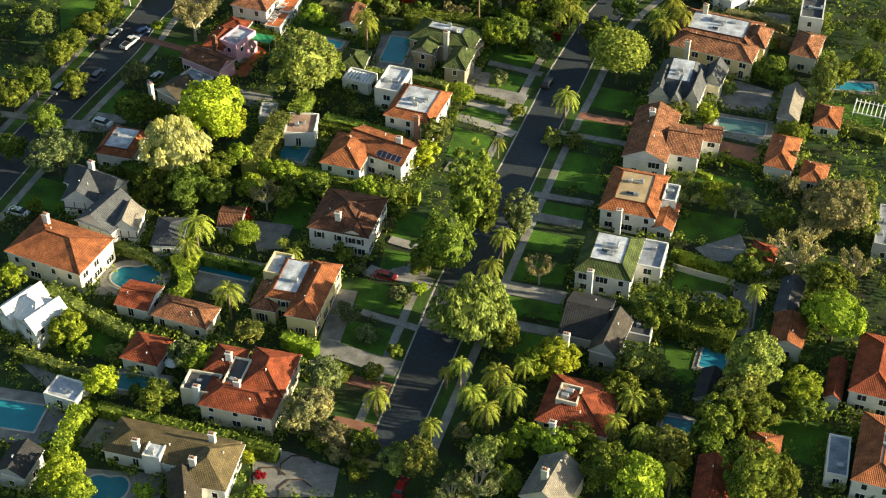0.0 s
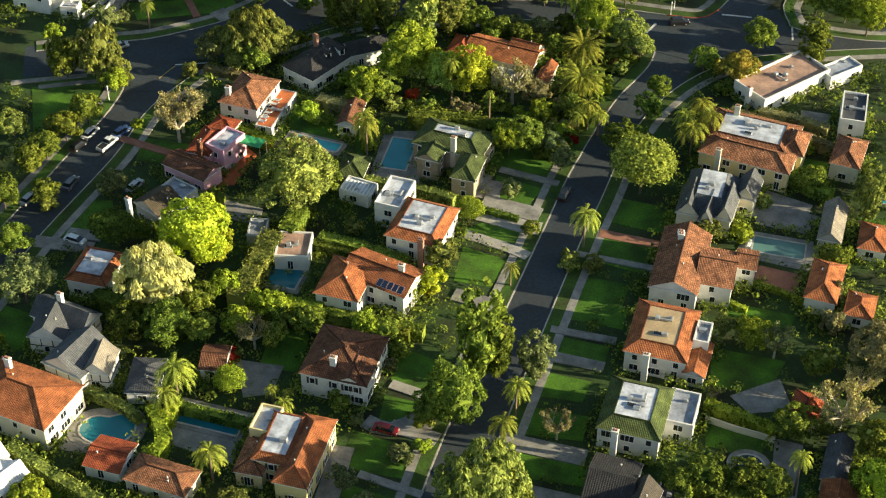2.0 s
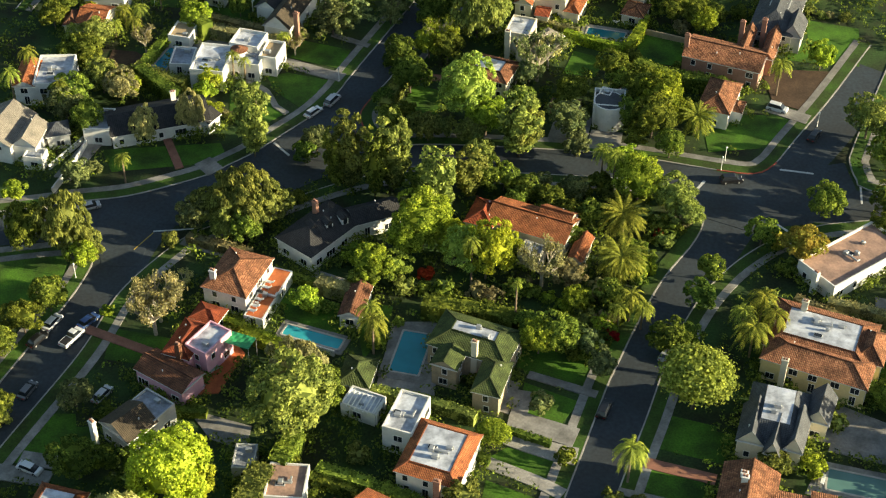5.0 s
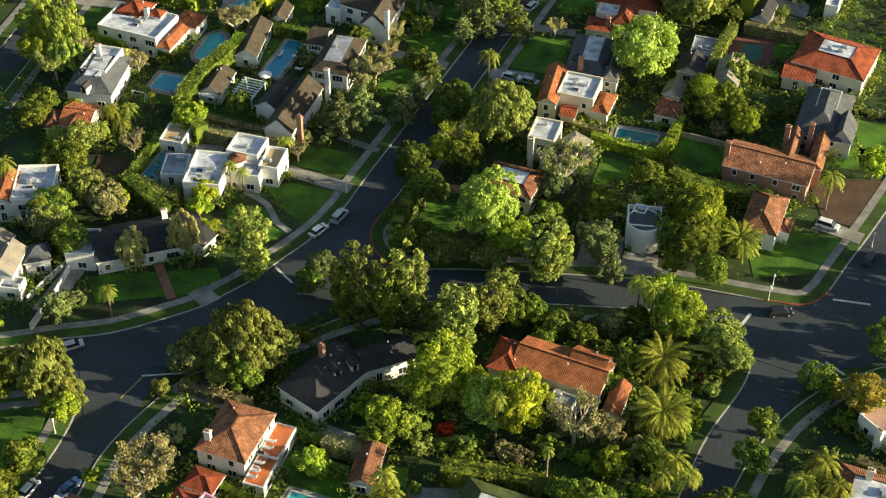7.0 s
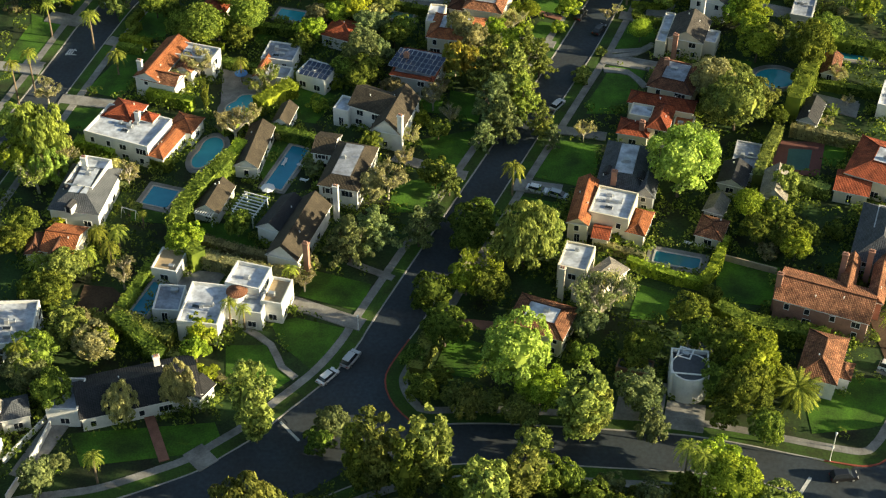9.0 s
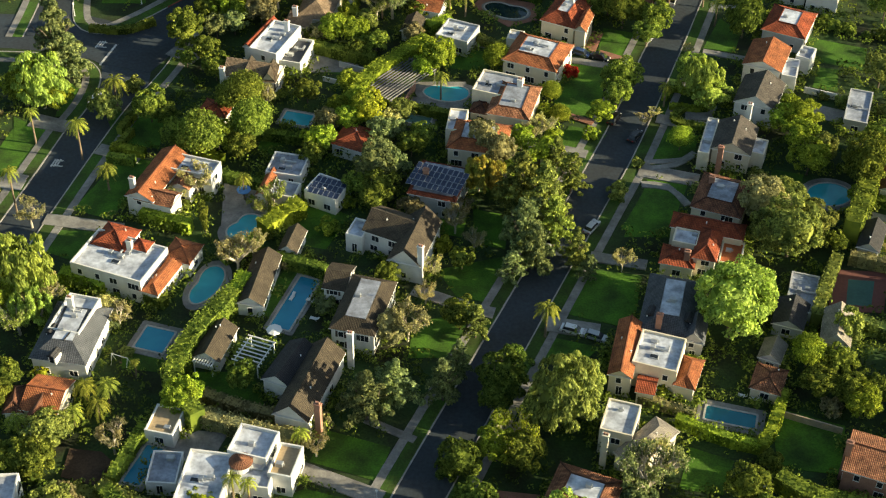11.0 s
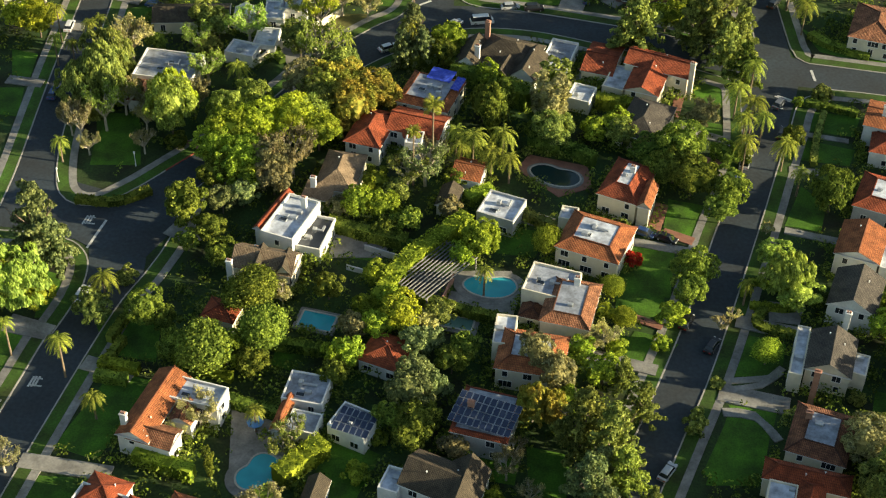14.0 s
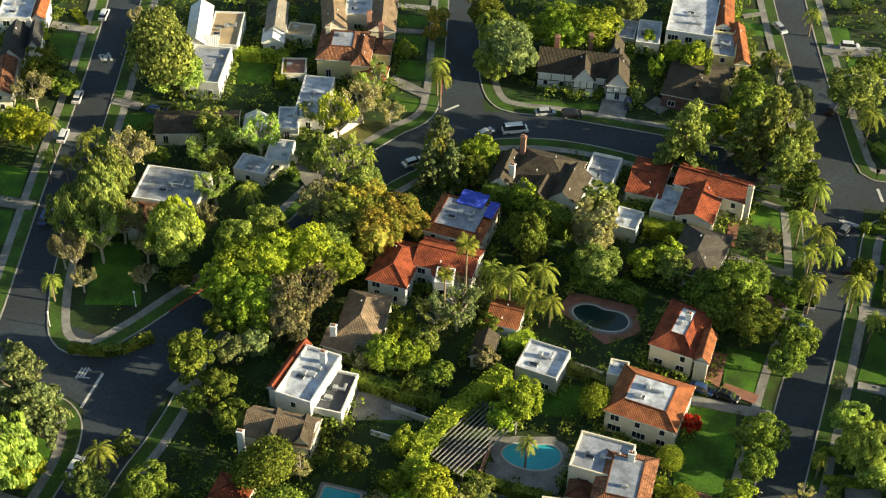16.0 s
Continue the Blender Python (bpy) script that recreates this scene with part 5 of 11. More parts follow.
street_edge([(37.0, 356.2), (29.7, 357.4), (14.1, 358.4), (-1.9, 359.2), (-18, 357.8), (-28.5, 353.7), (-38.5, 347.8), (-48.3, 341.9), (-54.9, 338), (-60.1, 331.8), (-66.9, 319.8), (-71.4, 303.5), (-81.3, 278.8), (-86.7, 262.4), (-95.2, 237.3)], red=((0.36, 0.39),))
street_edge([(137.7, 347), (117.7, 346.6), (97.7, 346.2), (74.6, 343.6), (67.1, 341.2), (59.6, 337.6), (51.7, 330.8), (45.7, 323.4), (41, 315.6), (36.8, 306.5), (30.8, 289.4), (25.7, 275.7), (16.5, 248.3), (7.2, 219.8), (-0.3, 196.3), (-5, 181.4)])
street_edge([(-99.3, 254.6), (-86.8, 287.9), (-81.2, 303.4), (-75.6, 318.1), (-73.2, 328.5), (-74.6, 332.5), (-77.6, 334.6), (-83.6, 334.2), (-93.1, 332.2)])
street_edge([(-95.8, 343.5), (-86, 345.6), (-80.1, 347.1), (-70, 349.1), (-60.2, 353.4), (-54.2, 356.6), (-50.3, 360), (-45.4, 364.4), (-40.3, 370.5), (-36.5, 374.9), (-32.7, 380), (-28.6, 387.7), (-22.6, 402.5), (14.1, 488.3), (27.3, 524.5), (35.5, 546.8), (39, 570.4), (38.6, 576.6), (34.7, 579.9), (14.8, 589.3), (-7.4, 596.8), (-25.5, 596.2), (-36.3, 588.1), (-43.2, 582.6), (-52.1, 573.3), (-60.5, 562.7), (-68.4, 552), (-74.7, 541.2), (-79.3, 532), (-80.8, 520.9), (-83.9, 511.2), (-89, 497.8), (-98.4, 461.2), (-108.2, 419.5)])
street_edge([(212, 544.5), (138.5, 559.5), (65, 574.5), (55.5, 573), (51.2, 569), (47.6, 558.8), (42.6, 544.8), (35.3, 523.7), (22.5, 488.5), (13.6, 467.5), (-3.1, 428.4), (-16.4, 395.9), (-20.2, 387.8), (-23.1, 381.6), (-23.8, 378.1), (-22.9, 373.9), (-20.4, 369.9), (-16.6, 367.7), (-3.7, 367.9), (20, 366.5), (34, 364.8), (52, 360.3), (59.7, 359.2), (64.3, 362.2), (70, 370.7), (80.8, 386.9), (94, 408.5)], red=((0.70, 0.745), (0.87, 0.90)))
street_edge([(109.3, 429), (94.4, 396.4), (82.1, 368.8), (80.4, 363), (80.7, 357.6), (82.5, 354.2), (98.4, 349.5), (118.4, 349.9), (138.4, 350.3)])
street_edge([(-112.6, 438.2), (-103.6, 475), (-99.3, 493.4), (-98.5, 493.6), (-95.7, 503.4), (-95.1, 511.8), (-96.9, 517), (-101.1, 520.4), (-109.8, 522.2), (-124.4, 522.8)])
street_edge([(-105.5, 666.4), (-106.2, 603.5), (-107.9, 573), (-108, 552.8), (-106.8, 540.4), (-104.9, 534), (-101.2, 530.7), (-96, 530.7), (-90.6, 535.1), (-84.3, 542), (-70.1, 559.1), (-54.9, 583.4), (-43.6, 596.6), (-38.3, 600.9), (-35.3, 605.3), (-34.1, 611.2), (-33.3, 623.1), (-31.7, 669.3)], red=((0.52, 0.60), (0.80, 0.86)))
street_edge([(-24.9, 669.6), (-25.5, 627.8), (-25.2, 616.8), (-23.1, 609.8), (-18.6, 606.5), (-5.8, 604.2), (19.3, 597.6), (31.9, 593), (41.7, 590.2), (45.3, 593.6), (45.7, 606.6), (45.9, 639.6), (46.4, 672.4)])
street_edge([(54, 672.7), (53, 630.6), (53.1, 596.7), (53.6, 590), (55.7, 585.7), (67, 583.1), (140.5, 568.1), (214, 553.1)])
street_edge([(-116, 528.4), (-115.1, 543.2), (-114.5, 574.6), (-113.3, 609.5), (-113.2, 645.7), (-114.5, 666)])
# ---- houses ----
house("white two-storey house with an orange tiled hip roof", "white_stucco", [(-43.8, 320.6, -20, 9.5, 12.3, 5.16, "hip", "mixed_tile", 2.2), (-48.4, 311.7, -22, 5.9, 4.9, 2.82, "hip", "red_tile", 1), (-37.9, 317.7, -18, 3.8, 14.3, 2.63, "flat", "", 0.03, "terracotta_paving")], chimneys=[(-48.0, 317.9, 8.2, "white_stucco")])
house("pink stucco house with red tiled and flat white roofs", "pink_stucco", [(-53.3, 295.6, -33, 11.4, 6.4, 3.96, "gable_x", "brown_tile", 1.3), (-51.1, 303.2, -19, 5.7, 9.9, 4.47, "hip", "red_tile", 1.3), (-47.1, 302.4, -32, 4.8, 7.3, 5.33, "flat", "", 0.5, "white_roofing")], chimneys=[(-51.8, 298.4, 8, "brown_tile")])
house("brown gabled house with a grey flat roof behind trees", "grey_stucco", [(-58.4, 283.0, -41, 7.8, 6.9, 4.3, "gable_y", "brown_shingle", 2.2), (-55.2, 286.8, -35, 6.6, 5.1, 4.3, "flat", "", 0.4, "grey_roofing")], chimneys=[(-63.6, 279.7, 8, "white_stucco")])
house("small house with a pale flat roof and orange tile edges", "white_stucco", [(-67.5, 263.4, -15, 8.6, 10.2, 4.3, "hipflat", "orange_tile", 1, "white_roofing", 1.6)])
house("white half-timbered house with steep grey slate gables", "white_stucco", [(-70.8, 249.9, -26, 11.8, 6.4, 4.3, "gable_x", "slate", 2.8), (-66.6, 239.3, -29, 9.2, 9.6, 4.47, "gable_y", "slate", 3.2), (-72.6, 247.5, -9, 7.4, 8.5, 4.3, "gable_y", "slate", 2.9), (-62.4, 237.7, -7, 5.6, 6.6, 4.3, "gable_y", "grey_shingle", 2.6)], chimneys=[(-71.4, 250.6, 9, "white_stucco")], timbers=True)
house("large cream house with a broad orange tiled hip roof", "cream_stucco", [(-74.1, 228.7, -24, 17.4, 12.0, 5.42, "hip", "orange_tile", 2.6)], chimneys=[(-77.3, 233.8, 9, "white_stucco")])
house("white house with a bright white standing-seam roof", "white_stucco", [(-75.7, 211.0, -39, 10.4, 7.8, 5.16, "hip", "white_metal", 2.2), (-73.4, 209.0, -39, 4.6, 8.2, 5.0, "gable_y", "white_metal", 2.0), (-78.0, 212.6, -39, 4.2, 9.4, 4.8, "gable_y", "white_metal", 2.3)])
house("low garden house with a red barrel-tile roof", "white_stucco", [(-57.3, 217.0, -17, 7.1, 7.4, 2.82, "gable_x", "red_tile", 1.2)], category="garden house")
house("single-storey house with an orange tiled roof by the pool", "cream_stucco", [(-47.8, 212.2, -20, 11.7, 6.4, 3.2, "hip", "mixed_tile", 1.5)])
house("low house with red and orange tiled hips", "white_stucco", [(-53.6, 202.2, -18, 7.6, 7.4, 3.2, "hip", "red_tile", 1.6)])
house("yellow house with an orange tiled roof round pale flat decks", "yellow_stucco", [(-24.2, 216.0, -15, 6.2, 16.2, 5.16, "hip", "orange_tile", 1.9), (-28.3, 218.6, -14, 7.2, 11.6, 5.3, "hipflat", "orange_tile", 1.0, "white_roofing", 1.3), (-32.6, 216.4, -13, 5.4, 9.0, 3.6, "hip", "mixed_tile", 1.4), (-31.2, 222.5, -16, 4.0, 6.1, 5.68, "flat", "", 0.5, "white_roofing")], shutters=True)
house("house with large red tiled hips round dark sunken decks", "cream_stucco", [(-30.8, 194.7, -14, 8.8, 11.1, 4.8, "hip", "red_tile", 2.5), (-35.0, 188.6, -15, 13.7, 7.3, 4.6, "hip", "red_tile", 1.9), (-38.5, 197.7, -15, 6.4, 7.3, 4.7, "hip", "red_tile", 1.6), (-42.4, 192.1, -13, 6.1, 4.9, 4.5, "flat", "", 0.6, "dark_roofing"), (-36.4, 193.6, -14, 3.2, 7.6, 5.3, "flat", "", 0.4, "dark_roofing")], chimneys=[(-37.9, 196.6, 7.8, "white_stucco"), (-35.8, 189.9, 7.6, "white_stucco"), (-42.9, 189.6, 6.6, "white_stucco")])
house("long low house with an olive-tan shingle roof and white chimneys", "white_stucco", [(-46.0, 178.6, -15, 22.4, 8.1, 3.2, "hip", "olive_shingle", 2.0), (-39.0, 174.6, -12, 9.0, 10.8, 3.25, "hip", "olive_shingle", 2.6), (-42.6, 168.8, 11, 5.6, 9.0, 3.1, "gable_y", "brown_shingle", 1.9), (-48.5, 176.6, -15, 3.1, 3.6, 4.5, "flat", "", 0.12, "white_roofing")], chimneys=[(-51.6, 177.2, 6.4, "white_stucco"), (-38.9, 178.4, 6.6, "white_stucco"), (-41.5, 173.0, 6.6, "white_stucco")])
house("white two-storey house with a brown tiled hip roof and shutters", "white_stucco", [(-18.8, 238.5, -16, 12.8, 13.2, 5.42, "hip", "brown_tile", 2.4), (-16.9, 234.2, -14, 5.1, 6.0, 5.42, "gable_y", "brown_tile", 1.4)], chimneys=[(-20.5, 235.0, 8.5, "white_stucco")], shutters=True)
house("white house with an L-shaped orange tiled roof", "white_stucco", [(-19.6, 259.3, -17, 9.0, 11.5, 5.16, "hip", "orange_tile", 2.2), (-12.7, 261.0, -29, 14.5, 8.9, 5.16, "gable_x", "orange_tile", 1.8)], chimneys=[(-9.1, 259.5, 8.6, "white_stucco")], panels=[(-10.7, 257.0, 5.75, -29, 5, 2, 22)])
house("small white cabana with a flat tiled deck", "white_stucco", [(-30.4, 270.9, -4, 6.6, 7.4, 3.5, "flat", "", 0.35, "pink_roofing")], category="garden house")
house("white house with orange tiles round a pale flat roof", "white_stucco", [(-5.4, 276.1, -20, 11.3, 12.9, 5.16, "hipflat", "orange_tile", 1.2, "white_roofing", 2), (-11.0, 284.7, -19, 5.4, 9.3, 5.5, "flat", "", 0.5, "white_roofing")], chimneys=[(-5.6, 267.7, 8, "rose_brick")])
house("stone house with a green tiled roof round a flat deck", "tan_stone", [(0.9, 303.7, -22, 15.6, 9.9, 5.16, "hipflat", "green_tile", 1.8, "white_roofing", 3.6), (3.8, 293.9, -17, 5.5, 9.2, 5.16, "hip", "green_tile", 1.8), (-3.9, 298.5, -21, 5.4, 5.3, 5.16, "gable_y", "green_tile", 1.5)], chimneys=[(0.7, 299.0, 9, "cream_stucco")])
house("small pool house with a green tiled roof", "tan_stone", [(-20.0, 297.2, -12, 6.1, 7.7, 2.82, "hip", "green_tile", 1.5)], category="garden house")
house("white garden pergola house with a pale flat roof", "white_stucco", [(-18.7, 290.0, -24, 6.6, 4.7, 2.82, "flat", "", 0.3, "white_roofing")], category="garden house")
house("small white garage with a brown tiled roof", "white_stucco", [(-21.4, 315.5, -11, 4.7, 9.4, 3.01, "gable_y", "brown_tile", 1.3)], category="garage")
house("dark slate-roofed house with white dormers and bay", "white_stucco", [(-29.4, 335.2, -39, 9.8, 15.4, 3.96, "hip", "dark_shingle", 2.4), (-19.2, 340.7, 23, 10.3, 6.1, 3.95, "gable_x", "dark_shingle", 1.8)], chimneys=[(-30.4, 338.8, 8, "rose_brick")], dormers=[(-30.4, 333.2, 5.0, 35), (-27.4, 334.2, 5.0, 35), (-24.5, 335.9, 5.0, 35)])
house("long house with an orange tiled gable roof among trees", "cream_stucco", [(12.4, 338.1, -24, 17.1, 8.9, 4.3, "gable_x", "orange_tile", 1.9), (3.0, 340.6, -20, 6.2, 8.4, 4.0, "hip", "red_tile", 1.6), (17.2, 338.4, -24, 7.0, 7.2, 4.5, "gable_x", "orange_tile", 2.2), (21.5, 330.8, -20, 3.4, 8.5, 3.38, "gable_y", "orange_tile", 1.2), (12.1, 330.2, -27, 4.6, 3.5, 3.57, "flat", "", 0.3, "grey_roofing")], chimneys=[(6.1, 330.2, 8, "white_stucco")])
house("yellow villa with brown tiled roof round a wide pale deck", "yellow_stucco", [(63.6, 305.6, -22, 19.2, 13.4, 5.3, "hipflat", "mixed_tile", 1.3, "white_roofing", 3.0), (61.9, 299.1, -24, 19.5, 7.8, 5.1, "hip", "mixed_tile", 1.9), (72.2, 302.6, -22, 5.6, 9.0, 5.2, "hip", "mixed_tile", 2.0)], chimneys=[(61.0, 310.6, 9, "cream_stucco"), (55.1, 296.0, 8.5, "cream_stucco")])
house("grey slate house with cream steep gables and a flat deck", "cream_stucco", [(52.6, 286.2, -17, 10.3, 13.6, 4.64, "hipflat", "slate", 2.6, "white_roofing", 2.6), (60.5, 288.0, -22, 4.6, 7.5, 4.5, "gable_y", "slate", 2.8), (51.5, 280.6, -20, 3.0, 7.7, 4.5, "gable_y", "slate", 2.9), (55.4, 281.9, -20, 3.6, 8.7, 4.5, "gable_y", "slate", 3.3), (48.4, 284.0, -17, 5.0, 9.0, 4.4, "gable_y", "slate", 3.0)], chimneys=[(44.5, 270.4, 8, "white_stucco")])
house("big white house with a weathered orange-brown tiled roof", "white_stucco", [(44.1, 264.9, -16, 9.5, 18.4, 5.16, "gable_y", "mixed_tile", 2.4), (50.9, 263.1, -15, 7.4, 11.3, 4.99, "gable_x", "mixed_tile", 2), (57.0, 265.8, -14, 4.3, 6.2, 4.73, "gable_x", "mixed_tile", 1.2)], chimneys=[(44.4, 269.1, 8.5, "white_stucco")])
house("white house with orange tiles round a tan flat roof", "white_stucco", [(38.6, 245.4, -17, 11.7, 14.5, 5.16, "hipflat", "orange_tile", 1.3, "tan_roofing", 2.6), (44.7, 240.4, -18, 4.3, 9.3, 3.01, "gable_y", "orange_tile", 1.2), (45.9, 244.8, -17, 2.8, 5.5, 5.16, "flat", "", 0.5, "grey_roofing")], chimneys=[(34.7, 237.0, 7.6, "white_stucco")])
house("white house with a green tiled roof round a pale deck", "white_stucco", [(32.0, 226.1, -17, 11.3, 13.1, 5.16, "hipflat", "green_tile", 1.7, "white_roofing", 2.5), (40.1, 226.5, -17, 5.2, 8.0, 4.82, "flat", "", 0.4, "grey_roofing")], chimneys=[(27.6, 218.2, 8.2, "white_stucco")])
house("dark gabled house with grey lit roof slopes", "grey_stucco", [(26.6, 209.7, -18, 8.2, 12.2, 4.3, "gable_x", "dark_shingle", 2.6), (30.5, 204.6, -22, 5.6, 10.6, 4.3, "gable_y", "charcoal_shingle", 2.8), (36.6, 208.8, -18, 4.6, 6.8, 3.38, "flat", "", 0.3, "dark_roofing")], chimneys=[(22.0, 200.2, 9, "white_stucco")])
house("house with a red tiled hip roof and rooftop deck", "cream_stucco", [(23.6, 187.0, -19, 12.7, 12.2, 4.64, "hip", "red_tile", 2.4), (21.8, 187.5, -19, 3.8, 4.2, 6.5, "flat", "", 0.45, "pink_roofing")], chimneys=[(18.5, 180.1, 7.8, "white_stucco")], units=[(21.9, 188.0, 6.5, 0.7)])
house("house with tan steep gables at the street corner", "cream_stucco", [(18.1, 169.4, -26, 8.2, 9.8, 4.3, "gable_y", "grey_shingle", 3)], chimneys=[(16.6, 168.4, 9, "cream_stucco")])
house("small cottage with a steep grey roof", "grey_stucco", [(76.3, 279.3, -18, 4.9, 12.3, 2.82, "gable_y", "grey_shingle", 2)], category="garden house")
house("small garage with an orange hip roof", "white_stucco", [(83.5, 274.8, -17, 5.9, 8.7, 2.82, "hip", "orange_tile", 1.3)], category="garage")
house("cream house with a mixed orange tiled hip", "cream_stucco", [(83.4, 300.7, -22, 6.5, 10.8, 4.3, "hip", "mixed_tile", 1.6)])
house("white house with a dark flat roof", "white_stucco", [(87.2, 315.3, -15, 5.3, 10.8, 5.16, "flat", "", 0.5, "dark_roofing")])
house("white house with an orange hip roof by the court", "white_stucco", [(71.1, 260.5, -20, 6.3, 12.0, 3.96, "hip", "orange_tile", 1.8)])
house("small building with an orange tiled hip roof", "white_stucco", [(76.9, 255.0, -20, 5.6, 7.3, 2.82, "hip", "orange_tile", 1.2)], category="garage")
house("garden house with an orange hip roof and skylight", "white_stucco", [(62.2, 229.0, -24, 5.4, 6.9, 2.82, "hip", "red_tile", 1.3)], category="garden house")
house("white cottage with a grey gable roof", "white_stucco", [(65.2, 216.2, -20, 4.5, 10.4, 3.2, "gable_y", "slate", 1.6)], category="garden house")
house("white house with a brown and orange gable roof", "white_stucco", [(63.3, 206.5, -17, 6.2, 8.6, 3.76, "gable_y", "orange_tile", 1.4)])
house("white house with a large red tiled roof", "white_stucco", [(77.4, 195.9, -20, 8.7, 16.0, 5.16, "hip", "red_tile", 2), (69.7, 194.4, -18, 3.2, 10.3, 3.29, "gable_y", "red_tile", 1.2)])
house("house with orange tiles round a grey deck", "white_stucco", [(73.7, 175.8, -19, 8.6, 16.4, 5.16, "hipflat", "orange_tile", 1.4, "grey_roofing", 4), (66.7, 176.5, -15, 3.7, 9.2, 3.01, "flat", "", 0.4, "grey_roofing")])
house("low house with a dark red gable roof", "white_stucco", [(44.5, 170.3, -14, 5.8, 10.7, 3.76, "gable_y", "red_tile", 1.5)])
house("small house with an orange hip roof among trees", "white_stucco", [(54.4, 178.1, -16, 5.6, 7.4, 3.29, "hip", "orange_tile", 1.3)], category="garage")
house("small garage with a dark slate roof", "grey_stucco", [(47.2, 193.2, -20, 4.5, 8.0, 2.82, "gable_y", "dark_shingle", 1.5)], category="garage")
house("grey flat-roofed house at the far lots", "grey_stucco", [(87.7, 236.4, -18, 3.8, 12.8, 3.76, "flat", "", 0.4, "grey_roofing")])
house("low house with a dark gable roof", "grey_stucco", [(-71.0, 174.8, -17, 5.9, 7.0, 3.76, "gable_y", "dark_shingle", 1.8)])
house("white pool cabana with a pale flat roof", "white_stucco", [(-66.4, 192.2, -21, 6.4, 4.9, 2.82, "flat", "", 0.4, "white_roofing")], category="garden house")
house("small grey flat-roofed garage", "grey_stucco", [(-38.0, 276.7, -3, 3.7, 5.5, 2.82, "flat", "", 0.3, "grey_roofing")], category="garage")
house("slate-roofed garage beside the court", "white_stucco", [(-54.0, 235.5, -3, 6.2, 9.0, 3.01, "hip", "slate", 1.2)], category="garage")
house("small white garage with a brown tiled roof", "white_stucco", [(-42.3, 240.3, -5, 5.0, 6.8, 2.82, "gable_x", "brown_tile", 1.2)], category="garage")
house("white flat-roofed villa with a pinkish tiled roof deck", "white_stucco", [(74.3, 329.8, -54, 9.5, 20.4, 3.4, "flat", "", 0.55, "pink_roofing"), (88.0, 333.9, -58, 4.6, 9.5, 3.0, "flat", "", 0.4, "grey_roofing")], chimneys=[(65.6, 322.4, 5.6, "white_stucco")])
house("white house with a flat roof and orange tiled end", "white_stucco", [(-91.3, 386.3, 3, 8.0, 11.3, 5.33, "flat", "", 0.5, "white_roofing"), (-97.0, 385.2, -0, 5.1, 10.1, 5.16, "gable_y", "orange_tile", 1.4)])
house("white house with grey gabled roofs, bays and a porch", "white_stucco", [(-98.6, 366.4, -15, 10.4, 12.6, 4.6, "gable_y", "grey_shingle", 2.9), (-92.2, 364.0, -8, 5.6, 8.6, 4.4, "gable_y", "grey_shingle", 2.2), (-90.4, 359.2, -8, 4.2, 3.4, 3.0, "flat", "", 0.3, "grey_roofing"), (-87.4, 367.2, 18, 5.4, 5.4, 3.6, "hip", "slate", 1.7)], chimneys=[(-99.6, 363.2, 8.6, "white_stucco")])
house("long low white house with a dark roof behind a picket fence", "white_stucco", [(-67.0, 373.0, 18, 21.5, 10.5, 3.29, "gable_x", "dark_shingle", 2.2), (-78.8, 370.1, -1, 5.6, 7.6, 3.95, "flat", "", 0.4, "grey_roofing"), (-56.9, 373.6, -31, 5.8, 4.6, 3.01, "gable_y", "dark_shingle", 1.2)], chimneys=[(-64.0, 377.4, 6.5, "white_stucco")])
house("white flat-roofed modernist villa with parapets and terraces", "white_stucco", [(-57.4, 392.6, -8, 7.6, 10.8, 4.6, "flat", "", 0.6, "white_roofing"), (-50.2, 394.6, -10, 8.0, 6.6, 4.0, "flat", "", 0.4, "white_roofing"), (-50.0, 399.8, -16, 6.9, 6.4, 5.1, "flat", "", 0.7, "white_roofing"), (-44.4, 396.4, -13, 4.1, 7.0, 4.5, "flat", "", 0.6, "tan_roofing"), (-64.6, 396.1, -3, 5.1, 7.0, 2.82, "flat", "", 0.4, "grey_roofing")])
house("white garden loggia with a flat tiled roof", "white_stucco", [(-66.0, 406.6, -13, 5.1, 6.3, 3.01, "flat", "", 0.4, "tan_roofing")], category="garden house")
house("small house with an orange tiled roof among palms", "cream_stucco", [(-87.1, 411.7, -11, 7.1, 8.8, 3.76, "gable_x", "orange_tile", 1.6), (-87.9, 408.5, -11, 3.0, 8.8, 3.57, "gable_y", "brown_tile", 1.4), (-92.5, 410.9, 4, 3.8, 6.7, 3.38, "hip", "brown_tile", 1.2)])
house("stone and white house with a steep slate skirt and flat roof", "white_stucco", [(-85.5, 426.6, -9, 10.7, 15.1, 4.3, "hipflat", "slate", 2.2, "white_roofing", 3.4), (-85.2, 429.4, -14, 6.0, 9.6, 6.02, "flat", "", 0.6, "white_roofing")], chimneys=[(-86.1, 431.1, 9, "white_stucco")], dormers=[(-87.3, 418.8, 4.9, -21), (-85.7, 422.7, 4.9, -21), (-88.8, 424.8, 4.9, -21)])
house("white flat-roofed house with red tiled wings", "white_stucco", [(-80.0, 446.6, -21, 15.1, 10.6, 5.0, "flat", "", 0.6, "white_roofing"), (-81.6, 452.4, -20, 7.4, 7.2, 5.0, "hip", "red_tile", 1.8), (-76.0, 449.4, -21, 3.6, 3.4, 5.6, "hip", "red_tile", 0.9), (-71.4, 443.6, -21, 4.0, 11.4, 3.3, "hip", "orange_tile", 1.1), (-68.6, 450.2, -19, 6.2, 6.4, 3.5, "hip", "orange_tile", 1.4)], chimneys=[(-78.2, 448.6, 7.6, "white_stucco")])
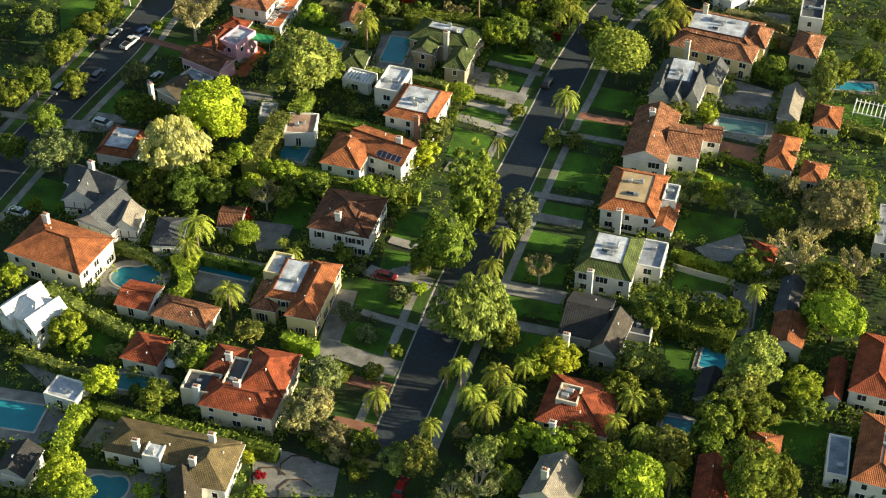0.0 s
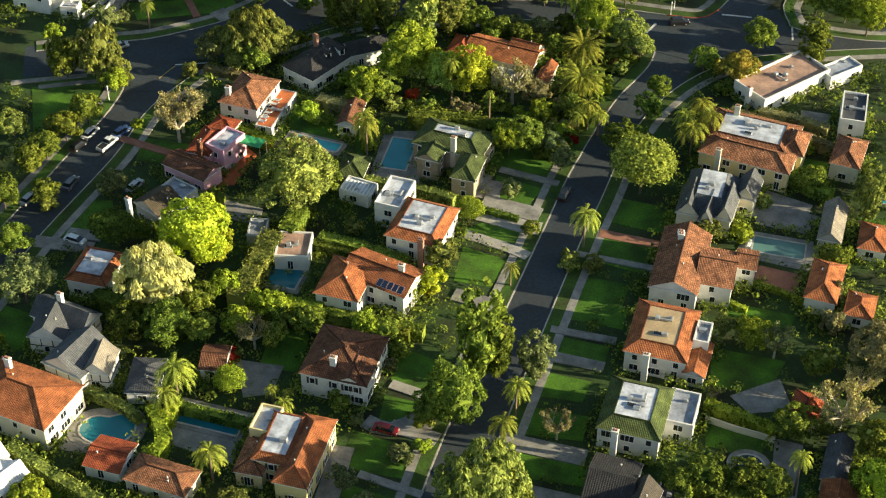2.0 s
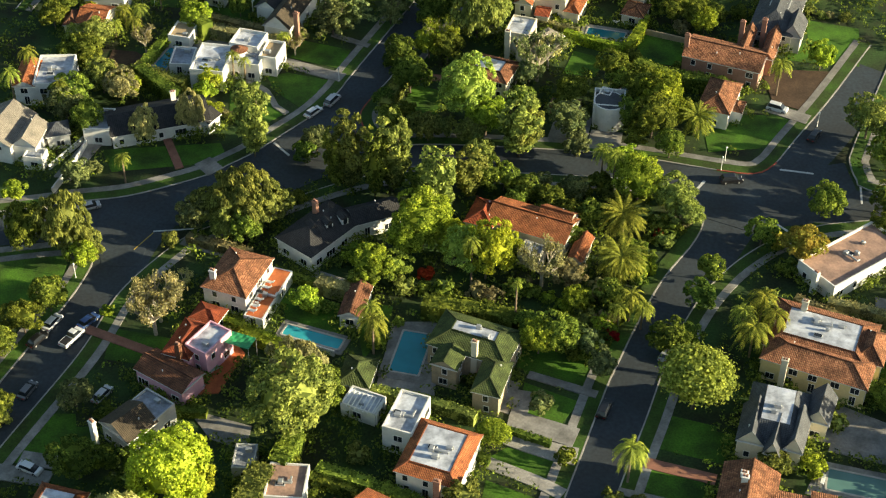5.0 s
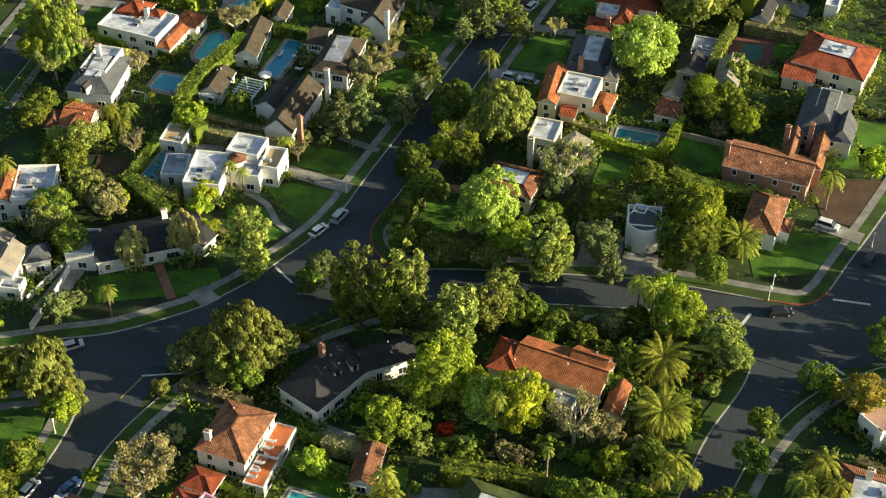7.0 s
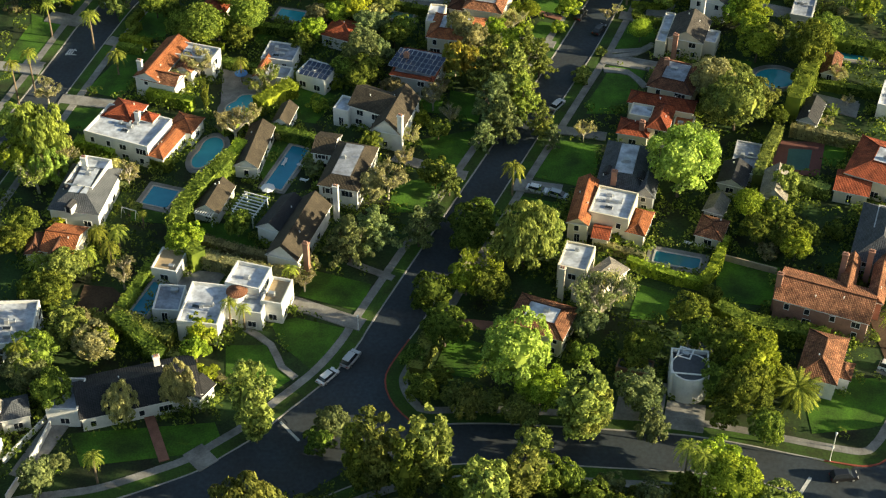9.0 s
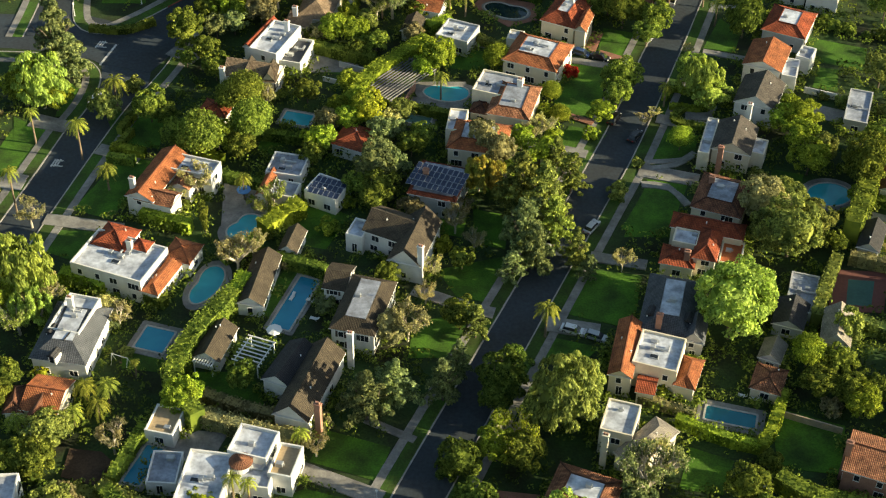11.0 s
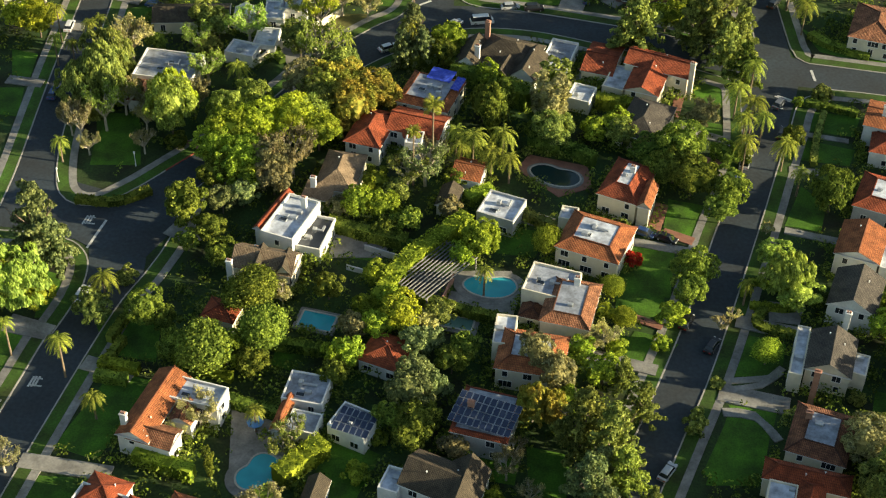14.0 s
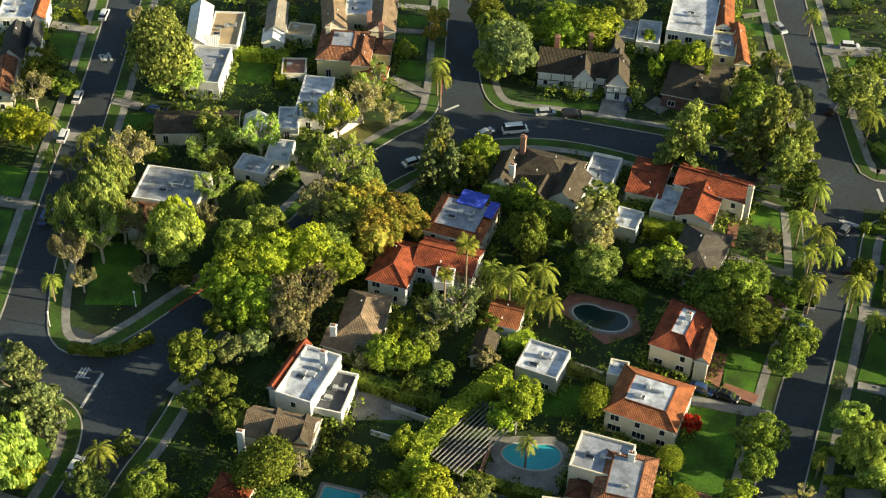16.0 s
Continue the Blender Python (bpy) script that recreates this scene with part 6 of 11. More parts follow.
house("white L-shaped house with orange tiled wings and a flat roof", "white_stucco", [(-76.3, 471.9, -19, 6.4, 16.5, 4.9, "gable_y", "orange_tile", 1.7), (-69.2, 474.6, -17, 9.6, 5.2, 5.1, "flat", "", 0.5, "white_roofing"), (-70.9, 470.9, -17, 4.6, 5.0, 4.2, "gable_y", "mixed_tile", 1.2), (-75.4, 465.6, -19, 8.4, 5.2, 4.5, "gable_x", "mixed_tile", 1.4)], chimneys=[(-80.5, 467.2, 8, "white_stucco")])
house("white garage with pale blue-grey roofs and orange tile edges", "white_stucco", [(-50.6, 478.1, -12, 7.4, 7.0, 3.1, "flat", "", 0.3, "grey_roofing"), (-50.6, 470.4, -14, 5.4, 4.8, 2.8, "flat", "", 0.3, "grey_roofing"), (-54.3, 472.4, -14, 2.4, 8.6, 2.7, "gable_y", "orange_tile", 0.9)], category="garage")
house("white garage roofed with solar panels", "white_stucco", [(-41.9, 470.0, -27, 7.2, 6.1, 3.76, "flat", "", 0.3, "grey_roofing")], category="garage", panels=[(-41.8, 469.2, 4.1, -21, 6, 3, 8)])
house("grey house covered with solar panels", "grey_stucco", [(-19.3, 470.7, -16, 10.3, 11.3, 5.16, "hipflat", "red_tile", 0.5, "grey_roofing", 0.8)], chimneys=[(-22.0, 471.2, 8, "rose_brick")], panels=[(-19.6, 469.5, 6.5, -21, 10, 4, 8)])
house("white house with steep brown shingle gables", "white_stucco", [(-28.1, 456.8, -26, 9.7, 8.6, 5.16, "gable_x", "brown_shingle", 2.6), (-23.9, 452.9, -17, 6.8, 14.3, 4.64, "gable_y", "brown_shingle", 3.2), (-34.9, 456.7, -20, 3.5, 5.2, 3.95, "flat", "", 0.6, "white_roofing")], chimneys=[(-22.7, 445.8, 9.5, "white_stucco")])
house("white colonial house with a brown roof round a grey deck", "white_stucco", [(-33.0, 434.0, -14, 8.8, 15.3, 5.16, "hipflat", "brown_shingle", 1.6, "grey_roofing", 2.4), (-38.0, 442.1, -12, 4.8, 7.6, 4.64, "gable_x", "brown_shingle", 1.6)], chimneys=[(-34.9, 422.8, 9, "white_stucco")], shutters=True)
house("dark gabled house with a brown shingle cross wing", "white_stucco", [(-45.4, 419.5, -24, 6.3, 10.7, 3.96, "gable_y", "dark_shingle", 2), (-41.7, 414.8, -18, 6.8, 18.1, 4.3, "gable_y", "brown_shingle", 3)], chimneys=[(-39.5, 405.5, 9, "rose_brick")])
house("white garden house with a brown gable roof", "white_stucco", [(-59.6, 426.1, -15, 5.5, 9.5, 2.82, "gable_y", "brown_shingle", 1.8)], category="garden house")
house("white garage with a brown gable roof by the pool", "white_stucco", [(-53.2, 442.9, -9, 5.5, 14.7, 3.2, "gable_y", "brown_shingle", 1.8)], category="garage")
house("small garage with a tan gable roof", "white_stucco", [(-47.8, 454.5, -13, 4.0, 7.2, 2.82, "gable_y", "brown_shingle", 1.6)], category="garage")
house("small white house with a red tiled hip roof", "white_stucco", [(-36.7, 487.3, -24, 8.7, 8.3, 3.29, "hip", "red_tile", 1.4)], category="garage")
house("cream house with mixed tiles round a wide grey flat roof", "cream_stucco", [(-3.3, 498.6, -15, 9.6, 12.9, 5.5, "hipflat", "mixed_tile", 1.1, "grey_roofing", 2.2), (-6.6, 503.4, -19, 9.4, 8.2, 6.0, "flat", "", 0.5, "grey_roofing"), (-10.2, 499.1, -16, 4.6, 5.4, 3.2, "hip", "brown_tile", 1.0)], chimneys=[(-2.0, 502.2, 8.6, "white_stucco")])
house("house with an orange tiled hip round a pale deck", "cream_stucco", [(-10.9, 485.8, -11, 12.4, 10.7, 5.16, "hipflat", "orange_tile", 1.3, "white_roofing", 2.6), (-15.6, 491.1, -8, 3.9, 7.6, 5.33, "flat", "", 0.4, "white_roofing")])
house("cream house with orange tiles round a pale flat roof", "cream_stucco", [(2.7, 517.6, -23, 13.1, 12.1, 5.16, "hipflat", "orange_tile", 1.4, "white_roofing", 2.8), (-2.1, 525.3, -15, 3.4, 4.0, 4.3, "flat", "", 0.4, "white_roofing")])
house("cream house with a red tiled hip roof", "cream_stucco", [(10.3, 535.0, -25, 8.7, 13.1, 5.16, "hipflat", "red_tile", 1.8, "white_roofing", 3), (13.9, 530.3, -18, 3.1, 8.1, 5.16, "gable_y", "orange_tile", 1.4)], chimneys=[(11.2, 535.6, 8.6, "white_stucco")])
house("low pale grey flat-roofed garage", "grey_stucco", [(-15.3, 527.7, -23, 7.8, 7.6, 3.76, "flat", "", 0.5, "white_roofing")], category="garage")
house("small white house with a red tiled gable", "white_stucco", [(-21.6, 539.3, -16, 6.4, 7.2, 3.96, "gable_x", "orange_tile", 1.4)], category="garden house")
house("small garage with a brown gable roof", "cream_stucco", [(-25.7, 531.9, -14, 4.6, 6.7, 2.82, "gable_y", "brown_shingle", 1.6)], category="garage")
house("house with a broad tan shingle roof", "cream_stucco", [(-47.8, 537.6, -11, 8.4, 13.0, 4.3, "hip", "tan_shingle", 2.6), (-51.4, 532.6, -22, 6.2, 6.1, 3.38, "gable_x", "tan_shingle", 1.6)], chimneys=[(-53.0, 532.4, 7, "white_stucco")])
house("white Spanish house with red tiled hips and a bay tower", "white_stucco", [(-42.0, 551.8, -18, 8.2, 12.9, 4.82, "hip", "red_tile", 1.8), (-32.3, 553.3, -18, 12.1, 8.9, 5.16, "gable_x", "red_tile", 1.6), (-33.0, 546.9, -8, 3.5, 4.4, 5.85, "flat", "", 0.4, "white_roofing")])
house("house with orange tiled edges and a tarpaulin on the flat roof", "cream_stucco", [(-29.8, 564.6, -20, 12.1, 12.2, 5.16, "hipflat", "orange_tile", 1, "grey_roofing", 1.8)])
house("white flat-roofed house with a red tiled strip", "white_stucco", [(-56.7, 521.6, -22, 6.8, 12.5, 5.16, "flat", "", 0.6, "white_roofing"), (-60.3, 524.2, -24, 2.3, 12.9, 4.82, "gable_y", "red_tile", 1), (-52.0, 519.6, -15, 5.5, 9.8, 3.01, "flat", "", 0.6, "dark_roofing")], chimneys=[(-54.3, 524.8, 8, "white_stucco")])
house("brown half-timbered house with steep gables", "cream_stucco", [(-60.5, 510.2, -13, 12.3, 7.3, 4.3, "gable_x", "tan_shingle", 2.6), (-61.6, 509.8, -9, 3.8, 5.7, 4.3, "gable_y", "brown_shingle", 2.4), (-56.6, 508.6, -9, 3.7, 5.7, 4.3, "gable_y", "brown_shingle", 2.4)], chimneys=[(-66.9, 506.0, 8, "white_stucco")], timbers=True)
house("small house with a red tiled roof behind round trees", "cream_stucco", [(-67.6, 497.8, -17, 6.7, 5.8, 2.82, "hip", "red_tile", 1.2)], category="garage")
house("white house with an orange and red gable roof", "white_stucco", [(54.2, 517.2, -22, 9.0, 10.9, 5.33, "gable_y", "orange_tile", 1.8), (63.6, 519.8, -27, 3.4, 4.9, 4.3, "flat", "", 0.4, "grey_roofing"), (59.1, 513.7, -17, 3.3, 7.2, 4.3, "flat", "", 0.4, "white_roofing")])
house("white house with a dark shingle gable roof", "white_stucco", [(50.5, 503.3, -22, 9.3, 11.0, 4.99, "gable_y", "charcoal_shingle", 2.6)], chimneys=[(46.3, 493.0, 9.5, "white_stucco")])
house("cream house with a charcoal gable roof and white porch", "cream_stucco", [(42.8, 486.8, -18, 8.5, 10.6, 4.99, "gable_y", "charcoal_shingle", 2.4), (37.5, 488.2, -17, 2.4, 12.8, 4.3, "flat", "", 0.3, "white_roofing"), (47.7, 485.4, -20, 3.3, 5.4, 3.76, "flat", "", 0.3, "white_roofing")], chimneys=[(38.5, 479.2, 8.5, "rose_brick")])
house("cream house with brown tiles round a roof deck", "cream_stucco", [(37.6, 467.6, -21, 10.5, 12.1, 4.99, "hipflat", "brown_tile", 1.3, "grey_roofing", 2.6)], chimneys=[(35.6, 470.1, 8, "rose_brick")])
house("cream house with red tiled hips round a small pale deck", "cream_stucco", [(32.9, 452.6, -17, 4.9, 9.6, 4.8, "hip", "red_tile", 1.9), (33.6, 458.2, -16, 14.6, 4.9, 4.8, "hip", "red_tile", 1.6), (27.1, 450.6, -15, 7.0, 6.0, 3.4, "hip", "red_tile", 1.3), (28.9, 454.8, -16, 4.8, 4.4, 4.7, "flat", "", 0.35, "white_roofing"), (37.6, 452.0, -16, 4.2, 7.0, 3.0, "flat", "", 0.5, "terracotta_paving")], chimneys=[(28.4, 449.0, 6.4, "rose_brick")])
house("grey house with a dark slate roof and white dormers", "grey_stucco", [(23.9, 435.0, -14, 10.4, 16.4, 4.8, "hipflat", "slate", 2.3, "white_roofing", 3.3), (27.4, 428.4, -14, 4.4, 6.0, 4.7, "gable_y", "slate", 2.4)], chimneys=[(20.7, 428.6, 9, "rose_brick")], dormers=[(19.5, 431.1, 5.3, -21), (23.4, 430.3, 5.3, -21), (26.1, 429.5, 5.3, -21)])
house("cream house with orange tiled gables and a pale flat roof", "cream_stucco", [(20.3, 422.3, -18, 8.1, 8.8, 5.5, "flat", "", 0.5, "white_roofing"), (14.4, 423.4, -13, 4.6, 14.6, 5.16, "gable_y", "orange_tile", 1.5), (25.5, 419.3, -20, 4.1, 8.0, 3.38, "hip", "orange_tile", 1.2), (17.7, 416.4, -14, 3.7, 4.7, 3.2, "gable_x", "red_tile", 1)])
house("cream house with a pale flat roof and grey side slopes", "cream_stucco", [(12.0, 406.0, -17, 5.7, 7.5, 5.68, "flat", "", 0.4, "white_roofing"), (16.2, 401.9, -44, 5.2, 11.8, 4.3, "hip", "grey_shingle", 1.4)], chimneys=[(8.8, 399.8, 8.5, "cream_stucco")])
house("house with red tiles round a wide pale flat roof", "cream_stucco", [(4.8, 390.5, -22, 11.3, 9.5, 4.64, "hipflat", "mixed_tile", 1.1, "white_roofing", 2.6)])
curved = house("narrow white house with a curved front and dark roof terrace", "white_stucco", [(30.4, 377.9, -6, 6.7, 6.3, 5.16, "flat", "", 0.9, "dark_roofing"), (29.8, 380.2, -23, 2.6, 2.7, 5.5, "flat", "", 0.5, "white_roofing")])
g = Geo()
g.bar((0, 0, 0), (0, 0, 5.9), 3.5, sides=28)
g.make("curved_wall", "white_stucco", curved, "white curved front wall", m=pose(30.3 - curved.location.x, 376.7 - curved.location.y, 0))
g = Geo()
g.bar((0, 0, 5.6), (0, 0, 5.94), 3.2, sides=28)
g.make("roof_deck", "dark_roofing", curved, "dark roof terrace", m=pose(30.3 - curved.location.x, 376.7 - curved.location.y, 0))
house("dark carport frame with white rim", "brown_timber", [(21.1, 380.0, -18, 6.3, 3.7, 2.82, "flat", "", 0.4, "dark_roofing")], category="garage")
house("rose brick house with a long brown tiled roof", "rose_brick", [(58.0, 396.7, -22, 18.0, 9.9, 5.16, "gable_x", "mixed_tile", 2), (63.5, 402.5, -19, 3.1, 11.8, 4.64, "gable_y", "mixed_tile", 1.6), (69.0, 401.3, -19, 3.3, 12.8, 4.64, "gable_y", "mixed_tile", 1.6)], chimneys=[(49.1, 398.0, 9.4, "rose_brick"), (62.3, 403.7, 9.4, "rose_brick")])
house("white house with a brown and orange tiled gable", "white_stucco", [(54.8, 381.3, -21, 7.4, 12.8, 4.3, "hip", "mixed_tile", 2.2), (58.4, 379.0, -21, 3.2, 4.6, 3.2, "hip", "mixed_tile", 1.0)])
house("grey house with steep slate roofs", "grey_stucco", [(72.5, 414.6, -20, 10.4, 18.4, 4.6, "hip", "slate", 3.4), (73.6, 417.4, -20, 4.6, 7.4, 6.4, "flat", "", 0.3, "white_roofing"), (75.4, 408.6, -20, 5.0, 8.0, 4.4, "gable_y", "slate", 3.2)], chimneys=[(67.4, 404.5, 9.5, "rose_brick")])
house("cream house with an orange tiled roof round a deck", "cream_stucco", [(79.0, 436.8, -27, 16.8, 14.6, 4.82, "hipflat", "red_tile", 1.7, "white_roofing", 4.6), (70.4, 432.8, -19, 7.4, 7.5, 3.2, "gable_x", "red_tile", 1.2)])
house("small garden house with a brown tiled hip", "cream_stucco", [(39.7, 418.5, -21, 5.8, 6.9, 2.82, "hip", "mixed_tile", 1.2)], category="garden house")
house("garden shed with a grey gable roof", "grey_stucco", [(41.5, 425.6, -24, 4.4, 5.6, 2.82, "gable_y", "grey_shingle", 1.5)], category="garden house")
house("garage with a steep grey gable roof", "grey_stucco", [(54.1, 431.0, -16, 5.7, 9.5, 3.76, "gable_y", "grey_shingle", 2.4)], category="garage")
house("small dark gabled garage behind the house", "grey_stucco", [(46.4, 435.3, -20, 6.1, 7.8, 3.01, "gable_y", "dark_shingle", 1.6)], category="garage")
house("small grey garage with a flat roof", "grey_stucco", [(49.6, 441.1, -16, 5.3, 11.0, 2.82, "flat", "", 0.3, "grey_roofing")], category="garage")
house("dark garage with a gable roof by the hedge", "grey_stucco", [(66.1, 457.7, -23, 4.7, 8.9, 3.01, "gable_y", "dark_shingle", 1.6)], category="garage")
house("small brown gabled garden house", "cream_stucco", [(74.0, 476.2, -18, 4.3, 8.6, 2.82, "gable_y", "brown_tile", 1.3)], category="garden house")
house("small grey outbuilding with a flat roof", "grey_stucco", [(72.0, 501.1, -18, 5.0, 12.2, 3.2, "flat", "", 0.3, "grey_roofing")], category="garage")
house("white house with red tiled gables and terraces", "white_stucco", [(70.9, 557.0, -21, 15.6, 10.1, 5.33, "gable_x", "orange_tile", 1.6), (66.4, 550.7, -17, 6.8, 8.5, 3.95, "hip", "red_tile", 1.2), (73.0, 547.7, -19, 7.2, 9.5, 4.3, "flat", "", 0.5, "white_roofing")], chimneys=[(66.8, 557.1, 9, "white_stucco")])
house("grey house with red tiles round a pale deck", "grey_stucco", [(62.0, 533.0, -24, 10.4, 12.1, 4.3, "hipflat", "red_tile", 1.3, "white_roofing", 3)])
house("cream house with orange-red gables and a tall chimney", "cream_stucco", [(21.2, 576.9, -24, 15.1, 7.5, 5.33, "gable_x", "red_tile", 1.8), (17.9, 571.7, -20, 8.0, 12.5, 4.82, "gable_y", "red_tile", 1.6), (11.7, 573.5, -22, 4.8, 9.2, 3.38, "flat", "", 0.3, "white_roofing")], chimneys=[(27.3, 570.9, 9.6, "cream_stucco")])
house("house with a dark slate gable and pale lit slope", "cream_stucco", [(16.2, 557.4, -23, 9.7, 14.3, 3.96, "hip", "charcoal_shingle", 2.6)])
house("white garage with a pale flat roof", "white_stucco", [(3.2, 567.8, -21, 5.2, 6.1, 3.01, "flat", "", 0.4, "white_roofing")], category="garage")
house("garage with a brown-red tiled roof", "cream_stucco", [(8.7, 580.8, -18, 7.6, 12.4, 3.4, "gable_x", "red_tile", 1.3)], category="garage")
house("unfinished white-framed building open to the sky", "white_stucco", [(-0.8, 582.9, -18, 6.2, 10.6, 2.82, "flat", "", 0.6, "grey_roofing")], category="garage")
house("large house with brown shingle roofs and white gables", "white_stucco", [(-12.6, 581.6, -21, 14.6, 11.4, 4.3, "hip", "brown_shingle", 3.2), (-8.0, 576.0, -21, 6.6, 10.6, 4.2, "gable_y", "brown_shingle", 2.8), (-20.6, 580.6, -17, 6.2, 10.6, 4.2, "gable_y", "brown_shingle", 2.6), (-13.6, 574.8, -21, 4.2, 6.4, 4.2, "gable_y", "brown_shingle", 2.2)], chimneys=[(-17.2, 585.3, 10, "rose_brick"), (-19.6, 578.0, 8.4, "white_stucco")])
house("yellow house with an orange-brown tiled hip round a flat deck", "yellow_stucco", [(-56.1, 623.5, -4, 11.2, 12.1, 5.2, "hipflat", "mixed_tile", 1.7, "grey_roofing", 3.2), (-51.6, 621.6, -4, 4.4, 11.6, 5.1, "hip", "mixed_tile", 1.8), (-49.5, 616.2, -10, 7.2, 6.9, 3.01, "hip", "orange_tile", 1), (-47.4, 624.6, -4, 4.4, 6.4, 4.3, "hip", "mixed_tile", 1.3)], chimneys=[(-47.8, 628.4, 8.2, "rose_brick"), (-59.6, 627.0, 8.0, "cream_stucco")])
house("half-timbered house with steep brown shingle gables", "white_stucco", [(-3.2, 619.6, -8, 18.6, 9.6, 4.2, "gable_x", "brown_shingle", 3.6), (-2.4, 616.6, -6, 5.2, 7.6, 4.3, "gable_y", "brown_shingle", 3.2), (5.0, 616.4, -6, 5.2, 10.4, 4.2, "gable_y", "brown_shingle", 3.3), (4.8, 625.0, -8, 4.6, 6.4, 4.2, "gable_y", "brown_shingle", 3.4)], chimneys=[(-8.3, 623.4, 9, "rose_brick"), (-0.6, 624.4, 9, "rose_brick")], timbers=True)
house("dark brown house with a low gabled roof", "dark_brick", [(22.7, 614.7, -18, 13.9, 15.3, 3.76, "hip", "brown_shingle", 2), (22.3, 613.2, -18, 4.2, 6.3, 3.76, "gable_y", "brown_shingle", 1.6)], timbers=True)
house("white house with a pale flat roof and orange side wing", "white_stucco", [(24.4, 639.3, -13, 10.8, 17.9, 5.16, "flat", "", 0.5, "white_roofing"), (32.0, 643.2, -8, 4.9, 18.3, 4.64, "gable_y", "orange_tile", 1.4)])
house("ochre house with a grey deck and orange tiled wing", "yellow_stucco", [(29.9, 627.5, -12, 5.8, 9.8, 4.64, "flat", "", 0.4, "grey_roofing"), (33.6, 628.1, -3, 3.7, 15.5, 4.3, "gable_y", "orange_tile", 1.4)])
house("small white garage with a flat roof", "white_stucco", [(13.8, 634.7, -10, 5.4, 9.5, 2.82, "flat", "", 0.3, "white_roofing")], category="garage")
house("small grey garage with a flat roof", "grey_stucco", [(8.8, 635.7, -13, 4.2, 7.7, 2.82, "flat", "", 0.3, "grey_roofing")], category="garage")
house("white house with a grey flat roof and parapet", "white_stucco", [(-86.0, 616.3, -6, 8.6, 13.8, 3.96, "flat", "", 0.6, "grey_roofing")])
house("white house with pale grey gabled roofs", "white_stucco", [(-89.4, 632.0, 2, 5.4, 16.4, 4.0, "gable_y", "white_metal", 2.0), (-83.3, 631.3, -2, 7.0, 13.6, 3.6, "flat", "", 0.4, "tan_roofing"), (-87.0, 626.0, 0, 5.4, 4.6, 4.0, "gable_x", "white_metal", 1.5)])
house("narrow white house with a pale gable roof", "white_stucco", [(-72.1, 636.2, 1, 5.0, 12.4, 4.0, "gable_y", "grey_shingle", 1.8), (-72.3, 629.4, 1, 5.2, 6.0, 3.4, "gable_y", "white_metal", 1.5)])
house("small shed with a tan flat roof", "cream_stucco", [(-66.4, 632.8, -9, 6.1, 5.1, 2.82, "flat", "", 0.3, "tan_roofing")], category="garage")
house("small shed with a faded red flat roof", "cream_stucco", [(-66.8, 618.2, 1, 5.4, 6.1, 2.82, "flat", "", 0.3, "brick_paving")], category="garage")
house("long house with a white metal flat roof", "white_stucco", [(-61.5, 605.9, -6, 6.6, 15.2, 3.5, "flat", "", 0.3, "white_roofing"), (-66.5, 598.6, 1, 4.4, 7.6, 3.2, "flat", "", 0.3, "white_roofing")])
house("low brown shingle house behind trees", "cream_stucco", [(-85.6, 596.6, 3, 17.9, 8.1, 3.29, "gable_x", "brown_shingle", 1.8), (-73.3, 596.6, -0, 5.1, 6.3, 3.2, "gable_y", "white_metal", 1.4)], chimneys=[(-81.0, 595.3, 6, "white_stucco")])
house("house with a grey flat roof in the corner garden", "white_stucco", [(-87.7, 573.8, -10, 13.4, 10.5, 4.3, "flat", "", 0.4, "grey_roofing"), (-92.2, 566.0, -4, 6.0, 8.6, 3.38, "hip", "brown_tile", 1.2)])
house("house with brown gables behind the street trees", "cream_stucco", [(-59.0, 637.0, 5, 5.8, 12.4, 4.6, "gable_y", "tan_shingle", 2.6), (-53.4, 641.4, 0, 6.2, 9.0, 4.4, "flat", "", 0.4, "white_roofing"), (-47.6, 637.4, -1, 6.4, 13.4, 4.3, "gable_y", "tan_shingle", 2.2)], chimneys=[(-50.6, 632.6, 8.4, "rose_brick")])
house("small white garden house by the drive", "white_stucco", [(-67.4, 587.7, -7, 5.2, 7.3, 2.82, "flat", "", 0.4, "white_roofing")], category="garden house")
house("low white outbuilding by the drive", "white_stucco", [(-72.4, 583.0, -17, 6.8, 5.3, 2.82, "flat", "", 0.4, "white_roofing")], category="garage")
house("white house with dark steep gables at the street", "white_stucco", [(-129.4, 622.3, 4, 5.6, 12.4, 4.4, "gable_y", "dark_shingle", 2.8), (-125.4, 625.0, 6, 3.2, 9.4, 4.4, "gable_y", "dark_shingle", 2.4)])
house("white house with an orange tiled wing and a pale flat roof", "white_stucco", [(-131.6, 636.6, 1, 7.6, 10.0, 5.0, "flat", "", 0.4, "white_roofing"), (-126.4, 636.8, 1, 3.4, 9.4, 4.7, "gable_y", "orange_tile", 1.4)])
house("house with weathered red tiled roofs", "cream_stucco", [(-129.2, 609.6, 6, 5.2, 13.6, 4.6, "gable_y", "mixed_tile", 1.6)])
house("white garage with a flat roof beside a hedge", "white_stucco", [(83.8, 463.3, -21, 3.1, 9.6, 3.76, "flat", "", 0.4, "white_roofing")], category="garage")
house("cream house with a tan-orange tiled roof at the corner", "cream_stucco", [(73.4, 594.9, -20, 11.6, 15.6, 4.82, "hip", "mixed_tile", 2)])
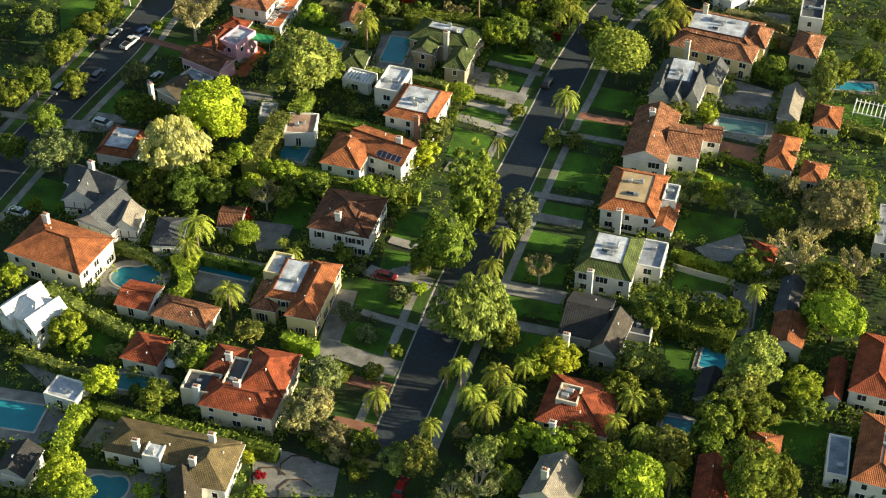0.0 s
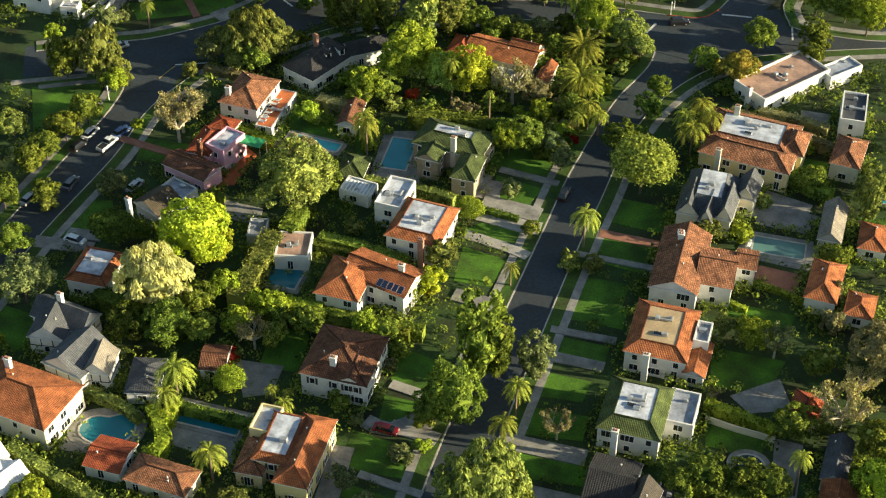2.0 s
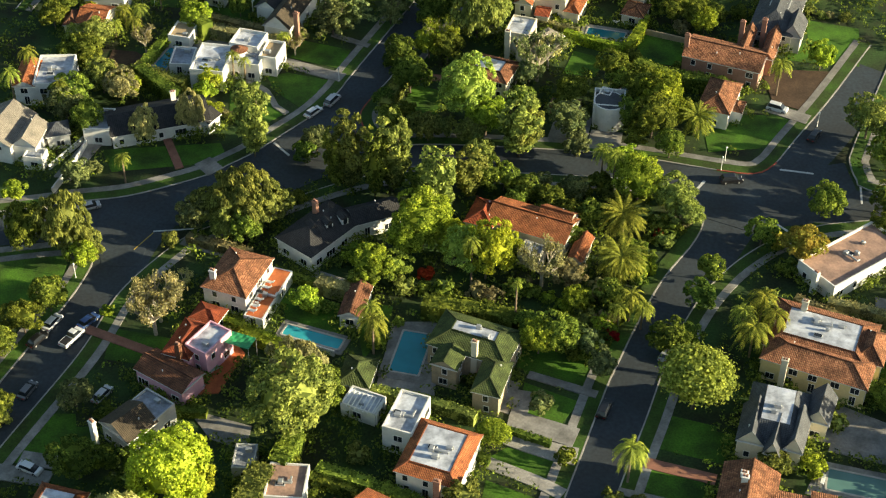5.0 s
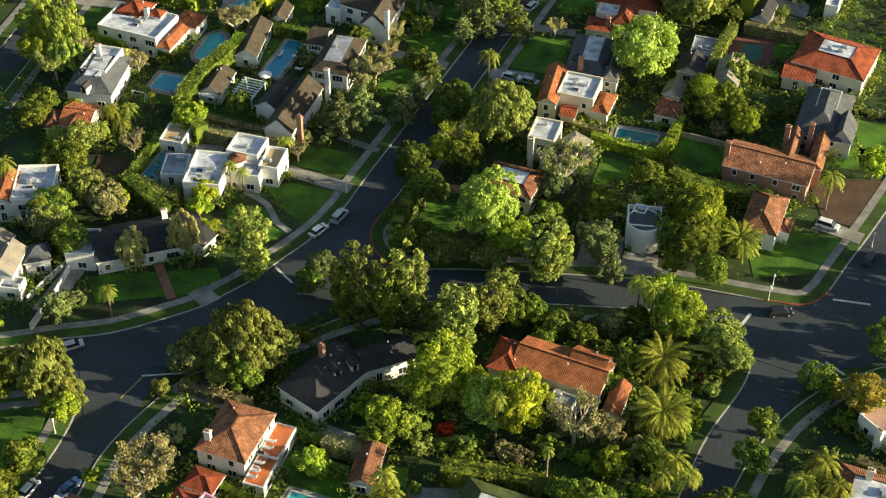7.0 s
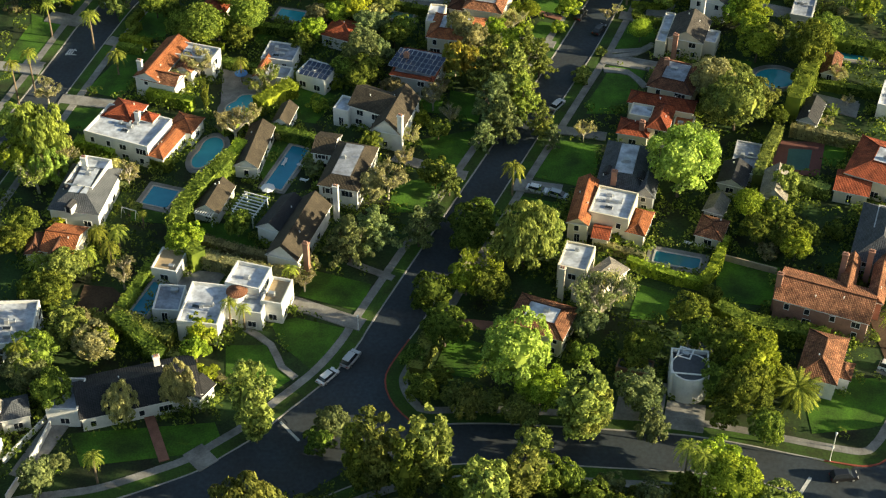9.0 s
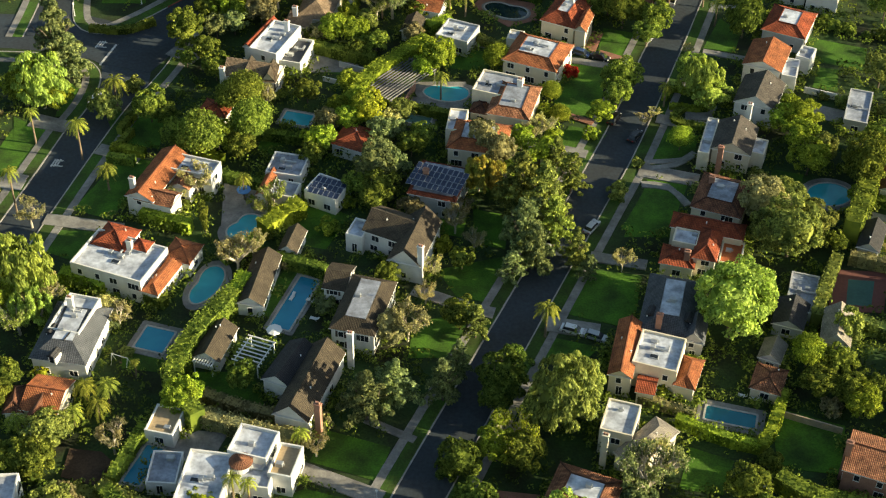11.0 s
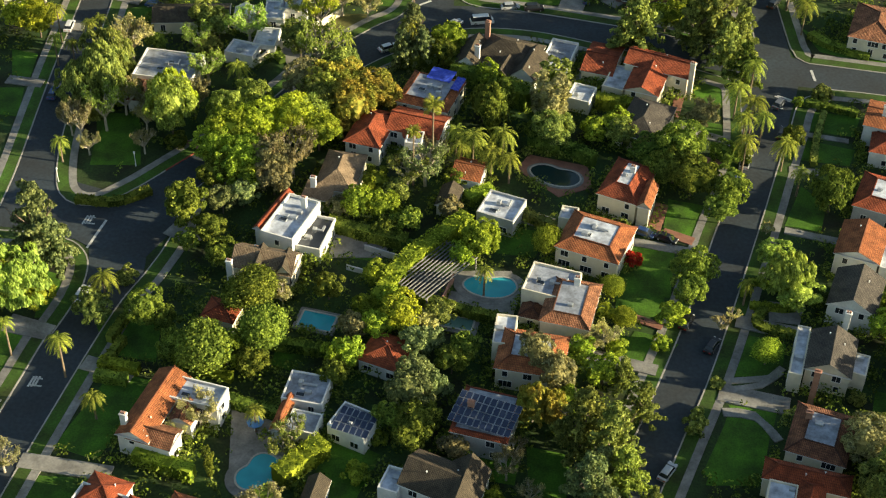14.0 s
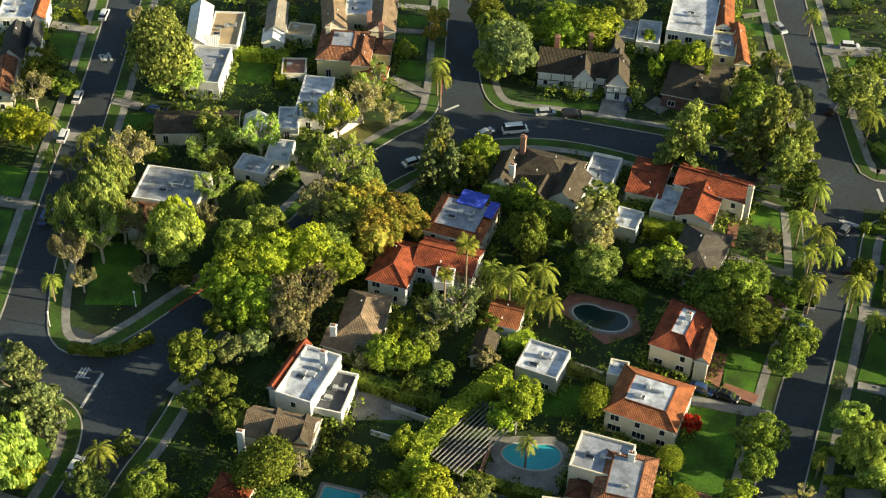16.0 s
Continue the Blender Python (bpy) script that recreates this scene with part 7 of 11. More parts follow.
# ---- hedges ----
hedge([(-64.5, 268), (-57.2, 259), (-50.6, 253.3)], 1.6, 2.6, "leaf_dark")
hedge([(-38.4, 253.7), (-21.3, 250), (-7.4, 247.2)], 2.2, 3, "leaf_mid")
hedge([(-10.5, 284.4), (3.2, 277.9)], 1.5, 2.2, "leaf_mid")
hedge([(-18.9, 294.2), (-6.3, 290.7), (0.9, 287.4)], 2, 2.5, "leaf_olive")
hedge([(6.4, 285.5), (13.8, 282.3)], 1.3, 1.4, "leaf_dark")
hedge([(-27.4, 273.7), (-17.5, 270.2), (-11.4, 267.5)], 2, 2.2, "leaf_mid")
hedge([(-34.6, 273.9), (-37.4, 263.7), (-40.1, 254.9)], 4.5, 5, "leaf_olive")
hedge([(-29.7, 282.1), (-32.3, 274.6)], 3.5, 4.5, "leaf_mid")
hedge([(-75, 219.6), (-66.9, 213.3), (-57.5, 207.2)], 2.4, 3, "leaf_olive")
hedge([(-77.6, 203.3), (-68.5, 199), (-63.1, 196.8)], 2, 2.4, "leaf_olive")
hedge([(-52, 228.7), (-48.8, 220.4), (-51.6, 217.2)], 2.5, 3, "leaf_bright")
hedge([(-49.4, 225.3), (-47.8, 230.4)], 2.5, 3, "leaf_bright")
hedge([(-64.4, 233.2), (-57.8, 229.8), (-54, 226.5)], 2, 2, "leaf_olive")
hedge([(-47.8, 229.6), (-37.6, 226.3), (-33.1, 224.6)], 2, 2.2, "leaf_dark")
hedge([(-29.4, 206.5), (-23, 203.2)], 2.5, 3, "leaf_bright")
hedge([(-60.7, 189.1), (-47.3, 185), (-35.2, 181.1)], 2.2, 2.5, "leaf_mid")
hedge([(-35.1, 180.6), (-28.1, 178.1)], 2.2, 3, "leaf_dark")
hedge([(-63.2, 187.6), (-64.6, 181.6), (-65, 176.5)], 3, 4, "leaf_bright")
hedge([(44.8, 230.4), (51.9, 226.3), (55.9, 223.8)], 2.2, 3, "leaf_bright")
hedge([(35.3, 212.5), (43.3, 209.5), (53.1, 205)], 4, 4.5, "leaf_mid")
hedge([(61.3, 318.5), (72.3, 311), (83, 303.8)], 2, 3, "leaf_brown")
hedge([(70.6, 295.6), (77.8, 288.8)], 3, 3, "leaf_mid")
hedge([(52.5, 265.9), (61.6, 262), (66.9, 258.1)], 1.2, 1.2, "leaf_bright")
hedge([(52.8, 258.3), (56.1, 256)], 1.2, 1, "leaf_bright")
hedge([(67.3, 317.5), (74.6, 315.1), (81.3, 311.1)], 2.2, 3.2, "leaf_brown")
hedge([(86.3, 273.4), (94.7, 268.3)], 2, 2.5, "leaf_olive")
hedge([(63.4, 307.7), (72.4, 301.8)], 1.5, 2, "leaf_mid")
hedge([(-8.9, 315.1), (4.3, 312.9), (8.6, 310.4)], 4, 4, "leaf_mid")
hedge([(-36.3, 325.3), (-25.8, 321.1)], 1.6, 1.6, "leaf_mid")
hedge([(-45.4, 311.7), (-36.8, 307), (-31.1, 303.9)], 1.6, 2, "leaf_bright")
hedge([(-29.1, 321.3), (-22.3, 318.9)], 3, 3.5, "leaf_brown")
hedge([(-55.6, 335), (-48.3, 332.4), (-42.4, 330.3)], 2, 2.2, "leaf_brown")
hedge([(-74, 391.4), (-64.1, 381)], 3, 4, "leaf_dark")
hedge([(-86.2, 394.9), (-93.7, 400.9)], 2, 3, "leaf_dark")
hedge([(-75.2, 392.2), (-67.4, 388), (-63, 385.9)], 3.2, 3.6, "leaf_olive")
hedge([(-60.9, 409.2), (-51.9, 406.2), (-42, 403.2)], 3, 3.2, "leaf_brown")
hedge([(-60.4, 407.2), (-65.8, 415.3), (-64.8, 423.9), (-61.3, 432), (-57.4, 438.6)], 3.6, 5, "leaf_mid")
hedge([(-57.5, 439.2), (-55.7, 444)], 3, 4.5, "leaf_bright")
hedge([(-54.2, 458.6), (-46.9, 466.1)], 3.6, 4, "leaf_bright")
hedge([(-78.7, 463.7), (-68.4, 459.7)], 2.6, 3, "leaf_bright")
hedge([(-91.3, 445.3), (-86.4, 444), (-82.4, 441.6)], 3, 3, "leaf_bright")
hedge([(-61.3, 450.8), (-54.6, 455.9)], 3, 3, "leaf_mid")
hedge([(-50.6, 451), (-40.7, 446.8)], 2.4, 3, "leaf_dark")
hedge([(-77.8, 441.5), (-70.3, 437.9)], 2, 2.4, "leaf_mid")
hedge([(-88.7, 482.5), (-82.8, 481.4)], 2.2, 2, "leaf_mid")
hedge([(-87.8, 484.8), (-85, 491.8)], 1.6, 2, "leaf_mid")
hedge([(-71.1, 485.1), (-64.3, 482.3)], 1.6, 2, "leaf_bright")
hedge([(-64.3, 476.6), (-55.1, 473.5)], 2, 2.5, "leaf_dark")
hedge([(-14.3, 390.9), (-16.3, 385), (-18.2, 377.8)], 3, 4, "leaf_olive")
hedge([(22.4, 409.8), (29.6, 405.9), (36.3, 403.6)], 1.8, 2.6, "leaf_bright")
hedge([(36.2, 403.2), (39.7, 409.6), (42.2, 416.3)], 2, 3, "leaf_bright")
hedge([(37.8, 396), (43.4, 391.6), (51.3, 389.5), (57.1, 387.4)], 3.4, 4, "leaf_mid")
hedge([(50.9, 434.5), (53.8, 442), (58.2, 451.8)], 2.4, 4, "leaf_olive")
hedge([(57, 435.9), (65.4, 431.5)], 2.4, 3, "leaf_olive")
hedge([(61, 453.2), (68.9, 450.4), (76.7, 447.6)], 2, 3, "leaf_brown")
hedge([(62, 458.6), (66.8, 469.2), (70.7, 480.3), (74.3, 489.6)], 4, 6.5, "leaf_mid")
hedge([(16.4, 415.3), (21.7, 412.9), (25.9, 411.3)], 1.6, 2, "leaf_brown")
hedge([(-49.7, 524.7), (-39.9, 520.9), (-33.9, 519.1)], 2.6, 3, "leaf_mid")
hedge([(-39, 501), (-34.8, 510.4), (-30.2, 516.2), (-22, 525.4)], 3.6, 4.5, "leaf_bright")
hedge([(-22, 532.5), (-17, 535.8)], 3, 3, "leaf_bright")
hedge([(-32.3, 503.8), (-23.1, 500.4), (-15.1, 497.9)], 2, 2.4, "leaf_mid")
hedge([(-62.1, 491.6), (-51.9, 490.1), (-47.4, 489.3)], 2.2, 2.4, "leaf_dark")
hedge([(-87.7, 491.5), (-85.4, 497.6)], 1.6, 2, "leaf_mid")
hedge([(-88.5, 485.8), (-81.1, 484)], 2.2, 2, "leaf_bright")
hedge([(-35, 518.9), (-25.5, 516.8)], 2, 2.4, "leaf_dark")
hedge([(30.4, 506.5), (32.6, 510.3), (40.9, 506.7), (39.2, 503), (31.2, 503.7)], 1.4, 1.4, "leaf_bright")
hedge([(-12.2, 529.5), (-3.8, 524.6), (3.3, 522.8)], 1.8, 2.4, "leaf_olive")
hedge([(6.4, 567.2), (16.3, 564.9)], 3, 3.4, "leaf_bright")
hedge([(-24.8, 576.7), (-17, 572.5), (-8.3, 565.8)], 4, 5, "leaf_mid")
hedge([(-36.3, 581.2), (-28.2, 579.6)], 3, 4, "leaf_dark")
hedge([(-1.5, 637.8), (6.3, 636.9)], 2, 2.4, "leaf_bright")
hedge([(-80.7, 624.8), (-68.6, 623.7)], 2.2, 3, "leaf_bright")
hedge([(-69.3, 625.2), (-69.6, 613.2)], 2.2, 3, "leaf_bright")
hedge([(-101.1, 531.5), (-92.8, 531), (-86.3, 534.8)], 2, 1.6, "leaf_mid")
hedge([(-120.5, 642.7), (-116.8, 636.8)], 2, 1, "leaf_bright")
hedge([(-67, 588.9), (-63.5, 581.5)], 2, 1.6, "leaf_mid")
hedge([(70.7, 568.7), (72.4, 567.6)], 1.5, 1.5, "leaf_bright")
hedge([(-9, 551.8), (0.5, 548.9), (4.5, 545.8)], 2.4, 3.5, "leaf_dark")
hedge([(74.8, 488), (80.6, 485.8), (88.6, 483.1)], 3.5, 3, "leaf_dark")
hedge([(69.1, 471.3), (76.3, 469.2), (83.5, 467.2)], 2.2, 2.2, "leaf_dark")
hedge([(56.4, 565.5), (53, 555.8), (50.8, 547.2)], 1.4, 1.4, "leaf_olive")
hedge([(52.8, 568.9), (57.7, 567.7), (63.6, 565)], 1.6, 1.6, "leaf_mid")
hedge([(34.8, 504.3), (31.8, 498.7), (39.2, 495.7)], 2, 1.3, "leaf_mid")
hedge([(-73.6, 394.6), (-71.9, 399.8), (-69.6, 407)], 2.2, 2.4, "leaf_mid")
hedge([(-79.6, 392.6), (-71.8, 388.5), (-63.6, 385.1)], 2.4, 2.6, "leaf_olive")
hedge([(-62.6, 415.2), (-53.4, 411.3), (-43.9, 408.2)], 2.2, 2.6, "leaf_brown")
hedge([(-55.2, 379.1), (-50.8, 376)], 1.6, 1.2, "leaf_brown")
hedge([(-52.6, 298), (-54.8, 289.8), (-46, 288.3)], 1.8, 1.8, "leaf_mid")
hedge([(-42.2, 308.8), (-36.9, 305.4), (-32.2, 302.9)], 2, 2.2, "leaf_bright")
hedge([(-25.8, 275.3), (-20.5, 273.2), (-12.2, 269.7), (-8.1, 267.6)], 2.6, 2.8, "leaf_mid")
hedge([(-24.3, 253.9), (-16.4, 251.4), (-4.8, 248.3)], 3, 2.6, "leaf_mid")
hedge([(-34.6, 255.6), (-28.2, 254.4), (-24.2, 253.1)], 3.4, 3.4, "leaf_bright")
hedge([(-66.7, 257.7), (-59.1, 253.1), (-48.7, 248.1)], 3.5, 3.6, "leaf_dark")
hedge([(58.7, 596.4), (62.5, 591.9), (70.8, 587.5)], 2.5, 1.6, "leaf_mid")
# ---- trees ----
shrub(-81.5, 286.5, 2.0, "leaf_olive")
shrub(-18.9, 279.0, 2.0, "leaf_olive")
shrub(16.2, 279.2, 1.8, "leaf_mid")
shrub(23.4, 269.7, 1.9, "leaf_olive")
shrub(27.7, 268.0, 2.0, "leaf_olive")
tree(-93.4, 309.0, 3.4, 7.2, "leaf_olive")
tree(-82.1, 308.5, 3.7, 7.8, "leaf_mid")
tree(-78.5, 314.6, 3.8, 7.9, "leaf_mid")
tree(-87.4, 297.8, 3.1, 6.5, "leaf_mid")
tree(-90.4, 285.7, 3.5, 7.4, "leaf_mid")
tree(-94.4, 279.9, 3.7, 7.9, "leaf_mid")
tree(-85.1, 271.2, 3.7, 7.7, "leaf_mid")
tree(-79.9, 257.2, 5.4, 11.2, "leaf_grey")
tree(-90.8, 262.0, 3.1, 6.5, "leaf_dark")
tree(-69.0, 289.5, 3.0, 6.4, "leaf_grey")
tree(-58.0, 308.8, 5.3, 11.7, "leaf_pale", "sparse", 1, bark="pale_bark")
tree(-30.8, 284.0, 7.9, 16.6, "leaf_olive")
tree(-30.5, 295.2, 5.8, 11.2, "leaf_brown", "weeping", 1.0)
tree(-49.3, 268.9, 7.1, 15.0, "leaf_lime", more=[(3.0, 0.5, 4.4, 9.2)])
tree(-54.7, 255.8, 6.7, 15.6, "leaf_pale", "weeping", 1.1, bark="pale_bark")
tree(-65.7, 273.9, 4.2, 8.8, "leaf_dark", more=[(4.4, 1.8, 2.5, 5.2)])
tree(-1.5, 268.0, 3.1, 6.6, "leaf_olive")
tree(-3.8, 260.9, 2.9, 6.0, "leaf_lime")
tree(-8.2, 258.8, 2.4, 5.0, "leaf_bright")
tree(15.8, 305.8, 4.0, 8.3, "leaf_mid")
tree(12.5, 305.1, 3.7, 7.7, "leaf_bright")
tree(23.4, 299.5, 2.8, 6.0, "leaf_grey")
tree(39.2, 291.8, 6.5, 13.6, "leaf_yellow", "full")
tree(35.9, 304.6, 3.9, 8.3, "leaf_dark")
shrub(-4.8, 227.0, 2.2, "leaf_mid")
shrub(-8.5, 218.9, 2.1, "leaf_grey")
shrub(-14.0, 208.2, 1.9, "leaf_grey")
shrub(39.9, 177.4, 2.3, "leaf_gold")
tree(0.7, 227.6, 5.5, 12.6, "leaf_mid", "round", 1.1)
tree(-2.6, 227.0, 3.7, 7.8, "leaf_mid")
tree(18.5, 223.4, 3.0, 6.8, "leaf_brown", "sparse", bark="pale_bark")
tree(-17.8, 212.0, 2.3, 4.9, "leaf_grey")
tree(6.3, 207.6, 7.2, 14.3, "leaf_olive", "weeping", 1.0)
tree(1.7, 208.9, 4.2, 8.8, "leaf_olive")
tree(10.9, 204.9, 3.7, 7.8, "leaf_mid")
tree(8.9, 208.9, 4.2, 8.8, "leaf_olive")
tree(20.3, 198.4, 4.1, 7.6, "leaf_lime", "round", 0.7)
tree(15.7, 197.1, 3.0, 6.4, "leaf_bright")
tree(34.9, 197.5, 3.9, 8.1, "leaf_olive", more=[(3.6, -0.6, 2.6, 5.5)])
tree(31.3, 191.1, 3.4, 7.1, "leaf_mid")
tree(35.9, 187.0, 3.3, 7.0, "leaf_mid")
tree(37.3, 177.5, 3.6, 7.7, "leaf_olive")
tree(27.2, 171.5, 4.5, 9.5, "leaf_mid")
tree(32.1, 168.9, 4.7, 9.9, "leaf_bright")
tree(23.7, 180.9, 2.9, 6.1, "leaf_mid")
tree(18.7, 177.9, 3.3, 6.9, "leaf_bright")
tree(14.1, 181.1, 2.7, 5.7, "leaf_bright")
tree(54.7, 194.4, 5.3, 13.1, "leaf_olive", "round", 1.2)
tree(51.6, 188.3, 4.6, 9.6, "leaf_olive")
tree(54.1, 185.0, 3.9, 8.3, "leaf_mid")
tree(47.0, 183.3, 4.3, 9.0, "leaf_mid", more=[(-2.2, -3.7, 2.9, 6.1)])
tree(50.6, 169.9, 5.5, 11.5, "leaf_mid", more=[(5.0, 0.0, 3.8, 7.9)])
tree(52.7, 209.7, 3.6, 7.5, "leaf_mid", more=[(-3.9, 1.5, 3.6, 7.5)])
tree(42.6, 212.0, 3.6, 7.5, "leaf_mid", more=[(-4.3, -1.5, 2.9, 6.2)])
tree(59.1, 224.1, 3.5, 7.3, "leaf_mid")
shrub(60.7, 189.4, 2.2, "leaf_mid")
shrub(70.9, 250.9, 2.1, "leaf_brown", 5.0)
shrub(72.8, 258.7, 1.6, "leaf_brown", 4.7)
shrub(58.2, 277.8, 2.2, "leaf_bright")
shrub(64.0, 288.0, 1.8, "leaf_olive")
shrub(78.2, 271.7, 1.2, "leaf_bright", 3.1)
shrub(74.7, 307.6, 1.8, "leaf_mid")
tree(77.9, 237.9, 6.4, 13.1, "leaf_brown", "round", 0.9)
tree(82.1, 236.9, 4.1, 8.5, "leaf_olive")
tree(67.8, 226.0, 5.1, 10.6, "leaf_pale", "sparse", bark="pale_bark")
tree(72.8, 234.0, 3.4, 7.4, "leaf_pale", "sparse", bark="pale_bark")
tree(72.9, 218.1, 4.3, 9.0, "leaf_mid")
tree(71.8, 207.6, 5.2, 11.0, "leaf_bright")
tree(68.6, 210.3, 3.1, 6.6, "leaf_mid")
tree(78.9, 223.5, 3.7, 8.0, "leaf_brown", "sparse", bark="pale_bark")
tree(63.2, 191.8, 3.4, 7.1, "leaf_bright")
tree(63.3, 186.4, 2.7, 5.8, "leaf_mid")
tree(85.6, 247.5, 3.0, 6.3, "leaf_olive")
tree(59.2, 243.6, 3.4, 7.5, "leaf_grey", "sparse", bark="pale_bark")
tree(55.6, 246.2, 3.2, 6.8, "leaf_bright", more=[(0.0, -0.2, 2.8, 5.8)])
tree(50.9, 249.4, 2.3, 4.9, "leaf_olive")
tree(65.9, 238.8, 2.7, 5.7, "leaf_mid")
tree(51.2, 276.9, 2.5, 5.2, "leaf_olive")
tree(74.9, 268.3, 2.7, 5.6, "leaf_mid")
tree(84.1, 286.4, 2.5, 8.5, "leaf_olive", "round", 1.6)
tree(101.6, 306.2, 3.2, 6.6, "leaf_dark")
tree(89.2, 289.6, 3.3, 6.9, "leaf_mid")
tree(95.8, 294.1, 3.3, 7.0, "leaf_mid")
tree(74.6, 292.8, 2.8, 5.9, "leaf_mid")
shrub(-17.7, 178.8, 2.1, "leaf_brown")
shrub(-21.7, 181.5, 1.9, "leaf_mid")
shrub(-15.5, 183.4, 1.0, "leaf_lime")
shrub(-14.6, 174.4, 2.1, "leaf_mid")
shrub(-59.7, 203.3, 2.0, "leaf_olive")
shrub(-62.4, 188.9, 1.8, "leaf_bright")
shrub(-66.7, 205.0, 2.1, "leaf_bright")
shrub(-72.7, 212.0, 1.9, "leaf_bright")
shrub(-66.9, 178.9, 1.9, "leaf_bright")
shrub(-72.1, 180.5, 1.3, "leaf_bright")
shrub(-40.3, 241.8, 2.0, "leaf_red")
shrub(-43.4, 239.1, 2.0, "leaf_mid")
shrub(-83.2, 245.8, 1.6, "leaf_bright")
shrub(-29.2, 166.5, 1.8, "leaf_bright")
shrub(-49.7, 170.2, 1.7, "leaf_bright")
shrub(-54.8, 194.1, 1.2, "leaf_mid")
shrub(-8.7, 204.1, 1.4, "leaf_mid")
shrub(-12.6, 198.0, 1.8, "leaf_mid")
shrub(-18.2, 197.8, 2.0, "leaf_mid")
shrub(-33.1, 178.4, 1.7, "leaf_lime")
shrub(-30.9, 174.4, 0.9, "leaf_red")
shrub(-56.1, 177.6, 1.0, "leaf_bright")
shrub(-30.9, 170.4, 1.5, "leaf_bright")
tree(-4.1, 174.7, 3.6, 7.6, "leaf_olive", more=[(-3.4, 0.5, 2.9, 6.0)])
tree(5.7, 169.2, 4.3, 9.2, "leaf_grey", "sparse", bark="pale_bark", more=[(-4.2, -1.6, 3.4, 7.4)])
tree(7.7, 177.1, 2.9, 6.0, "leaf_olive")
tree(11.2, 178.7, 2.5, 5.2, "leaf_bright")
tree(3.5, 182.8, 1.9, 3.1, "leaf_pale", "sparse", bark="pale_bark")
tree(-20.9, 194.5, 3.4, 7.2, "leaf_grey")
tree(-21.9, 186.7, 3.5, 7.5, "leaf_brown", more=[(-2.3, -1.9, 3.5, 7.4)])
tree(-18.7, 181.1, 2.7, 5.7, "leaf_brown")
tree(-13.3, 179.4, 2.5, 5.3, "leaf_dark")
tree(-46.2, 200.6, 3.1, 6.4, "leaf_grey")
tree(-44.0, 198.7, 2.8, 6.0, "leaf_bright")
tree(-35.7, 206.8, 2.5, 5.2, "leaf_olive")
tree(-60.3, 193.5, 3.0, 6.3, "leaf_lime")
tree(-68.8, 207.1, 3.1, 6.6, "leaf_bright")
tree(-63.0, 171.2, 3.6, 7.5, "leaf_lime")
tree(-60.6, 167.8, 3.4, 7.1, "leaf_bright")
tree(-38.8, 234.1, 2.9, 6.1, "leaf_bright", "full")
tree(-35.8, 245.4, 3.4, 7.5, "leaf_brown", "sparse", bark="pale_bark")
tree(-49.9, 190.1, 3.0, 6.3, "leaf_mid")
tree(-45.8, 247.3, 3.0, 6.3, "leaf_mid")
tree(-39.1, 249.5, 2.8, 5.8, "leaf_bright")
tree(-51.8, 246.7, 4.6, 9.7, "leaf_dark")
tree(-58.9, 247.7, 3.9, 8.3, "leaf_dark")
tree(-47.1, 254.0, 3.5, 7.4, "leaf_mid")
tree(-31.9, 252.1, 2.3, 4.9, "leaf_mid")
tree(-25.8, 249.2, 3.0, 6.3, "leaf_mid")
tree(-82.4, 221.9, 2.6, 5.4, "leaf_bright")
tree(-32.5, 245.9, 2.8, 5.8, "leaf_mid")
tree(-25.8, 290.8, 3.8, 8.0, "leaf_mid")
shrub(-5.2, 260.5, 2.1, "leaf_lime")
shrub(-7.7, 263.9, 1.7, "leaf_lime")
shrub(-9.1, 244.5, 2.0, "leaf_mid")
shrub(-14.2, 242.9, 1.8, "leaf_mid")
shrub(-10.7, 240.6, 1.3, "leaf_brown")
shrub(-19.3, 231.4, 2.0, "leaf_mid")
shrub(-16.4, 226.9, 1.3, "leaf_grey")
shrub(-4.8, 221.0, 1.5, "leaf_bright")
tree(10.0, 170.9, 2.8, 5.9, "leaf_mid")
tree(-15.4, 248.6, 2.8, 5.8, "leaf_bright")
tree(-12.0, 247.1, 2.5, 5.3, "leaf_mid")
tree(-33.2, 254.2, 2.8, 5.9, "leaf_bright")
tree(-36.8, 255.9, 2.3, 4.9, "leaf_bright")
tree(-42.9, 258.6, 3.1, 6.5, "leaf_bright")
tree(5.2, 237.4, 4.5, 22.8, "leaf_mid", "column")
tree(8.6, 237.4, 2.9, 16.6, "leaf_mid", "column")
tree(15.2, 238.3, 3.4, 10.7, "leaf_grey", "column")
tree(84.0, 282.2, 2.5, 13.8, "leaf_olive", "column")
palm(-17.6, 304.5, 9.0, 3.5)
palm(26.4, 274.6, 9.0, 3.7)
palm(11.6, 263.2, 5.0, 2.2)
palm(51.0, 304.8, 8.0, 4.5)
palm(49.8, 309.1, 8.0, 3.2)
palm(11.5, 228.1, 9.0, 3.1)
palm(8.9, 220.5, 8.0, 3.1)
palm(-48.2, 233.0, 8.0, 4.5)
palm(-49.5, 228.5, 6.0, 3.3)
palm(-39.8, 213.6, 8.0, 3.6)
palm(5.0, 188.2, 7.0, 3.4)
palm(9.5, 193.0, 7.0, 3.6)
palm(7.4, 185.1, 6.0, 3.3)
palm(11.8, 188.2, 7.0, 3.4)
palm(3.1, 195.1, 7.0, 2.6)
palm(14.6, 196.1, 6.0, 2.8)
palm(0.6, 195.0, 5.0, 1.8)
palm(-2.1, 181.4, 6.0, 2.5)
palm(-11.6, 188.5, 6.0, 3.0)
palm(32.7, 186.8, 7.0, 3.4)
palm(33.9, 178.9, 7.0, 2.9)
palm(29.3, 181.5, 7.0, 2.9)
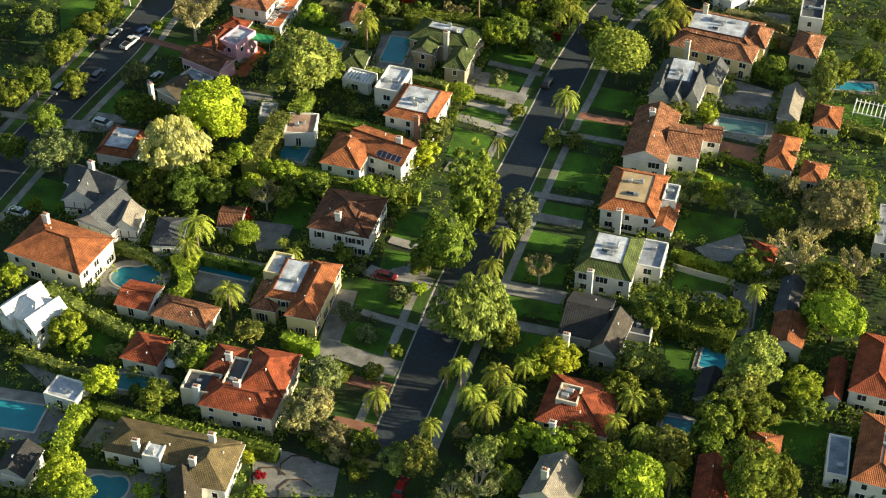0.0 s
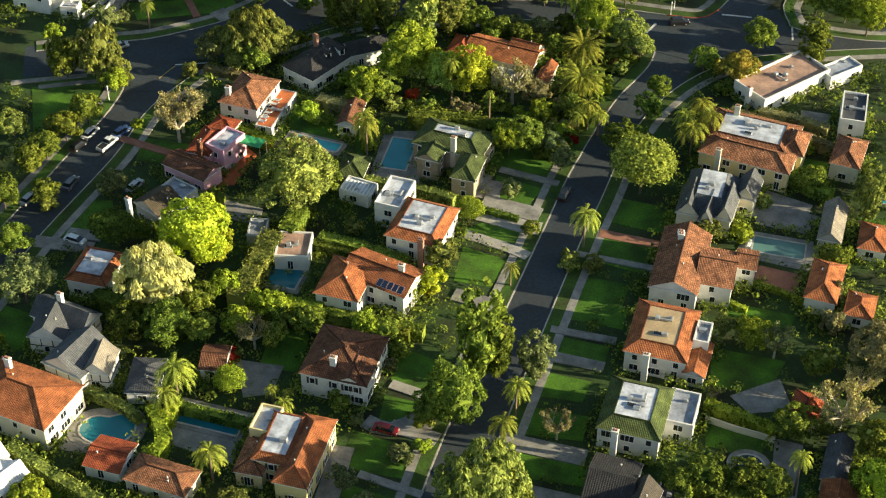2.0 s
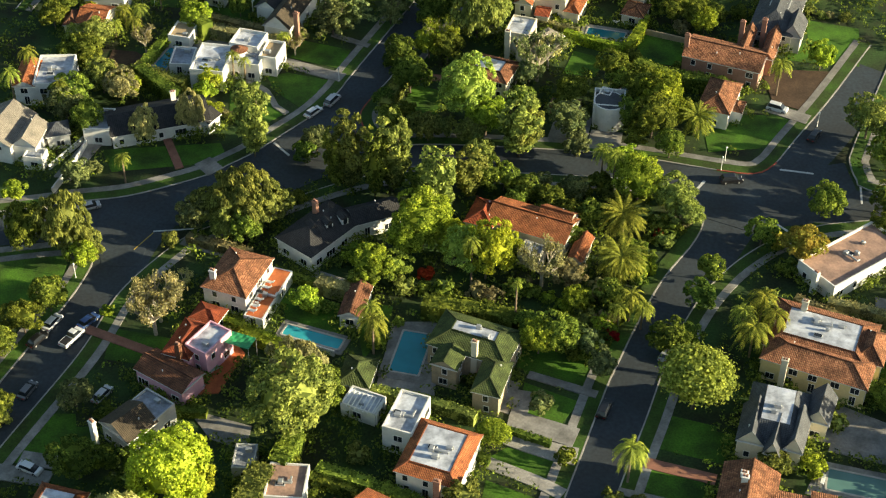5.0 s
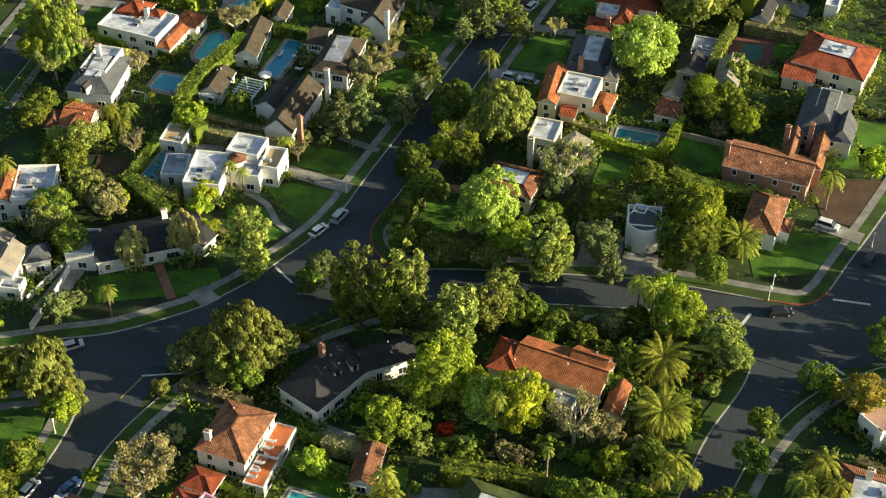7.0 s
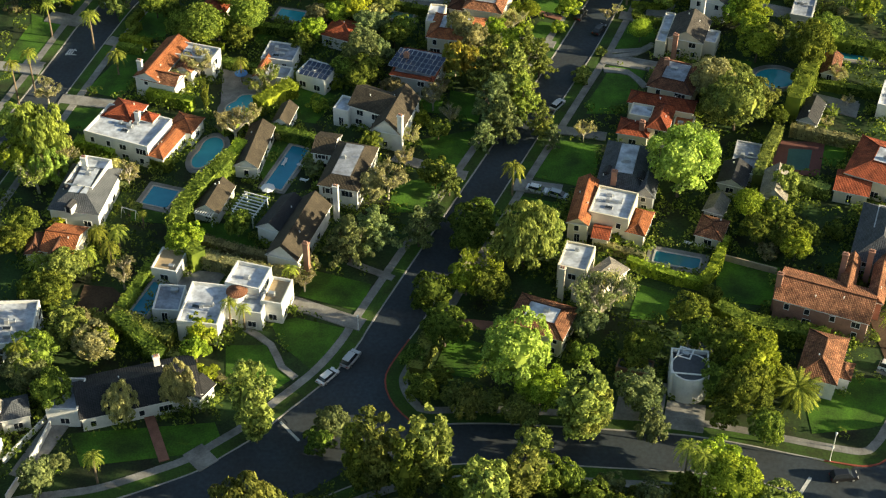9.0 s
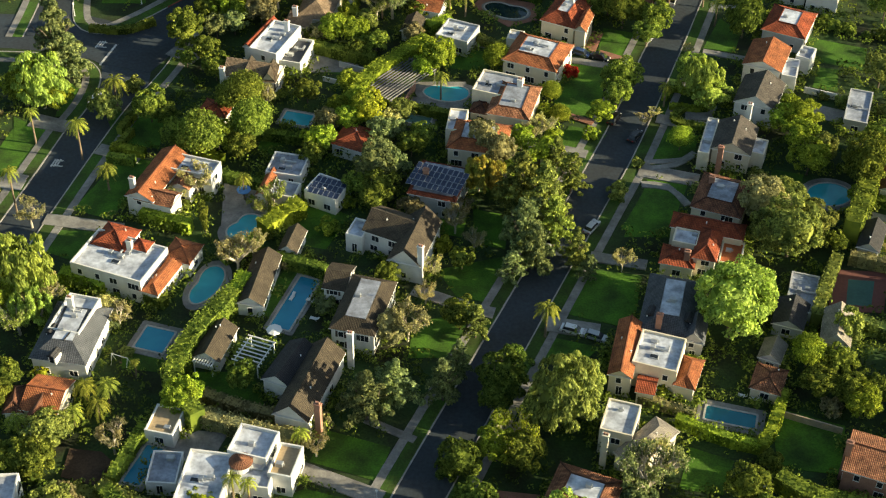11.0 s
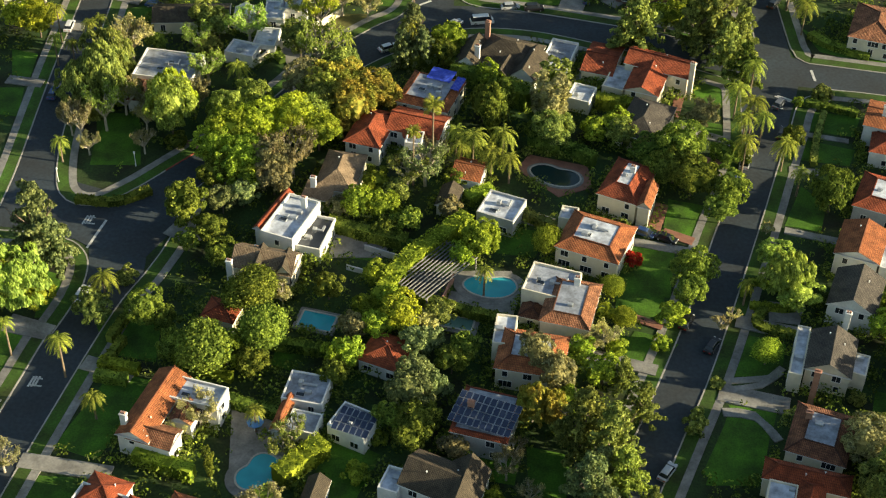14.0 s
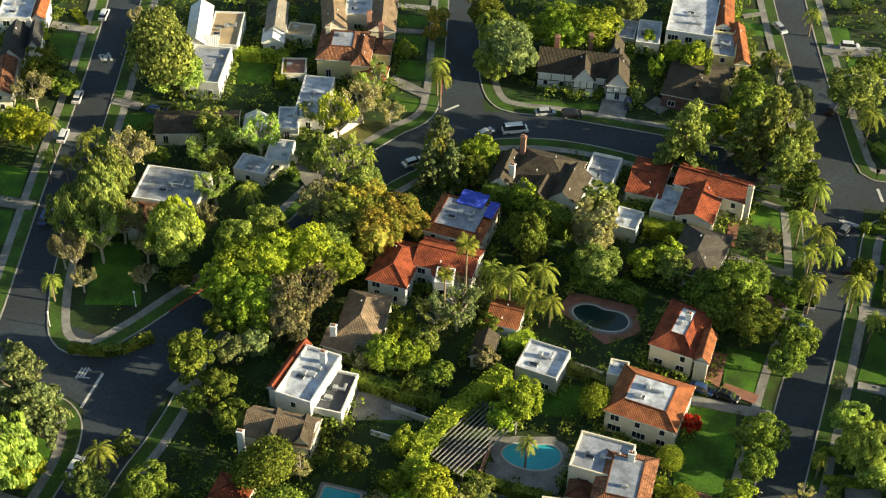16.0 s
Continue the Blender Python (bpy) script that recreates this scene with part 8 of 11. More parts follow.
palm(37.6, 170.2, 7.0, 2.8)
palm(57.4, 211.1, 10.0, 2.4)
palm(-4.8, 229.2, 4.0, 1.5)
palm(-28.9, 228.4, 4.0, 2.4)
palm(-31.3, 231.7, 4.0, 1.8)
palm(-28.5, 230.9, 4.0, 1.5)
shrub(-8.5, 325.5, 1.6, "leaf_red")
shrub(-22.9, 330.0, 2.3, "leaf_bright")
shrub(-36.5, 348.6, 1.9, "leaf_olive")
shrub(-53.4, 335.5, 1.6, "leaf_mid")
shrub(37.9, 338.4, 1.4, "leaf_red")
shrub(26.1, 309.2, 1.5, "leaf_red")
shrub(25.1, 311.9, 2.2, "leaf_brown")
tree(-1.2, 328.1, 4.6, 10.5, "leaf_yellow", "round", 1.1)
tree(4.4, 326.8, 5.5, 12.5, "leaf_lime", "round", 1.1)
tree(-9.3, 333.8, 6.3, 13.3, "leaf_bright", more=[(-2.2, -3.0, 4.6, 9.7)])
tree(-4.1, 331.6, 4.1, 8.7, "leaf_lime")
tree(-18.6, 324.2, 4.1, 8.6, "leaf_bright")
tree(-14.7, 324.4, 3.4, 7.1, "leaf_mid")
tree(-20.2, 321.8, 2.7, 5.6, "leaf_mid")
tree(-45.0, 342.7, 6.6, 12.7, "leaf_olive", "weeping", 0.95)
tree(-47.8, 340.2, 4.7, 9.9, "leaf_olive", "weeping", 1.0, more=[(7.0, 0.3, 5.0, 10.4), (-0.9, -3.7, 2.8, 5.9)])
tree(-52.1, 341.2, 4.0, 8.4, "leaf_olive")
tree(-54.8, 339.1, 3.5, 7.4, "leaf_grey")
tree(-37.8, 343.7, 2.6, 5.5, "leaf_olive")
tree(-43.9, 335.6, 3.5, 7.3, "leaf_mid")
tree(13.8, 323.5, 5.0, 10.5, "leaf_brown", "sparse", bark="pale_bark")
tree(19.0, 323.1, 2.9, 6.1, "leaf_brown")
tree(10.7, 309.5, 2.8, 5.9, "leaf_mid")
tree(19.8, 316.6, 2.7, 5.6, "leaf_bright")
tree(21.4, 305.5, 2.4, 5.0, "leaf_grey")
tree(26.5, 318.1, 2.9, 6.1, "leaf_mid")
tree(34.3, 349.7, 5.3, 10.9, "leaf_bright", "round", 0.9)
tree(32.5, 355.6, 4.1, 8.7, "leaf_bright")
tree(41.1, 345.5, 4.3, 9.0, "leaf_olive", more=[(2.1, -4.2, 3.3, 6.9)])
tree(42.1, 340.9, 2.3, 4.9, "leaf_brown")
tree(20.7, 334.9, 2.3, 4.8, "leaf_mid")
tree(11.8, 349.2, 2.9, 6.0, "leaf_mid")
tree(7.1, 352.7, 3.1, 6.6, "leaf_mid", more=[(-3.6, 0.1, 3.6, 7.6)])
tree(2.4, 360.7, 3.2, 6.7, "leaf_olive")
tree(-0.1, 352.9, 2.9, 6.1, "leaf_olive")
tree(16.5, 346.3, 2.8, 6.0, "leaf_mid")
tree(21.4, 349.8, 2.6, 5.5, "leaf_grey")
tree(19.8, 341.6, 2.8, 5.9, "leaf_mid")
tree(24.5, 341.3, 3.1, 6.4, "leaf_mid")
tree(14.3, 352.0, 2.4, 5.0, "leaf_grey")
tree(27.0, 352.2, 2.4, 5.1, "leaf_mid")
tree(9.4, 346.0, 2.4, 5.0, "leaf_mid")
tree(-24.2, 352.1, 3.6, 20.0, "leaf_olive", "column")
tree(-15.7, 352.2, 4.1, 19.3, "leaf_olive", "column")
tree(-6.5, 343.5, 4.3, 18.2, "leaf_olive", "column")
tree(-0.0, 350.5, 3.4, 12.6, "leaf_olive", "column")
tree(10.5, 364.1, 4.5, 16.8, "leaf_olive", "column")
tree(-45.2, 363.0, 4.0, 19.0, "leaf_olive", "column")
tree(-19.3, 350.2, 3.1, 17.0, "leaf_mid", "column")
shrub(61.4, 328.2, 2.0, "leaf_mid")
shrub(60.9, 336.4, 2.1, "leaf_gold")
shrub(56.8, 319.4, 2.0, "leaf_olive")
shrub(61.6, 314.4, 2.0, "leaf_mid")
shrub(75.4, 306.3, 2.1, "leaf_bright")
shrub(12.4, 291.3, 2.1, "leaf_grey")
shrub(23.3, 267.9, 1.9, "leaf_olive")
shrub(-28.8, 315.9, 2.2, "leaf_mid")
shrub(-31.1, 277.7, 2.0, "leaf_mid")
tree(-32.1, 364.2, 3.2, 6.8, "leaf_grey")
tree(-28.3, 361.3, 2.5, 5.2, "leaf_mid")
tree(-34.4, 360.8, 2.7, 5.7, "leaf_dark")
tree(-10.2, 350.3, 3.1, 6.6, "leaf_mid")
tree(-8.8, 369.3, 3.0, 6.3, "leaf_olive", more=[(3.7, 1.0, 2.5, 5.3)])
tree(-0.2, 377.8, 6.7, 15.9, "leaf_yellow", "round", 1.15)
tree(3.6, 371.3, 4.6, 9.6, "leaf_bright")
tree(46.2, 325.7, 2.7, 5.7, "leaf_mid")
tree(43.2, 317.3, 3.1, 6.5, "leaf_dark")
tree(39.7, 306.9, 2.8, 5.9, "leaf_dark")
tree(57.7, 336.4, 3.0, 6.3, "leaf_mid")
tree(64.9, 331.5, 3.9, 8.2, "leaf_gold")
tree(71.6, 344.6, 4.0, 8.5, "leaf_mid")
tree(84.5, 346.6, 3.6, 7.5, "leaf_mid")
tree(82.6, 339.1, 2.8, 5.9, "leaf_mid")
tree(85.4, 372.1, 5.1, 10.7, "leaf_olive")
tree(87.7, 360.8, 4.2, 8.8, "leaf_mid")
tree(91.7, 368.0, 3.8, 7.9, "leaf_mid")
tree(3.9, 281.7, 3.0, 6.4, "leaf_bright", "full")
tree(-30.9, 315.7, 2.6, 5.6, "leaf_bright")
shrub(-63.9, 287.9, 1.8, "leaf_dark")
shrub(-57.5, 277.3, 2.0, "leaf_dark")
shrub(-78.2, 357.5, 1.7, "leaf_grey")
shrub(-34.7, 348.3, 1.7, "leaf_mid")
shrub(-67.9, 314.2, 1.3, "leaf_bright")
shrub(-40.0, 317.6, 2.0, "leaf_mid")
shrub(-44.4, 315.9, 0.9, "leaf_bright")
shrub(-13.2, 312.1, 1.1, "leaf_mid")
shrub(-17.3, 306.6, 1.7, "leaf_bright")
shrub(-58.9, 333.6, 1.6, "leaf_olive", 3.9)
shrub(-18.0, 379.0, 2.0, "leaf_olive")
tree(-86.4, 332.7, 4.6, 10.6, "leaf_mid", "round", 1.1)
tree(-85.2, 302.4, 3.2, 6.7, "leaf_mid")
tree(-57.6, 312.3, 5.3, 11.1, "leaf_pale", "sparse", bark="pale_bark")
tree(-54.5, 322.3, 2.2, 3.6, "leaf_pale", "sparse", bark="pale_bark")
tree(-82.3, 287.9, 2.7, 5.6, "leaf_mid")
tree(-59.4, 370.9, 3.2, 10.6, "leaf_pale", "weeping", 1.6)
tree(-81.4, 370.8, 3.8, 7.9, "leaf_mid")
tree(-91.4, 382.3, 2.3, 4.9, "leaf_brown")
tree(-87.2, 375.1, 3.8, 8.0, "leaf_grey")
tree(-76.3, 382.1, 3.9, 8.1, "leaf_brown")
tree(-80.0, 388.0, 3.1, 6.6, "leaf_brown")
tree(-74.8, 384.0, 2.8, 6.0, "leaf_bright")
tree(-57.2, 387.2, 2.6, 5.5, "leaf_lime")
tree(-59.5, 389.9, 2.3, 4.9, "leaf_lime")
tree(-80.5, 351.9, 3.1, 6.6, "leaf_grey")
tree(-92.2, 346.9, 2.4, 5.0, "leaf_bright")
tree(-88.0, 336.6, 3.5, 7.3, "leaf_dark")
tree(-13.0, 387.0, 4.4, 9.3, "leaf_dark")
tree(-18.7, 381.5, 2.3, 4.9, "leaf_dark")
palm(0.3, 324.1, 11.0, 2.5)
palm(3.1, 325.4, 10.0, 2.1)
palm(-18.4, 309.8, 7.0, 3.3)
palm(29.1, 326.2, 5.4, 5.4, "date")
palm(30.3, 339.2, 5.4, 5.2, "date")
palm(53.7, 312.1, 9.0, 3.8)
palm(55.1, 307.2, 9.0, 3.3)
palm(27.2, 354.6, 10.0, 3.0)
palm(29.5, 352.6, 10.0, 3.0)
palm(29.7, 314.0, 7.0, 3.8)
palm(31.8, 311.9, 6.0, 2.9)
palm(27.5, 311.8, 6.0, 2.6)
palm(48.8, 372.9, 5.0, 4.6, "date")
palm(-71.0, 353.7, 7.0, 2.2)
palm(-99.6, 380.7, 9.0, 2.9)
palm(-97.5, 389.0, 9.0, 2.9)
palm(68.6, 387.8, 9.0, 3.4)
palm(27.2, 329.8, 4.0, 2.3)
palm(8.4, 312.2, 11.0, 1.3)
tree(97.9, 351.5, 4.8, 10.1, "leaf_bright")
tree(94.0, 357.4, 3.8, 7.9, "leaf_mid")
tree(85.2, 344.4, 2.9, 6.0, "leaf_mid")
tree(-78.8, 332.7, 5.4, 14.1, "leaf_olive", "weeping", 1.3, bark="pale_bark", more=[(3.7, -1.9, 3.6, 7.6)])
tree(-74.7, 327.1, 2.7, 5.8, "leaf_bright")
shrub(-90.1, 419.4, 1.5, "leaf_lime")
shrub(-75.5, 425.1, 1.3, "leaf_olive")
shrub(-80.9, 390.5, 2.3, "leaf_brown")
shrub(-56.1, 378.1, 2.2, "leaf_bright")
shrub(-80.0, 432.4, 2.0, "leaf_grey")
shrub(-39.3, 408.2, 2.1, "leaf_brown")
shrub(-40.2, 437.8, 2.1, "leaf_grey")
shrub(-32.8, 430.4, 2.3, "leaf_mid")
shrub(-17.5, 397.7, 2.1, "leaf_dark")
tree(-103.7, 447.1, 4.3, 9.0, "leaf_yellow")
tree(-96.2, 438.9, 6.5, 15.3, "leaf_yellow", "weeping", 1.15, bark="pale_bark", more=[(1.5, -5.5, 4.6, 9.8)])
tree(-93.1, 435.2, 4.6, 9.8, "leaf_pale", "sparse", bark="pale_bark")
tree(-100.5, 435.1, 4.6, 9.8, "leaf_bright")
tree(-96.2, 430.3, 4.1, 8.8, "leaf_olive", "sparse", bark="pale_bark")
tree(-100.1, 460.6, 3.2, 7.1, "leaf_brown", "sparse", bark="pale_bark")
tree(-95.6, 416.0, 3.3, 7.0, "leaf_mid")
tree(-96.8, 411.1, 3.3, 6.9, "leaf_mid")
tree(-85.3, 402.5, 3.8, 8.1, "leaf_olive")
tree(-86.3, 396.6, 3.6, 7.5, "leaf_mid", more=[(-3.3, 0.5, 3.1, 6.6)])
tree(-81.0, 385.7, 4.1, 8.6, "leaf_olive")
tree(-86.4, 380.0, 4.0, 8.5, "leaf_mid")
tree(-74.1, 401.6, 3.2, 7.1, "leaf_brown", "sparse", bark="pale_bark")
tree(-68.9, 367.6, 3.1, 9.4, "leaf_pale", "weeping", 1.6)
tree(-58.0, 382.4, 2.4, 5.1, "leaf_bright")
tree(-78.0, 432.4, 2.8, 6.2, "leaf_pale", "sparse", bark="pale_bark")
tree(-81.4, 435.4, 2.3, 4.8, "leaf_pale")
tree(-64.3, 411.6, 3.3, 6.9, "leaf_bright", more=[(1.7, 2.6, 2.6, 5.5)])
tree(-54.1, 417.4, 2.9, 6.0, "leaf_dark")
tree(-39.8, 401.5, 2.3, 5.4, "leaf_brown", "sparse", bark="pale_bark")
tree(-31.6, 410.0, 5.5, 11.2, "leaf_grey", "cedar", 0.9, more=[(4.7, 2.8, 5.3, 11.4)])
tree(-18.3, 414.9, 4.0, 9.9, "leaf_grey", "cedar", 1.2)
tree(-15.6, 421.0, 3.4, 8.5, "leaf_grey", "cedar", 1.2)
tree(-12.3, 430.9, 3.2, 8.1, "leaf_olive", "cedar", 1.2)
tree(-24.8, 429.9, 4.1, 8.8, "leaf_brown", "sparse", bark="pale_bark")
tree(-28.2, 429.3, 3.4, 7.2, "leaf_brown")
tree(-21.6, 439.5, 2.3, 5.4, "leaf_pale", "sparse", bark="pale_bark")
tree(-7.9, 416.0, 4.4, 9.5, "leaf_dark", "round", 1)
tree(-5.6, 421.6, 2.9, 6.1, "leaf_dark")
tree(-9.0, 412.6, 3.3, 6.9, "leaf_dark")
tree(2.1, 408.8, 6.6, 14.0, "leaf_olive", "weeping", 1.05, more=[(3.1, 6.8, 4.9, 10.2)])
tree(-6.5, 402.6, 4.5, 10.0, "leaf_bright", "sparse", 1, bark="pale_bark")
tree(-9.1, 401.0, 3.6, 7.6, "leaf_bright")
tree(-4.9, 399.2, 3.8, 8.0, "leaf_mid")
tree(-15.4, 397.5, 3.8, 8.0, "leaf_dark")
shrub(37.7, 400.9, 2.1, "leaf_mid")
shrub(50.3, 413.2, 2.0, "leaf_brown")
shrub(64.7, 420.0, 2.2, "leaf_mid")
shrub(62.8, 490.0, 2.1, "leaf_bright")
shrub(17.2, 472.2, 2.0, "leaf_olive")
shrub(22.5, 483.0, 1.3, "leaf_olive")
shrub(27.6, 428.6, 1.6, "leaf_brown")
shrub(21.1, 418.1, 1.5, "leaf_bright")
shrub(12.8, 419.6, 1.5, "leaf_bright")
tree(15.4, 392.2, 6.1, 12.8, "leaf_grey", "sparse", bark="pale_bark")
tree(18.0, 397.4, 4.2, 9.0, "leaf_pale", "sparse", bark="pale_bark")
tree(13.4, 389.9, 3.1, 6.5, "leaf_grey")
tree(11.9, 381.9, 2.6, 5.5, "leaf_mid")
tree(-11.2, 372.2, 2.4, 4.9, "leaf_olive")
tree(0.3, 367.4, 3.3, 6.9, "leaf_olive")
tree(-17.1, 372.8, 2.9, 6.2, "leaf_mid")
tree(-14.2, 376.2, 2.4, 5.0, "leaf_mid")
tree(23.1, 384.1, 3.2, 6.8, "leaf_mid", more=[(-2.2, -3.2, 2.4, 5.1)])
tree(37.8, 382.2, 5.1, 10.7, "leaf_mid")
tree(41.2, 379.0, 5.4, 11.4, "leaf_bright", more=[(2.8, -3.2, 3.6, 7.5)])
tree(39.2, 371.5, 4.9, 10.4, "leaf_mid", more=[(-4.1, 4.1, 3.6, 7.5)])
tree(32.1, 392.4, 3.7, 7.9, "leaf_mid")
tree(33.7, 387.4, 3.1, 6.5, "leaf_mid")
tree(42.3, 364.3, 3.3, 6.9, "leaf_mid")
tree(35.3, 367.7, 2.3, 4.9, "leaf_mid")
tree(21.9, 370.8, 2.9, 6.2, "leaf_grey", more=[(-0.9, 1.5, 3.9, 8.3)])
tree(22.8, 364.4, 2.9, 6.1, "leaf_grey")
tree(11.6, 365.3, 4.5, 12.0, "leaf_olive", "round", 1.3)
tree(34.5, 431.6, 7.4, 16.8, "leaf_yellow", "round", 1.1)
tree(37.1, 437.8, 5.9, 12.3, "leaf_yellow")
tree(47.7, 424.5, 3.4, 7.1, "leaf_bright", "full")
tree(53.1, 422.7, 2.9, 6.1, "leaf_mid")
tree(48.3, 416.9, 3.3, 7.0, "leaf_mid")
tree(53.5, 415.4, 3.3, 6.9, "leaf_mid")
tree(55.2, 412.1, 3.3, 6.9, "leaf_bright")
tree(55.8, 430.1, 2.7, 8.6, "leaf_olive", "round", 1.5)
tree(58.1, 416.0, 2.9, 6.0, "leaf_mid")
tree(49.2, 454.7, 6.4, 13.4, "leaf_olive", more=[(-3.9, 0.4, 4.9, 10.2), (5.3, 5.4, 4.4, 9.3)])
tree(58.5, 456.3, 2.4, 5.1, "leaf_mid")
tree(57.5, 488.5, 3.9, 8.2, "leaf_bright")
tree(57.6, 480.8, 4.4, 9.2, "leaf_bright")
tree(54.8, 495.7, 3.2, 6.7, "leaf_bright")
tree(68.6, 476.7, 5.1, 13.8, "leaf_mid", "round", 1.3)
tree(74.2, 487.7, 3.9, 8.2, "leaf_mid")
tree(66.3, 469.9, 2.5, 5.2, "leaf_bright")
tree(74.0, 471.5, 2.5, 5.8, "leaf_pale", "sparse", bark="pale_bark")
tree(75.5, 464.1, 1.7, 2.8, "leaf_pale", "sparse", bark="pale_bark")
tree(69.6, 455.8, 1.7, 2.7, "leaf_brown", "sparse", bark="pale_bark")
tree(86.5, 499.3, 2.9, 6.2, "leaf_bright")
tree(31.8, 488.7, 2.9, 6.0, "leaf_bright", "full")
tree(24.8, 497.7, 1.8, 3.0, "leaf_pale", "sparse", bark="pale_bark")
tree(16.3, 449.8, 2.4, 5.5, "leaf_pale", "sparse", bark="pale_bark")
shrub(-53.9, 447.0, 2.1, "leaf_brown")
shrub(-41.1, 460.2, 2.2, "leaf_bright")
shrub(-48.8, 449.7, 1.4, "leaf_brown")
shrub(-23.5, 467.9, 2.2, "leaf_mid")
shrub(-19.0, 455.6, 2.2, "leaf_bright")
shrub(13.3, 492.7, 1.8, "leaf_bright")
shrub(-116.0, 498.2, 1.8, "leaf_brown")
tree(-69.3, 484.7, 5.7, 10.4, "leaf_mid", "full", 0.85)
tree(-59.0, 490.0, 4.7, 10.8, "leaf_mid", "full", 1.1)
tree(-61.1, 483.9, 3.1, 6.5, "leaf_mid")
tree(-90.8, 496.6, 2.9, 6.1, "leaf_olive")
tree(-52.6, 468.2, 3.0, 6.7, "leaf_olive", "sparse", bark="pale_bark")
tree(-68.4, 471.0, 3.8, 8.2, "leaf_pale", "sparse", bark="pale_bark", more=[(-3.5, -2.5, 2.5, 5.7)])
tree(-57.9, 448.1, 4.1, 8.7, "leaf_brown", "sparse", bark="pale_bark", more=[(2.5, 4.3, 3.1, 6.9), (-2.9, 2.9, 1.9, 3.1)])
tree(-44.0, 486.6, 3.1, 6.5, "leaf_bright")
tree(-34.7, 495.8, 4.0, 8.4, "leaf_lime")
tree(-38.6, 493.7, 3.2, 6.6, "leaf_bright")
tree(-31.8, 489.2, 3.1, 6.6, "leaf_grey")
tree(-32.5, 475.6, 4.3, 9.1, "leaf_grey")
tree(-31.0, 470.0, 3.8, 7.9, "leaf_mid")
tree(-36.1, 471.2, 3.0, 6.3, "leaf_mid")
tree(-25.2, 485.2, 2.8, 6.0, "leaf_mid")
tree(-29.5, 495.4, 2.4, 5.0, "leaf_pale")
tree(-16.0, 460.5, 2.9, 6.6, "leaf_brown", "sparse", bark="pale_bark")
tree(-12.3, 455.2, 2.4, 5.6, "leaf_brown", "sparse", bark="pale_bark")
tree(-20.6, 447.2, 2.4, 5.5, "leaf_pale", "sparse", bark="pale_bark")
tree(-14.7, 449.9, 2.4, 5.0, "leaf_mid")
tree(-9.8, 484.3, 3.4, 10.5, "leaf_brown", "round", 1.5)
tree(-6.7, 480.4, 3.3, 9.8, "leaf_brown", "round", 1.4)
tree(-11.1, 473.8, 3.4, 9.5, "leaf_gold", "weeping", 1.4, bark="pale_bark", more=[(3.6, -0.6, 3.0, 8.2)])
tree(-3.2, 467.2, 6.3, 15.5, "leaf_olive", "cedar", 1.2)
tree(1.6, 463.2, 6.2, 15.4, "leaf_olive", "cedar", 1.2)
tree(-2.8, 453.9, 5.6, 13.9, "leaf_grey", "cedar", 1.2, more=[(2.3, -4.2, 4.6, 11.4)])
tree(3.3, 456.9, 5.2, 12.8, "leaf_yellow", "cedar", 1.2)
tree(7.7, 473.7, 4.1, 10.1, "leaf_olive", "cedar", 1.2)
tree(-5.2, 446.3, 3.3, 7.7, "leaf_grey", "cedar", 1.1)
tree(7.3, 451.4, 3.4, 9.2, "leaf_olive", "cedar", 1.3)
tree(9.6, 447.3, 2.6, 6.1, "leaf_grey", "cedar", 1.1)
tree(1.7, 483.0, 3.1, 6.5, "leaf_bright")
tree(-2.0, 488.0, 2.9, 6.0, "leaf_bright")
tree(6.8, 497.4, 2.4, 5.0, "leaf_bright", "full")
tree(0.6, 490.1, 2.6, 6.0, "leaf_pale", "sparse", bark="pale_bark")
tree(15.4, 498.3, 2.7, 5.6, "leaf_bright")
tree(-15.2, 433.1, 3.5, 7.3, "leaf_mid")
tree(-28.8, 445.7, 2.4, 5.0, "leaf_mid")
tree(45.3, 471.6, 2.5, 5.3, "leaf_mid")
tree(-46.1, 366.4, 3.1, 15.6, "leaf_olive", "column")
tree(-65.6, 459.8, 1.1, 8.3, "leaf_mid", "column")
tree(-27.1, 353.1, 3.4, 15.0, "leaf_mid", "column")
tree(-15.4, 353.2, 3.6, 14.4, "leaf_olive", "column")
tree(-7.1, 346.3, 2.9, 13.6, "leaf_olive", "column")
palm(-94.1, 482.8, 10.0, 2.9)
palm(-58.9, 470.5, 6.0, 2.3)
palm(-103.7, 464.0, 12.0, 2.3)
palm(-106.9, 461.2, 11.0, 2.3)
palm(0.6, 431.3, 8.0, 3.0)
palm(-42.4, 402.8, 5.0, 2.1)
palm(-80.8, 413.4, 5.0, 2.9)
palm(-77.0, 413.5, 5.0, 2.9)
palm(-82.1, 408.0, 4.0, 2.6)
palm(-78.1, 409.7, 4.0, 2.6)
palm(-52.5, 390.2, 8.0, 2.1)
palm(-50.1, 390.9, 6.0, 1.9)
palm(-59.2, 388.4, 4.0, 2.1)
palm(-56.8, 385.6, 4.0, 2.0)
palm(-88.5, 378.2, 8.0, 2.4)
palm(-87.0, 375.1, 7.0, 2.4)
palm(-91.0, 405.1, 5.0, 2.6)
palm(-86.0, 406.8, 5.0, 2.4)
palm(-86.3, 397.8, 6.0, 2.5)
palm(-73.2, 419.8, 4.0, 1.3)
shrub(-87.1, 508.3, 2.1, "leaf_olive")
shrub(-83.3, 550.3, 2.3, "leaf_mid")
tree(-105.5, 500.9, 6.4, 13.7, "leaf_yellow", "weeping", 1.05, bark="pale_bark")
tree(-109.4, 501.7, 4.6, 9.7, "leaf_bright")
